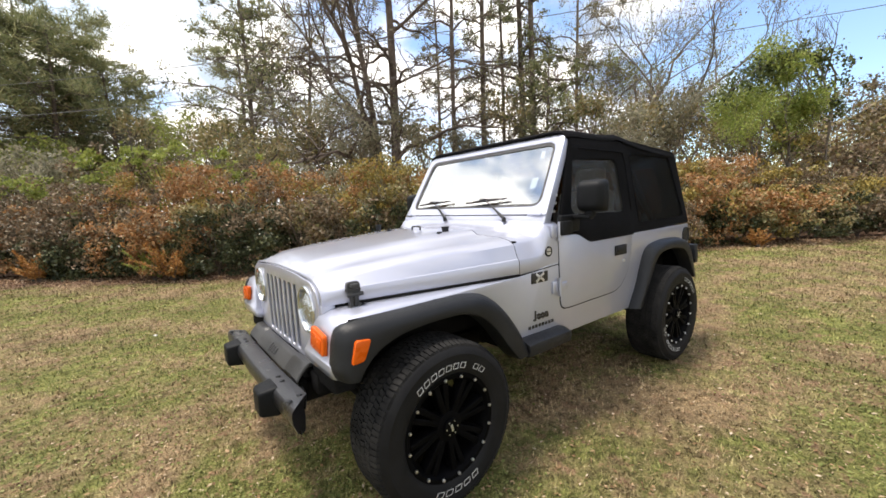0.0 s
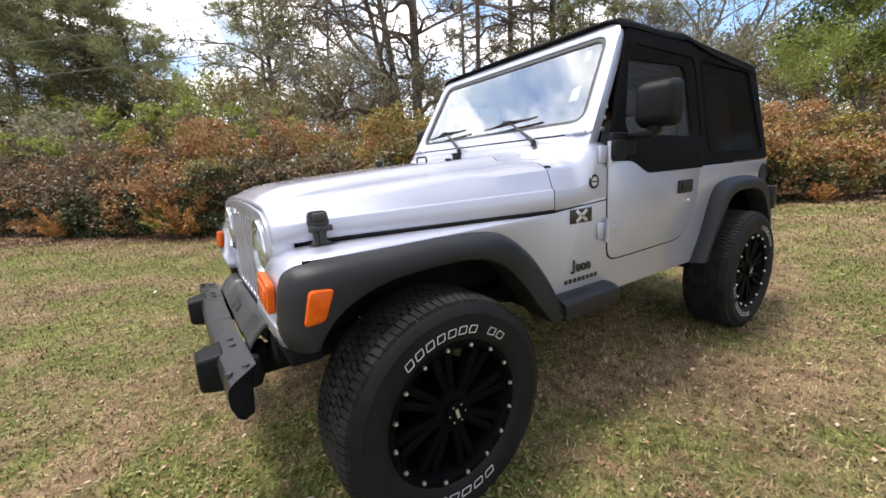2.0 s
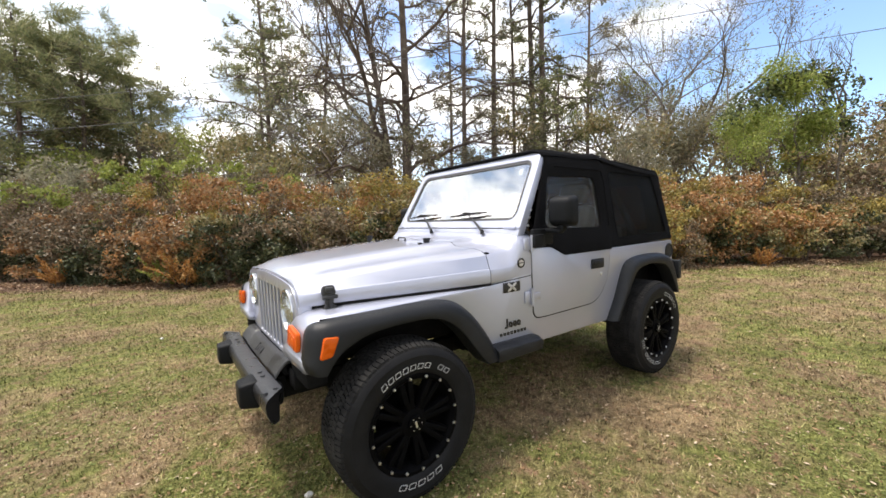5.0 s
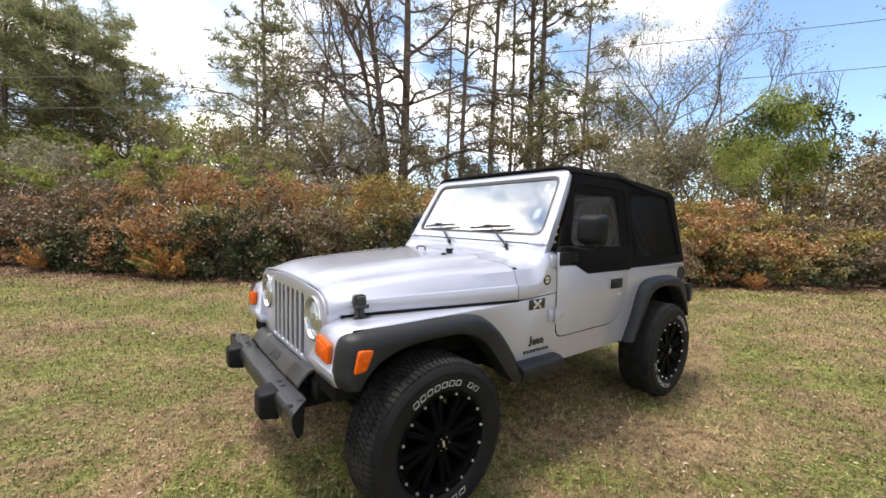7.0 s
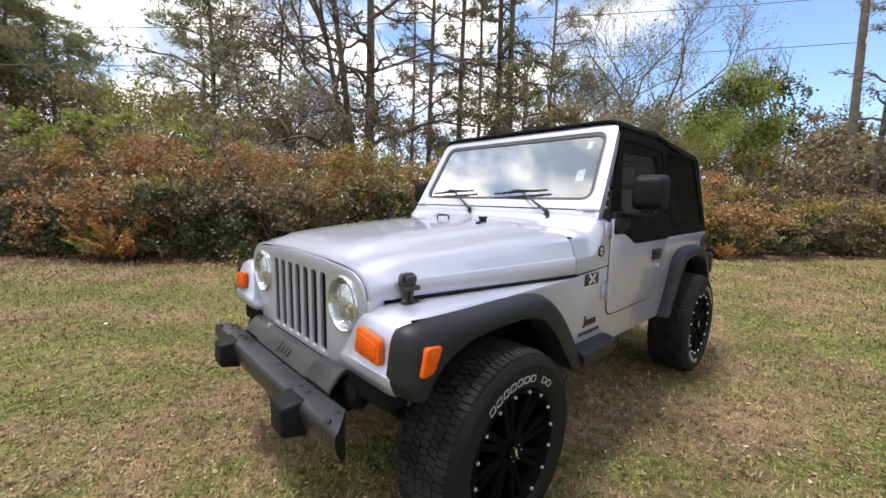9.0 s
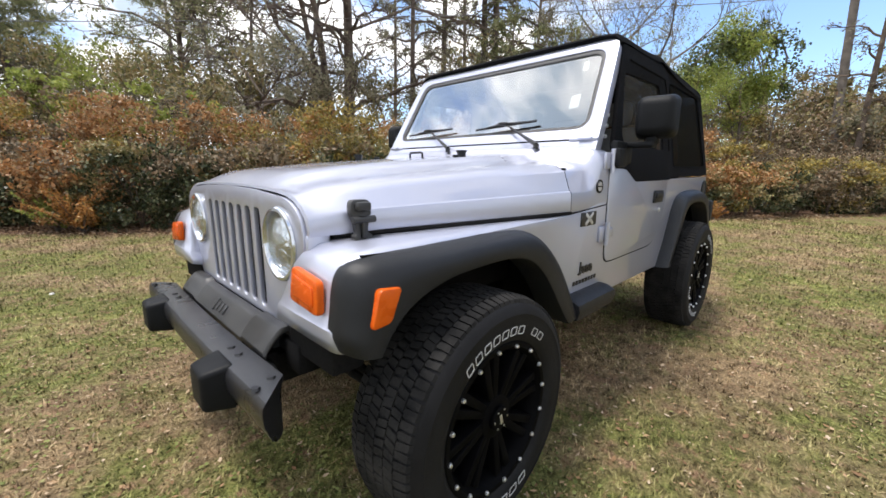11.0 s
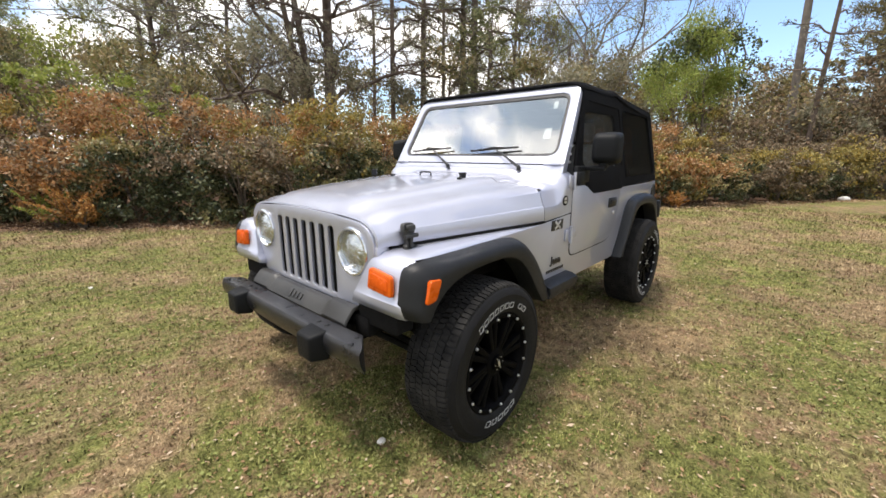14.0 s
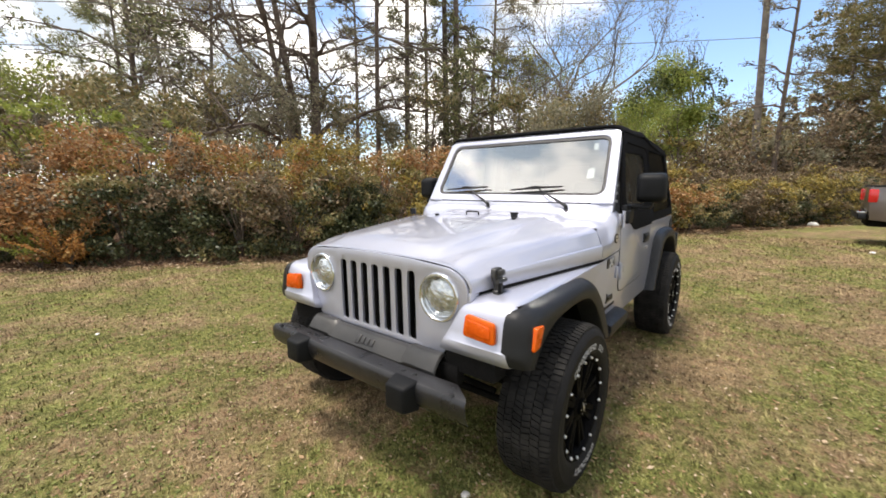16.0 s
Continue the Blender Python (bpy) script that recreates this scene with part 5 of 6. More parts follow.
# leaf colours
LEAF_RUST = leaf_material("rust_leaves", [(0.14, 0.062, 0.028), (0.33, 0.158, 0.066), (0.50, 0.245, 0.092), (0.36, 0.225, 0.110), (0.50, 0.39, 0.235)], 0.22)
LEAF_OLIVE = leaf_material("olive_leaves", [(0.065, 0.075, 0.028), (0.165, 0.165, 0.062), (0.33, 0.285, 0.125), (0.28, 0.185, 0.085), (0.48, 0.42, 0.24)], 0.22, 0.35)
LEAF_DULL = leaf_material("dull_brown_leaves", [(0.045, 0.038, 0.026), (0.13, 0.105, 0.065), (0.25, 0.20, 0.135), (0.22, 0.125, 0.070), (0.36, 0.295, 0.20)], 0.18, 0.42)
# dark green, toned near black so the hedge's shaded hollows are in the colour
LEAF_DARK = leaf_material("dark_green_shaded_leaves", [(0.012, 0.018, 0.009), (0.032, 0.042, 0.018), (0.064, 0.076, 0.032), (0.17, 0.17, 0.09)], 0.12, 0.35)
LEAF_GOLD = leaf_material("golden_leaves", [(0.110, 0.083, 0.022), (0.286, 0.209, 0.055), (0.462, 0.330, 0.077), (0.330, 0.297, 0.121), (0.154, 0.143, 0.055)], 0.22)
LEAF_LIME = leaf_material("yellow_green_leaves", [(0.117, 0.151, 0.033), (0.233, 0.283, 0.067), (0.367, 0.416, 0.100), (0.267, 0.250, 0.083)], 0.4)
LEAF_FRESH = leaf_material("fresh_green_leaves", [(0.16, 0.20, 0.045), (0.28, 0.36, 0.085), (0.44, 0.50, 0.14), (0.34, 0.33, 0.11)], 0.5)
LEAF_HAZE = leaf_material("faded_grey_green_leaves", [(0.13, 0.135, 0.085), (0.22, 0.215, 0.14), (0.31, 0.29, 0.20), (0.36, 0.31, 0.22)], 0.5)
LEAF_VINE = leaf_material("climber_leaves", [(0.03, 0.045, 0.018), (0.07, 0.095, 0.035), (0.12, 0.15, 0.055), (0.20, 0.22, 0.09)], 0.25)
LEAF_FERN = leaf_material("dead_fern", [(0.18, 0.075, 0.025), (0.40, 0.17, 0.05), (0.56, 0.29, 0.09), (0.46, 0.30, 0.11)], 0.25)
NEEDLE = leaf_material("pine_needles", [(0.095, 0.118, 0.058), (0.185, 0.208, 0.095), (0.28, 0.295, 0.14), (0.35, 0.315, 0.175)], 0.5)
NEEDLE_OLIVE = leaf_material("olive_pine_needles", [(0.05, 0.05, 0.022), (0.125, 0.118, 0.045), (0.24, 0.215, 0.08), (0.27, 0.205, 0.10)], 0.35)
BARK = material("grey_brown_bark", (0.060, 0.045, 0.036), (0.17, 0.13, 0.105), 0.9, 0, 3, 25, 0.8, bump_scale=18)
TWIG = material("pale_twigs", (0.11, 0.09, 0.075), (0.22, 0.19, 0.165), 0.9, 0, 4, 30)


def stems(rng, base, count, reach, tall, mat, thing, radius=0.012):
    bms = []
    for _ in range(count):
        a, r = rng.uniform(0, 2 * math.pi), rng.uniform(0.3, 1.0)
        end = Vector((math.cos(a) * reach * r, math.sin(a) * reach * r, tall * rng.uniform(0.6, 1.0)))
        mid = Vector((end.x * 0.35, end.y * 0.35, end.z * 0.55))
        bms.append(pipe([base, base + mid, base + end], radius, 5))
    return part("woody_base", merge(*bms), mat, thing, "", 60)


SHRUB_GROUP = "hedge shrubs behind the car"


def shrub(u, v, wide, deep, tall, seed, tones, leaves, size, split=0.5, low=0.02, label="dense evergreen shrub with rust-brown and green leaves in a hedge"):
    """A hedge shrub: clumps of leaves over bare stems; one crown part of each leaf colour."""
    rng = np.random.default_rng(seed)
    base = land(u, v)
    base.z = float(height(base.x, base.y)) - 0.02
    thing = tagged(new("hedge_shrub"), label, "shrub", SHRUB_GROUP)
    thing.location = base
    stems(random.Random(seed), Vector((0, 0, 0)), 9, min(wide, deep) * 0.8, tall * 0.8, BARK, thing)
    k = 85
    th, ph = rng.uniform(0, 2 * np.pi, k), rng.uniform(-0.15, 1.0, k)
    rad = rng.uniform(0.55, 1.0, k) ** 0.5
    cz = tall * (0.47 + 0.47 * np.sin(ph * np.pi / 2) * rad * np.where(rng.random(k) < 0.42, -1, 1)) + rng.normal(0, 0.05, k)
    flat = np.sqrt(np.clip(1 - np.abs(cz / tall - 0.45) ** 2.4 / 0.40, 0.35, 1))
    cu, cv = np.cos(th) * wide * rad * flat, np.sin(th) * deep * rad * flat
    cr = rng.uniform(0.11, 0.28, k)
    pick = rng.integers(0, k, leaves)
    d = unit(rng.normal(size=(leaves, 3))) * (rng.random((leaves, 1)) ** 0.4)
    p = np.stack([cu[pick], cv[pick], cz[pick]], 1) + d * cr[pick][:, None] * np.array([1.25, 1.25, 0.85])
    stray = rng.random(leaves) < 0.04
    p[stray] += rng.normal(0, 0.12, (stray.sum(), 3))
    keep = p[:, 2] > low
    p = p[keep]
    world_p = land_array(p + np.array([u, v, 0])) - np.array([base.x, base.y, 0])
    # lower clumps draw the earlier tones, which paints shade in at the foot
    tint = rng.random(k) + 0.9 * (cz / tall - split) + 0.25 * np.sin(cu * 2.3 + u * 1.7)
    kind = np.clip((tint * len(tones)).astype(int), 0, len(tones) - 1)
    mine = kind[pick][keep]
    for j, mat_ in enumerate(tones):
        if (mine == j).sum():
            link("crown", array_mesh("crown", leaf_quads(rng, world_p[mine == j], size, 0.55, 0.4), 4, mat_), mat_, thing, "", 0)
    return thing


hr = random.Random(11)


i = 0
# low front row; its dark tones hold green leaves and painted shade below
u = -10.6
while u < 27:
    w = hr.uniform(0.75, 1.1)
    ht = hr.uniform(1.15, 1.85)
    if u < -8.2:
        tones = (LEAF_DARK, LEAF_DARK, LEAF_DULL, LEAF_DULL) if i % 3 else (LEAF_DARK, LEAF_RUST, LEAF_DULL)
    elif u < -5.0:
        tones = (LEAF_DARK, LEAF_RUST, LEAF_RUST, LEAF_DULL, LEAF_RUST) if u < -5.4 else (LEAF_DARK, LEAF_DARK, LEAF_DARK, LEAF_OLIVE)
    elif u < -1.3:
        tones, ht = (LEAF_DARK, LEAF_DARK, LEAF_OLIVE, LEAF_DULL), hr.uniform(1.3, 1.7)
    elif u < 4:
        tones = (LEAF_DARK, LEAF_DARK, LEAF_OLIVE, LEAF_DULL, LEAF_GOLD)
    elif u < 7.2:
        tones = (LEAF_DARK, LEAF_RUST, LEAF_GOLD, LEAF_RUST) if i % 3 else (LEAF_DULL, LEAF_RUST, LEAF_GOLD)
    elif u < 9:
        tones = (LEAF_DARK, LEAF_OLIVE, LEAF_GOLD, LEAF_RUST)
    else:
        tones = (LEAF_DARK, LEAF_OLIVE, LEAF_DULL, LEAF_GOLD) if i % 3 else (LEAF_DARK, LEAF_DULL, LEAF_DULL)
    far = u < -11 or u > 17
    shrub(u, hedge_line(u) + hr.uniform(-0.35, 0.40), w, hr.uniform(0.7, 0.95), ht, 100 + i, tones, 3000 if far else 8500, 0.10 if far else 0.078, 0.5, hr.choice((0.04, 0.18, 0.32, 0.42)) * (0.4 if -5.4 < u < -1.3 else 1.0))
    u += w * 1.15
    i += 1
# rust-coloured row rising behind it
u = -11.4
while u < 27:
    w = hr.uniform(0.9, 1.35)
    ht = hr.uniform(2.1, 2.75)
    if u < -9.0:
        tones, ht = (LEAF_DARK, LEAF_DULL, LEAF_RUST, LEAF_DULL, LEAF_DULL), ht * 0.92
    elif u < -3.6:
        tones, ht = (LEAF_DULL, LEAF_RUST, LEAF_DULL, LEAF_RUST, LEAF_GOLD, LEAF_RUST), ht * 1.14
    elif u < -0.5:
        tones, ht = (LEAF_OLIVE, LEAF_GOLD, LEAF_RUST, LEAF_GOLD, LEAF_GOLD), ht * 1.06
    elif u < 4:
        tones, ht = (LEAF_OLIVE, LEAF_GOLD, LEAF_OLIVE, LEAF_RUST), ht * 0.9
    elif u > 9.5:
        tones, ht = (LEAF_OLIVE, LEAF_DULL, LEAF_GOLD, LEAF_DULL), ht * 0.85
    else:
        tones, ht = ((LEAF_OLIVE, LEAF_GOLD, LEAF_RUST, LEAF_GOLD), (LEAF_OLIVE, LEAF_OLIVE, LEAF_GOLD, LEAF_RUST, LEAF_RUST))[i % 2], ht * 0.92
    far = u < -11 or u > 17
    shrub(u, hedge_line(u) + 1.1 + hr.uniform(-0.25, 0.35), w, hr.uniform(0.85, 1.2), ht, 200 + i, tones, 3000 if far else 7500, 0.10 if far else 0.076, 0.5, 0.35)
    u += w * 1.1
    i += 1
# the hedge's end beside the trailer
for k, (u, off, ht) in enumerate(((-12.35, 0.65, 1.8), (-13.3, 1.5, 2.4), (-14.6, 1.9, 2.6))):
    shrub(u, hedge_line(u) + off, 0.95, 0.8, ht, 150 + k, (LEAF_DARK, LEAF_DULL, LEAF_DULL), 7000, 0.078)
# dead orange fern at the hedge's foot
def fern(u, v, fronds, length, seed, mat, label):
    rng = np.random.default_rng(seed)
    base = land(u, v)
    base.z = float(height(base.x, base.y)) - 0.01
    thing = tagged(new("fern_clump"), label, "fern")
    thing.location = base
    spine = Wood()
    centres = []
    for k in range(fronds):
        a, rise, ln = rng.uniform(0, 2 * math.pi), rng.uniform(1.0, 3.2), length * rng.uniform(0.6, 1.1)
        d = Vector((math.cos(a), math.sin(a), rise)).normalized()
        pts = [d * ln * q - Vector((0, 0, 0.55 * ln * q * q * (0.25 if rise > 1.6 else 0.5))) for q in (0, 0.25, 0.5, 0.75, 1.0)]
        spine.tube(pts, [0.006, 0.005, 0.004, 0.003, 0.002], 3)
        wide = Vector((-math.sin(a), math.cos(a), 0))
        for q in np.linspace(0.22, 1.0, 22):
            for sgn in (-1, 1):
                reach = ln * 0.20 * (1.08 - q)
                for r in (0.35, 0.8):
                    centres.append(tuple(along(pts, float(q)) + wide * sgn * reach * r))
    link("stem", spine.mesh("stem"), TWIG, thing, "", 60)
    c = np.array(centres) + rng.normal(0, 0.006, (len(centres), 3))
    link("frond", array_mesh("frond", leaf_quads(rng, c, 0.055, 0.45), 4, mat), mat, thing, "", 0)


FERNS = [(-6.0, 0.80, 38, 1.15, LEAF_FERN, "dead orange fern fronds at the hedge foot"), (-6.5, 0.75, 18, 1.0, LEAF_LIME, "yellow-green fern at the hedge foot"), (-9.3, 0.85, 20, 0.9, LEAF_FERN, "dead orange fern fronds at the hedge foot"),
         (7.4, 0.75, 14, 0.6, LEAF_FERN, "dead orange fern fronds at the hedge foot")]
# taller shrubs farther back
u = -19.0
while u < 30:
    w = hr.uniform(1.2, 1.8)
    if u < -6.3:
        tones, ht = (LEAF_OLIVE, LEAF_LIME, LEAF_DULL, LEAF_LIME), hr.uniform(2.9, 3.9)
    elif u < -2.2:
        tones, ht = (LEAF_RUST, LEAF_OLIVE, LEAF_RUST, LEAF_HAZE), hr.uniform(2.6, 3.2)
    elif u < 4:
        tones, ht = (LEAF_OLIVE, LEAF_HAZE, LEAF_RUST), hr.uniform(1.9, 2.5)
    else:
        tones, ht = (LEAF_OLIVE, LEAF_DULL, LEAF_GOLD if u < 14 else LEAF_DULL), hr.uniform(2.4, 3.4)
    shrub(u, 12.9 + hr.uniform(-0.5, 0.9) + (0.09 * u if u > 0 else 0), w, 1.2, ht, 300 + i, tones, 4500, 0.115, 0.5, 0.75, "tall yellow-green shrub behind the hedge")
    u += w * 1.15
    i += 1

# ---- trees ----
def tube_rows(points, radii, seg):
    pts = [Vector(p) for p in points]
    rows = []
    for i, p in enumerate(pts):
        d = (pts[min(i + 1, len(pts) - 1)] - pts[max(i - 1, 0)]).normalized()
        s = d.cross(Vector((0.31, 0.95, 0.05))).normalized()
        t = s.cross(d)
        rows.append([p + (s * math.cos(2 * math.pi * k / seg) + t * math.sin(2 * math.pi * k / seg)) * radii[i] for k in range(seg)])
    return rows


def deepen(v):
    """How much farther and larger a tree of the far rows stands than its plan figure says."""
    return 1.30 if v >= 16.9 else 1.0 + 0.30 * max(0.0, (v - 13.9) / 3.0)


def plant(tree, u, v):
    k = deepen(v)
    tree.location = land(u * k, v * k, -0.05)
    tree.scale = (k, k, k)


class Wood:
    """Collects tapered tubes into one mesh."""

    def __init__(self):
        self.co, self.faces = [], []

    def tube(self, points, radii, seg=6):
        i0 = len(self.co)
        for row in tube_rows(points, radii, seg):
            self.co.extend(tuple(p) for p in row)
        for i in range(len(points) - 1):
            for k in range(seg):
                j = (k + 1) % seg
                a = i0 + i * seg
                self.faces.append((a + k, a + j, a + seg + j, a + seg + k))

    def mesh(self, name):
        me = bpy.data.meshes.new(name)
        me.from_pydata(self.co, [], self.faces)
        return me


def trunk_line(rng, tall, lean, bend, n=9):
    ph = rng.uniform(0, 6)
    return [Vector((lean[0] * t * tall + bend * math.sin(t * 4 + ph), lean[1] * t * tall + bend * math.cos(t * 3 + ph) * 0.6, t * tall)) for t in [k / (n - 1) for k in range(n)]]


def along(line, t):
    s = t * (len(line) - 1)
    i = min(int(s), len(line) - 2)
    return line[i].lerp(line[i + 1], s - i)


def pine(u, v, tall, r, seed, lean=(0, 0), first=0.35, limbs=30, reach=2.4, tufts=9, needles=16, bare=0.5, label="tall pine with a bare trunk and sparse needle clumps", nlen=0.32, crown_mat=None):
    rng = random.Random(seed)
    nr = np.random.default_rng(seed)
    tree = tagged(new("pine_tree"), label, "tree", "trees beyond the hedge")
    plant(tree, u, v)
    wood = Wood()
    twig = wood
    line = trunk_line(rng, tall, lean, 0.12)
    wood.tube(line, [r * (1.12 if k == 0 else 1.0 - 0.78 * k / 8) for k in range(9)], 9)
    tips, dirs = [], []
    for k in range(limbs):
        t = first + (0.985 - first) * (k + rng.random()) / limbs
        p = along(line, t)
        a = rng.uniform(0, 2 * math.pi)
        ln = reach * (0.35 + 0.65 * math.sin(math.pi * min(1, 0.12 + 0.9 * (1 - (t - first) / (1 - first))))) * rng.uniform(0.6, 1.15)
        rise = rng.uniform(-0.15, 0.35) + 0.5 * max(0, t - 0.75)
        d = Vector((math.cos(a), math.sin(a), rise))
        pts = [p]
        for s in range(1, 5):
            pts.append(p + d * ln * s / 4 + Vector((rng.uniform(-1, 1), rng.uniform(-1, 1), rng.uniform(-0.6, 0.9))) * ln * 0.045 * s)
        rr = r * 0.22 * (1.15 - t) + 0.012
        twig.tube(pts, [rr, rr * 0.8, rr * 0.6, rr * 0.4, rr * 0.2], 4)
        leafy = rng.random() > bare * max(0.0, 1.2 - t * 1.2)
        for s in range(tufts):
            q = rng.uniform(0.35, 1.0)
            b = along(pts, q)
            dd = Vector((rng.uniform(-1, 1), rng.uniform(-1, 1), rng.uniform(-0.2, 0.8))) + d * 0.4
            e = b + dd * ln * rng.uniform(0.10, 0.24)
            twig.tube([b, b.lerp(e, 0.5) + Vector((0, 0, 0.03)), e], [rr * 0.35, rr * 0.28, rr * 0.15], 3)
            if leafy:
                tips.append(tuple(e))
                dirs.append(tuple(dd))
                tips.append(tuple(b.lerp(e, 0.6)))
                dirs.append(tuple(dd))
    link("trunk", wood.mesh("trunk"), BARK, tree, "", 60)
    if tips:
        co = needle_quads(nr, np.array(tips), unit(np.array(dirs)), needles, nlen, 0.036)
        link("crown", array_mesh("crown", co, 4, crown_mat or NEEDLE), crown_mat or NEEDLE, tree, "", 0)
    return tree


def bare_tree(u, v, tall, r, seed, lean=(0, 0), depth=5, spread=0.55, leaf=None, leaves=0, size=0.10, label="leafless grey tree with fine spreading branches", name="bare_tree", bark=None, lift=0.25, cut=0.30):
    rng = random.Random(seed)
    nr = np.random.default_rng(seed)
    tree = tagged(new(name), label, "tree", "trees beyond the hedge")
    plant(tree, u, v)
    wood = Wood()
    tips = []

    def grow(p, d, ln, rad, lev):
        q1 = p + d * ln * 0.5 + Vector((rng.uniform(-1, 1), rng.uniform(-1, 1), 0)) * ln * 0.06
        q2 = p + d * ln + Vector((rng.uniform(-1, 1), rng.uniform(-1, 1), 0)) * ln * 0.08
        wood.tube([p, q1, q2], [rad, rad * 0.82, rad * 0.66], 7 if lev > 3 else 4 if lev > 1 else 3)
        if lev <= 1:
            tips.append(tuple(q2))
            tips.append(tuple(q1))
        if lev == 0:
            return
        for k in range(2 if lev > depth - 1 else rng.choice((2, 3, 3))):
            a = Vector((rng.uniform(-1, 1), rng.uniform(-1, 1), rng.uniform(-0.5, 0.9)))
            nd = (d + a * spread + Vector((0, 0, lift))).normalized()
            base_p = q2 if k < 2 else q1
            grow(base_p, nd, ln * rng.uniform(0.62, 0.86), rad * rng.uniform(0.52, 0.70), lev - 1)

    grow(Vector((0, 0, 0)), Vector((lean[0], lean[1], 1)).normalized(), tall * cut, r, depth)
    link("trunk", wood.mesh("trunk"), bark or TWIG, tree, "", 60)
    if leaf is not None and tips:
        t = np.array(tips)
        c = t[nr.integers(0, len(t), leaves)] + nr.normal(0, 0.16, (leaves, 3))
        link("crown", array_mesh("crown", leaf_quads(nr, c, size, 0.5), 4, leaf), leaf, tree, "", 0)
    return tree


def limb_tree(u, v, tall, r, seed, lean=(0, 0), first=0.2, limbs=44, reach=4.5, droop=0.12, leaf=None, leaves=0, size=0.10, side=0.0, bark=None, label="spreading half-bare tree with long level limbs", name="spreading_tree", fine=1.0):
    """A leader with long level limbs that branch twice into a web of twigs; side pulls the limbs one way across."""
    rng = random.Random(seed)
    nr = np.random.default_rng(seed)
    tree = tagged(new(name), label, "tree", "trees beyond the hedge")
    plant(tree, u, v)
    wood = Wood()
    line = trunk_line(rng, tall, lean, 0.18)
    wood.tube(line, [r * (1.2 if k == 0 else 1.0 - 0.8 * k / 8) for k in range(9)], 9)
    across = land(1, 0) - land(0, 0)
    tips = []
    for k in range(limbs):
        t = first + (0.98 - first) * (k + rng.random()) / limbs
        p = along(line, t)
        a = rng.uniform(0, 2 * math.pi)
        d = Vector((math.cos(a), math.sin(a), 0)) + across * side
        d.normalize()
        ln = reach * (0.95 - 0.45 * t) * rng.uniform(0.5, 1.2)
        rise = rng.uniform(0.0, 1.15)
        pts, q = [p], p.copy()
        wob = rng.uniform(0, 6)
        for s in range(1, 7):
            q = q + (d + Vector((0, 0, rise * (1 - 0.11 * s) - droop * s * 0.6)) + Vector((math.sin(wob + s * 1.7), math.cos(wob + s * 1.3), math.sin(wob + s * 2.1) * 0.6)) * 0.36) * (ln / 6)
            pts.append(q.copy())
        rr = r * 0.42 * (1.15 - t) * (0.6 + 0.4 * ln / reach) + 0.014
        wood.tube(pts, [rr * (1 - 0.13 * s) for s in range(7)], 5)
        for s in range(int(8 * fine)):
            f = rng.uniform(0.2, 1.0)
            b = along(pts, f)
            dd = (d * 0.7 + Vector((rng.uniform(-1, 1), rng.uniform(-1, 1), rng.uniform(-0.5, 0.8)))).normalized()
            l2 = ln * rng.uniform(0.16, 0.34)
            m = b + dd * l2 * 0.5 + Vector((0, 0, rng.uniform(-0.08, 0.12)))
            e = b + dd * l2 + Vector((rng.uniform(-1, 1), rng.uniform(-1, 1), rng.uniform(-0.5, 0.5))) * l2 * 0.2
            wood.tube([b, m, e], [rr * 0.4, rr * 0.3, rr * 0.18], 3)
            for w in range(5):
                b2 = along([b, m, e], rng.uniform(0.25, 1.0))
                d3 = dd * 0.5 + Vector((rng.uniform(-1, 1), rng.uniform(-1, 1), rng.uniform(-0.8, 0.8)))
                e2 = b2 + d3 * l2 * rng.uniform(0.25, 0.5)
                wood.tube([b2, e2], [max(0.006, rr * 0.22), 0.004], 3)
                tips.append(tuple(e2))
                tips.append(tuple(b2.lerp(e2, 0.6)))
    link("trunk", wood.mesh("trunk"), bark or BARK, tree, "", 60)
    if leaf is not None and leaves:
        leaves, size = int(leaves * 1.15), size * 0.85
        ts = np.array(tips)
        c = ts[nr.integers(0, len(ts), leaves)] + nr.normal(0, 0.06, (leaves, 3))
        link("crown", array_mesh("crown", leaf_quads(nr, c, size, 0.5), 4, leaf), leaf, tree, "", 0)
    return tree


for k, (u, off, count, length, mat_, words) in enumerate(FERNS):
    fern(u, hedge_line(u) - off, count, length, 700 + k, mat_, words)


def px(x, v):
    """Across for a bearing in the first straight view, at a distance."""
    return v * (x - 784) / 723


TALL = "tall thin tree with a dark bare trunk and sparse twigs"
# the tall trees in the middle
bare_tree(px(684, 17.0), 17.0, 15, 0.20, 2, (0.10, -0.075), 7, 0.72, LEAF_OLIVE, 6000, 0.10, "half-bare tree with forked dark limbs and sparse leaves", "forked_tree", BARK, 0.16, 0.27)
limb_tree(px(690, 17.4), 17.4, 16, 0.17, 501, (0.09, -0.07), 0.14, 22, 7.4, 0.13, LEAF_HAZE, 3600, 0.13, -0.9, fine=1.7)
limb_tree(px(710, 17.6), 17.6, 18, 0.24, 502, (0.01, 0.0), 0.17, 26, 5.0, 0.13, LEAF_HAZE, 2200, 0.13, 0.35, fine=1.3)
limb_tree(px(560, 20.0), 20.0, 13, 0.12, 503, (-0.03, 0.0), 0.18, 30, 5.6, 0.16, LEAF_HAZE, 5000, 0.14, 0.0, TWIG, fine=1.3)
limb_tree(px(455, 21.5), 21.5, 14.5, 0.17, 504, (0.0, 0.0), 0.14, 34, 5.2, 0.14, NEEDLE, 8500, 0.17, 0.0, fine=1.2)
limb_tree(px(505, 24.0), 24.0, 13, 0.12, 506, (0.02, 0.0), 0.2, 30, 5.0, 0.16, NEEDLE, 5500, 0.16, 0.0, TWIG, fine=1.2)
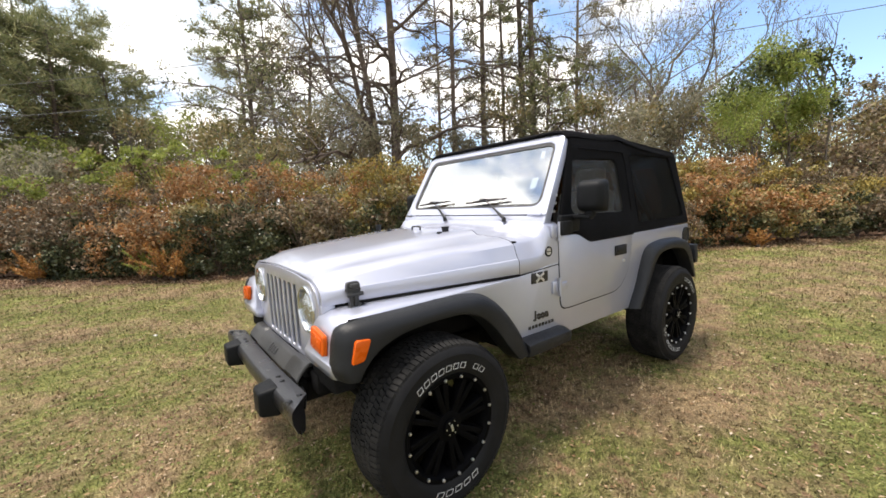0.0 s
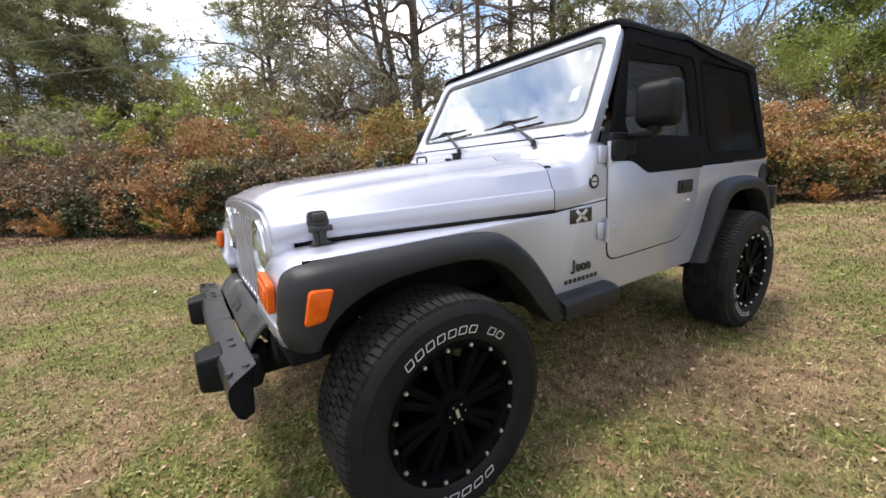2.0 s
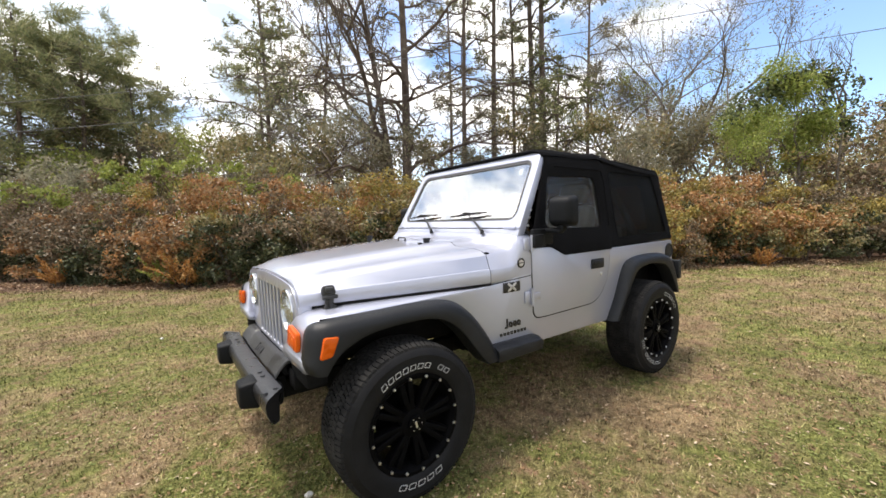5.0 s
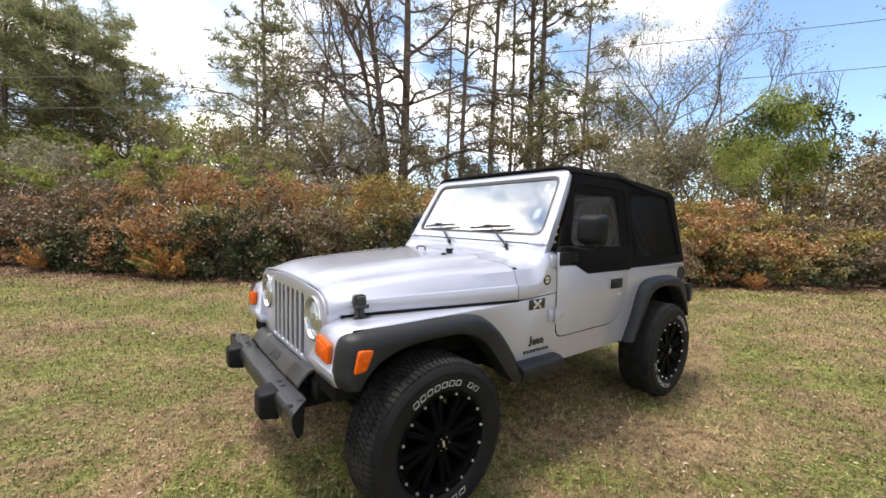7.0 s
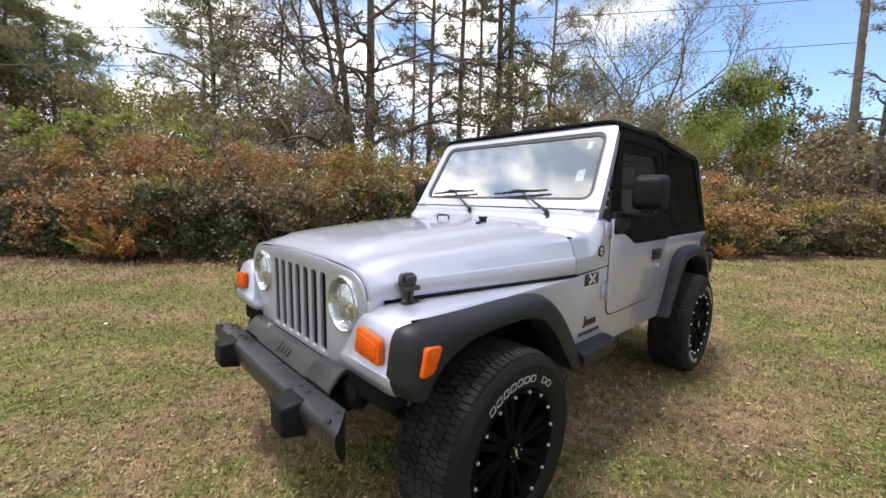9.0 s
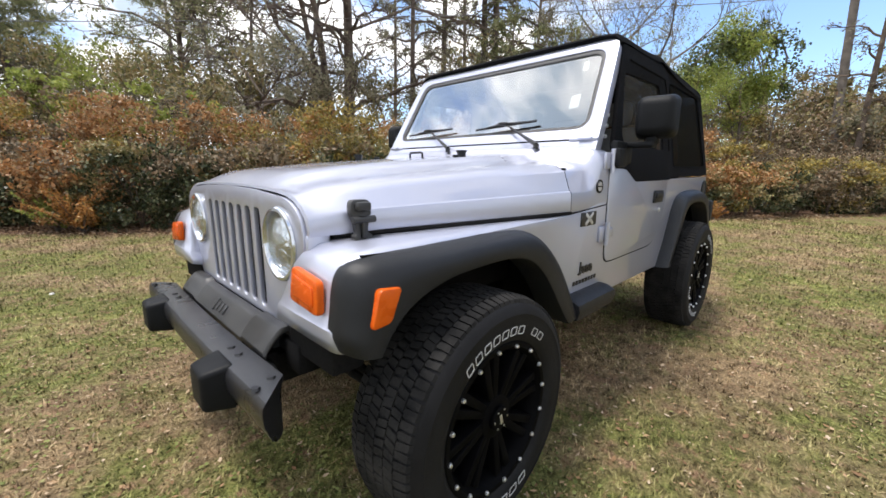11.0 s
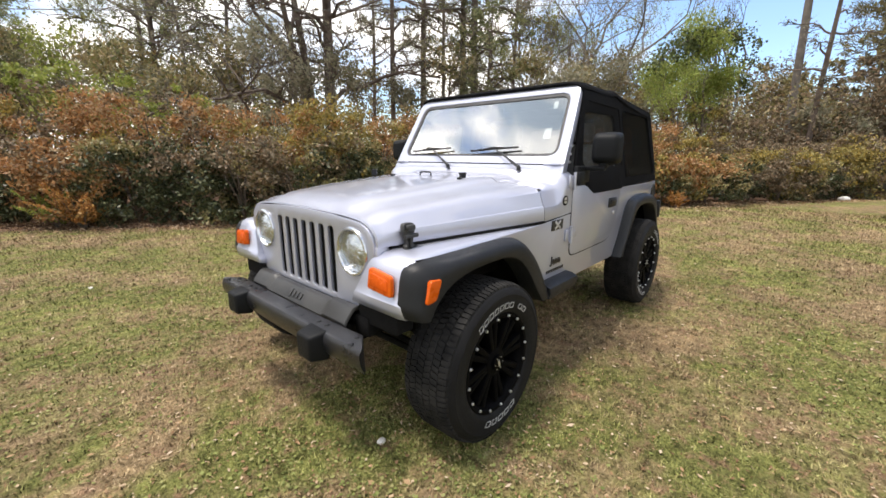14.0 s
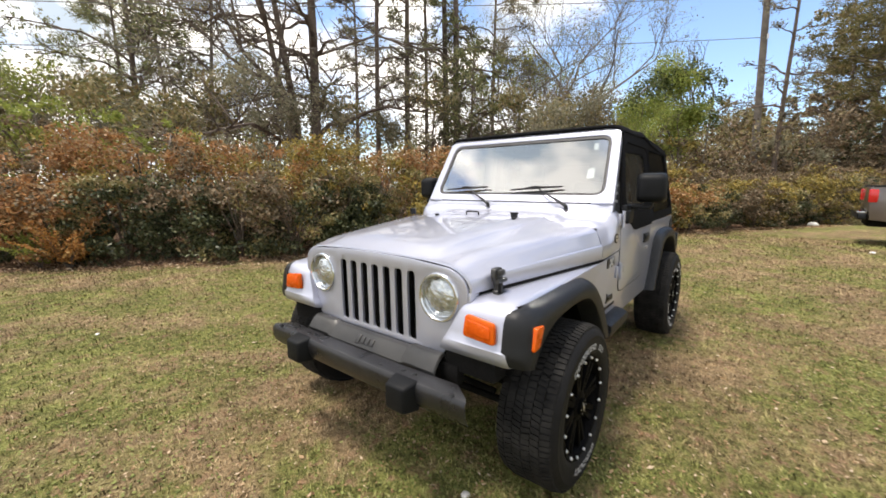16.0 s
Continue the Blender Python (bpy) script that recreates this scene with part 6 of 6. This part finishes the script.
limb_tree(px(821, 19.0), 19.0, 20, 0.13, 3, (0, 0), 0.22, 30, 3.0, 0.16, LEAF_HAZE, 3300, 0.15, 0.0, fine=1.1, label=TALL, name="tall_tree")
limb_tree(px(874, 20.0), 20.0, 21, 0.16, 4, (0, 0), 0.25, 30, 2.8, 0.16, NEEDLE, 3300, 0.15, 0.0, fine=1.1, label=TALL, name="tall_tree")
limb_tree(px(903, 21.0), 21.0, 19, 0.11, 5, (0.02, 0.01), 0.25, 26, 2.6, 0.16, LEAF_HAZE, 2640, 0.15, 0.0, fine=1.1, label=TALL, name="tall_tree")
limb_tree(px(935, 20.0), 20.0, 21, 0.18, 6, (0, 0), 0.25, 32, 3.0, 0.16, NEEDLE, 4840, 0.15, 0.0, fine=1.1, label=TALL, name="tall_tree")
limb_tree(px(966, 19.0), 19.0, 20, 0.19, 7, (0.015, -0.02), 0.22, 32, 3.2, 0.16, NEEDLE, 7040, 0.15, 0.2, fine=1.1, label=TALL, name="tall_tree")
limb_tree(px(1040, 25), 25, 19, 0.14, 8, (0, 0), 0.2, 32, 3.6, 0.16, LEAF_HAZE, 6600, 0.15, 0.0, fine=1.1, label=TALL, name="tall_tree")
limb_tree(px(790, 27), 27, 18, 0.14, 12, (0, 0), 0.2, 32, 3.6, 0.16, LEAF_HAZE, 6600, 0.15, 0.0, fine=1.1, label=TALL, name="tall_tree")
limb_tree(px(985, 17.0), 17.0, 6.8, 0.11, 511, (0, 0), 0.08, 36, 3.0, 0.12, NEEDLE, 5200, 0.16, 0.0, None, "low bushy pine between bare trunks", "bushy_pine")
limb_tree(px(915, 18.0), 18.0, 5.2, 0.09, 512, (0, 0), 0.08, 30, 2.6, 0.12, LEAF_HAZE, 3600, 0.16, 0.0, None, "low bushy tree between bare trunks", "bushy_tree")
# dense pines to one side
for k, (x, v, t) in enumerate(((75, 22, 12.5), (0, 19, 11.5), (165, 25, 13.0), (-130, 20, 13), (-300, 21, 14), (445, 27, 12.5), (250, 27, 9.5), (-480, 21, 14), (120, 20, 10.5), (215, 23, 9.5))):
    dense = x < 230
    pine(px(x, v), v, t, 0.17, 20 + k, (0, 0), 0.14, 70 if dense else 44, 3.2 if dense else 2.4, 12 if dense else 10, 9, 0.25, "broad pine with dense green needles", 0.40)
# dark pines behind the truck
for k, (u, v, t) in enumerate(((24.6, 14.0, 13), (27.0, 13.2, 14), (29.0, 17, 15), (30, 15, 15), (31, 11, 14))):
    pine(u, v, t, 0.2, 40 + k, (0, 0), 0.2, 56, 3.3, 13, 9, 0.2, "broad pine with dense dark needles", nlen=0.42, crown_mat=NEEDLE_OLIVE)
# leafless trees
PALEBARK = material("pale_grey_bark", (0.10, 0.083, 0.068), (0.22, 0.19, 0.16), 0.9, 0, 4, 30, 0.5)
bare_tree(px(1168, 21), 21, 17, 0.17, 60, (-0.10, 0.08), 8, 0.95, LEAF_GOLD, 1200, 0.10, "pale leafless tree with spreading limbs", "bare_tree", PALEBARK, 0.06, 0.20)
bare_tree(px(1138, 21.5), 21.5, 16, 0.14, 58, (0.06, -0.05), 8, 0.95, LEAF_LIME, 2200, 0.10, "pale leafless tree with spreading limbs", "bare_tree", PALEBARK, 0.05, 0.20)
bare_tree(px(1110, 22), 22, 16, 0.13, 59, (0.10, -0.06), 8, 0.95, LEAF_GOLD, 1500, 0.10, "pale leafless tree with spreading limbs", "bare_tree", PALEBARK, 0.06, 0.21)
bare_tree(px(1120, 26), 26, 12, 0.13, 61, (-0.05, 0), 7, 0.62, None, 0, 0.1, lift=0.12, cut=0.24)
bare_tree(px(1250, 27), 27, 13, 0.14, 62, (0.05, 0), 7, 0.62, LEAF_LIME, 2500, 0.12, lift=0.12, cut=0.24)
bare_tree(px(1060, 24), 24, 12, 0.12, 63, (0.0, 0), 7, 0.62, LEAF_LIME, 3500, 0.12, lift=0.12, cut=0.24)
limb_tree(17.6, 13.9, 12, 0.13, 64, (0.03, 0.0), 0.3, 16, 2.4, 0.1, LEAF_HAZE, 900, 0.12)
bare_tree(18.5, 19, 11, 0.14, 65, (0.0, 0.0), 7, 0.6, lift=0.12, cut=0.24)
bare_tree(px(360, 24), 24, 9, 0.10, 66, (0, 0), 7, 0.62, lift=0.12, cut=0.24)
bare_tree(px(300, 27), 27, 10, 0.10, 67, (0, 0), 7, 0.62, lift=0.12, cut=0.24)
bare_tree(px(560, 22), 22, 9, 0.10, 68, (0, 0), 7, 0.65, lift=0.12, cut=0.24)
bare_tree(px(640, 20), 20, 8, 0.10, 69, (0, 0), 7, 0.65, lift=0.10, cut=0.24)
# thicket between hedge and trees
tr = random.Random(77)
for k in range(64):
    x = -250 + k * 34 + tr.uniform(-20, 20)
    v = tr.uniform(14.0, 20.0)
    u = px(x, v)
    if 11 < u < 15.5 and v < 17:
        v += 4
    if 690 < x < 1020 and k % 2:
        continue
    leafy = (LEAF_OLIVE, LEAF_LIME if x < 350 else LEAF_DULL if x > 1150 else LEAF_HAZE, LEAF_HAZE, None, LEAF_OLIVE)[k % 5]
    bare_tree(u, v, tr.uniform(4.2, 7.0) * v / 16, 0.055, 200 + k, (tr.uniform(-0.25, 0.25), tr.uniform(-0.1, 0.1)), 5, 0.8, leafy, 1500, 0.145, "tangled thicket shrub with thin grey branches", "thicket_shrub", TWIG, 0.10, 0.26)
# the broad green tree with a dark climber
bare_tree(px(1425, 13), 13, 6.7, 0.09, 90, (0.02, 0), 6, 0.7, LEAF_FRESH, 11500, 0.095, "bright green broadleaf tree above the hedge", "green_tree", TWIG, 0.22, 0.23)
bare_tree(px(1345, 13.4), 13.4, 5.4, 0.07, 91, (-0.05, 0), 6, 0.72, LEAF_FRESH, 6000, 0.085, "bright green broadleaf tree above the hedge", "green_tree", TWIG, 0.10, 0.25)
vine = tagged(new("climbing_vine"), "dark green climber draped over a tree in an arch", "vine")
vr = np.random.default_rng(8)
arch = smooth_line([(9.3, 13.4, 4.2), (9.9, 13.2, 5.0), (11.0, 13.0, 5.45), (12.0, 12.9, 5.5), (12.6, 12.9, 4.9), (12.55, 12.9, 3.8)], 40)
centre = np.array(arch)[(39.99 * vr.random(44) ** 0.88).astype(int)] + vr.normal(0, 1, (44, 3)) * np.array([0.14, 0.2, 0.12])
size_c = vr.uniform(0.14, 0.34, 44)
pick = vr.integers(0, 44, 3200)
c = centre[pick] + vr.normal(0, 0.55, (3200, 3)) * size_c[pick][:, None]
c[:, 2] -= np.where(vr.random(3200) < 0.35, vr.exponential(0.16, 3200), 0)
link("leaves", array_mesh("vine", leaf_quads(vr, land_array(c), 0.10, 0.7), 4, LEAF_VINE), LEAF_VINE, vine, "", 0)
part("stem", pipe([land(*p) for p in [(12.5, 12.95, 0.0), (12.5, 12.95, 2.5)] + arch[::-4]], 0.03, 5), TWIG, vine)

# broadleaf trees closing the lawn's far side
for k, (u, v, t, lf) in enumerate(((19.5, 16.5, 4.8, LEAF_OLIVE), (22.0, 14.8, 5.4, LEAF_DULL), (24.5, 15.5, 10, LEAF_OLIVE), (27.0, 14.0, 9, LEAF_OLIVE), (30, 13, 11, LEAF_DULL), (33, 9, 13, LEAF_DARK), (31.5, 11.5, 14, LEAF_DARK), (36, 5, 14, LEAF_DARK), (38, 0, 14, LEAF_DARK), (35, 8, 13, LEAF_DARK))):
    limb_tree(u, v, t, 0.14, 520 + k, (0, 0), 0.1, 40, 3.4, 0.15, lf, 6500, 0.19 if u < 30 else 0.34, 0.0, None, "broad olive-brown tree beside the lawn", "broadleaf_tree", 0.7)
# distant wood seen through the gaps
wr = np.random.default_rng(31)
for tone, count in ((LEAF_OLIVE, 26000), (LEAF_LIME, 7000), (NEEDLE, 16000)):
    n_c = count // 90
    cu, cv = wr.uniform(-44, 46, n_c), wr.uniform(25, 38, n_c)
    top = (np.where(np.abs(cu / cv - 0.08) < 0.22, 4.3, 5.4) + 1.3 * np.sin(cu * 0.31 + 1.0) + 0.9 * np.sin(cu * 0.83)) * cv / 30
    cz = top * wr.random(n_c) ** 0.7
    pk = wr.integers(0, n_c, count)
    c = np.stack([cu[pk], cv[pk], cz[pk]], 1) + wr.normal(0, 1, (count, 3)) * np.array([0.9, 0.9, 0.55])
    c = c[c[:, 2] > 0.05]
    tagged(link("distant_wood", array_mesh("distant_wood", leaf_quads(wr, land_array(c * 1.32), 0.34, 0.6), 4, tone), tone, None, "", 0), "hazy olive-brown wood far beyond the hedge", "wood", kind="stuff")

for tone, count in ((LEAF_DULL, 11000), (LEAF_OLIVE, 6000), (LEAF_DARK, 5000)):
    n_c = count // 60
    cu, cv = wr.uniform(20 if tone is LEAF_DARK else 13, 34, n_c), wr.uniform(13.6, 18, n_c)
    cz = (3.9 + 0.7 * np.sin(cu * 0.9)) * wr.random(n_c) ** 0.6
    pk = wr.integers(0, n_c, count)
    c = np.stack([cu[pk], cv[pk], cz[pk]], 1) + wr.normal(0, 1, (count, 3)) * np.array([0.55, 0.55, 0.40])
    c = c[c[:, 2] > 0.05]
    tagged(link("undergrowth", array_mesh("undergrowth", leaf_quads(wr, land_array(c), 0.15, 0.55), 4, tone), tone, None, "", 0), "tangled olive-brown undergrowth behind the hedge", "undergrowth", kind="stuff")

# ---- pole and wires ----
POLEWOOD = material("weathered_pole_wood", (0.10, 0.085, 0.075), (0.20, 0.175, 0.155), 0.9, 0, 4, 40, 0.4)
CABLE = material("dark_cable", (0.10, 0.10, 0.10), (0.16, 0.16, 0.16), 0.5)
PU, PV = 18.4, 15.5
pole = tagged(new("utility_pole"), "weathered wooden utility pole behind the hedge", "utility pole")
part("post", rod(land(PU, PV, -0.1), land(PU - 0.55, PV, 12.5), 0.165, 14, 0.125), POLEWOOD, pole)
for z in (9.8, 8.05):
    part("insulator", rod(land(PU - 0.044 * z, PV - 0.17, z), land(PU - 0.044 * z, PV - 0.17, z + 0.2), 0.05, 10), STEEL, pole)
for z0, z1, sag in ((9.9, 6.9, 1.45), (8.1, 5.7, 1.2)):
    line = [land(PU - 0.4 + (-43 - PU) * t, PV - 0.17 + 1.9 * t, z0 + (z1 - z0) * t - sag * 4 * t * (1 - t)) for t in [k / 24 for k in range(25)]]
    tagged(part("power_line", pipe(line, 0.014, 5), CABLE, None), "thin dark power line strung between poles", "cable")
line = [land(PU - 0.4 + 24 * t, PV - 0.17 - 6 * t, 9.9 + 0.3 * t - 0.8 * t * (1 - t)) for t in [k / 12 for k in range(13)]]
tagged(part("power_line", pipe(line, 0.014, 5), CABLE, None), "thin dark power line strung between poles", "cable")

# ---- brown pickup truck beside the hedge ----
TRUCKPAINT = material("brown_metallic_paint", (0.12, 0.098, 0.088), (0.155, 0.13, 0.118), 0.32, 0.4, 3, 600, coat=0.8)
truck = tagged(new("pickup_truck"), "brown metallic pickup truck parked on the grass", "truck")
truck.matrix_basis = pose(-12.0, 4.52, float(height(np.float64(-12.0), np.float64(4.5))) - 0.01, 0, 0, 86.0)


def arc(cx, cz, r, a0, a1, n=10):
    return [(cx + r * math.cos(radians(a0 + (a1 - a0) * k / n)), cz + r * math.sin(radians(a0 + (a1 - a0) * k / n))) for k in range(n + 1)]


side_line = [(-1.00, 0.62), (-1.04, 0.95), (-1.01, 1.36), (0.80, 1.38), (3.1, 1.36), (4.45, 1.22), (4.62, 1.05), (4.66, 0.62), (4.45, 0.50)] + arc(3.64, 0.42, 0.47, 5, 175) + [(3.05, 0.48), (0.55, 0.48)] + arc(0, 0.42, 0.47, 5, 175) + [(-0.52, 0.58)]
for s in (1, -1):
    bm = plate(side_line, (), 0.06, 0.012, side_plane(0.99))
    if s < 0:
        bm = flipped(bm)
    part("body_side", bm, TRUCKPAINT, truck)
    part("tail_light", box((-0.985, s * 0.955, 1.16), (0.16, 0.10, 0.30), 0.03), REDLENS, truck, "red tail light")
    part("bed_rail", box((-0.11, s * 0.955, 1.375), (1.80, 0.10, 0.03), 0.008), PLASTIC, truck)
part("tailgate", box((-1.00, 0, 1.08), (0.08, 1.76, 0.54), 0.02), TRUCKPAINT, truck)
part("bed_floor", box((-0.09, 0, 0.78), (1.82, 1.84, 0.06)), DARK, truck)
part("bed_front", box((0.80, 0, 1.1), (0.06, 1.84, 0.55)), TRUCKPAINT, truck)
part("rear_bumper", merge(box((-1.11, 0, 0.70), (0.16, 1.86, 0.16), 0.04, 3)), PLASTIC, truck, "dark rear bumper")
part("bumper_top", box((-1.12, 0, 0.79), (0.17, 1.80, 0.03), 0.01), CHROME, truck)
rows = [[(x, -0.90, 1.36), (x2, -0.74, 1.86), (x2, 0.74, 1.86), (x, 0.90, 1.36)] for x, x2 in ((0.86, 1.0), (3.2, 2.35))]
cab = loft(rows)
cab.faces.new([v for v in cab.verts if v.co.x < 1.01])
cab.faces.new([v for v in cab.verts if v.co.x > 2.3])
part("cab", soften(finish(cab), 0.05, 3), TRUCKPAINT, truck)
for s in (1, -1):
    g = loft([[(1.1, s * 0.89, 1.40), (1.18, s * 0.755, 1.80)], [(1.95, s * 0.89, 1.40), (1.95, s * 0.755, 1.80)], [(2.85, s * 0.89, 1.40), (2.32, s * 0.755, 1.80)]])
    part("side_glass", g, TINTED, truck)
part("hood", box((3.85, 0, 1.17), (1.5, 1.84, 0.16), 0.05, 3), TRUCKPAINT, truck)
part("nose", box((4.58, 0, 0.85), (0.16, 1.86, 0.6), 0.05, 3), CHROME, truck)
part("chassis", box((1.7, 0, 0.55), (5.4, 1.2, 0.2), 0.03), DARK, truck)
t_tyre = share(lathe([(0.23, 0.10), (0.27, 0.125), (0.33, 0.135), (0.38, 0.12), (0.40, 0.09), (0.40, -0.09), (0.38, -0.12), (0.33, -0.135), (0.23, -0.10)], 40), "truck_tyre")
spokes = [lathe([(0.235, 0.10), (0.245, 0.118), (0.235, 0.122), (0.215, 0.11), (0.205, 0.02)], 40), lathe([(0.001, 0.10), (0.045, 0.10), (0.055, 0.085), (0.055, 0.02)], 20)]
for k in range(6):
    for d in (-1, 1):
        spokes.append(moved(box((0.135, 0.085, d * 0.028), (0.18, 0.03, 0.030), 0.006), pose(0, 0, 0, 0, 60 * k, 0)))
t_rim = share(merge(*spokes), "truck_rim")
t_back = share(lathe([(0.001, 0.02), (0.21, 0.02), (0.21, 0.0), (0.001, 0.0)], 30), "truck_disc")
for x in (0, 3.64):
    for s in (1, -1):
        w = link("wheel", t_tyre, RUBBER, truck, "black road tyre on a bright rim", 40)
        w.matrix_basis = Matrix.Translation((x, s * 0.86, 0.40)) @ pose(0, 0, 0, 0, 0, 0 if s > 0 else 180)
        link("rim", t_rim, CHROME, w, "bright spoked alloy rim", 30)
        link("disc", t_back, DARK, w, "", 30)

# ---- white enclosed trailer at the lawn's other end ----
WHITEPAINT = material("white_trailer_paint", (0.70, 0.71, 0.72), (0.80, 0.80, 0.80), 0.4, 0, 2, 60, coat=0.3)
trailer = tagged(new("cargo_trailer"), "white enclosed cargo trailer standing by the hedge", "trailer")
trailer.matrix_basis = Matrix.Translation((4.747, -11.111, float(height(np.float64(4.9), np.float64(-11.3))))) @ pose(0, 0, 0, 0, 0, 15)
part("body", box((2.1, -0.95, 1.26), (4.2, 1.9, 2.28), 0.04, 3), WHITEPAINT, trailer)
part("corner_trim", merge(box((0.05, 0.004, 1.26), (0.04, 0.014, 2.18), 0.004), box((2.1, 0.004, 2.35), (4.0, 0.014, 0.05), 0.004), box((2.1, 0.004, 0.17), (4.0, 0.014, 0.06), 0.004)), STEEL, trailer)
part("side_vent", moved(lathe([(0.001, 0.012), (0.05, 0.012), (0.058, 0.008), (0.06, 0.0)], 24), Matrix.Translation((0.26, 0.0, 2.20)) @ Matrix.Diagonal((1.9, 1, 0.9, 1))), PLASTIC, trailer, "dark oval side vent")
for x in (2.0, 2.8):
    part("wheel", moved(lathe([(0.001, 0.06), (0.15, 0.06), (0.17, 0.09), (0.28, 0.09), (0.31, 0.05), (0.31, -0.05), (0.28, -0.09), (0.001, -0.09)], 28), Matrix.Translation((x, 0.06, 0.31))), RUBBER, trailer)
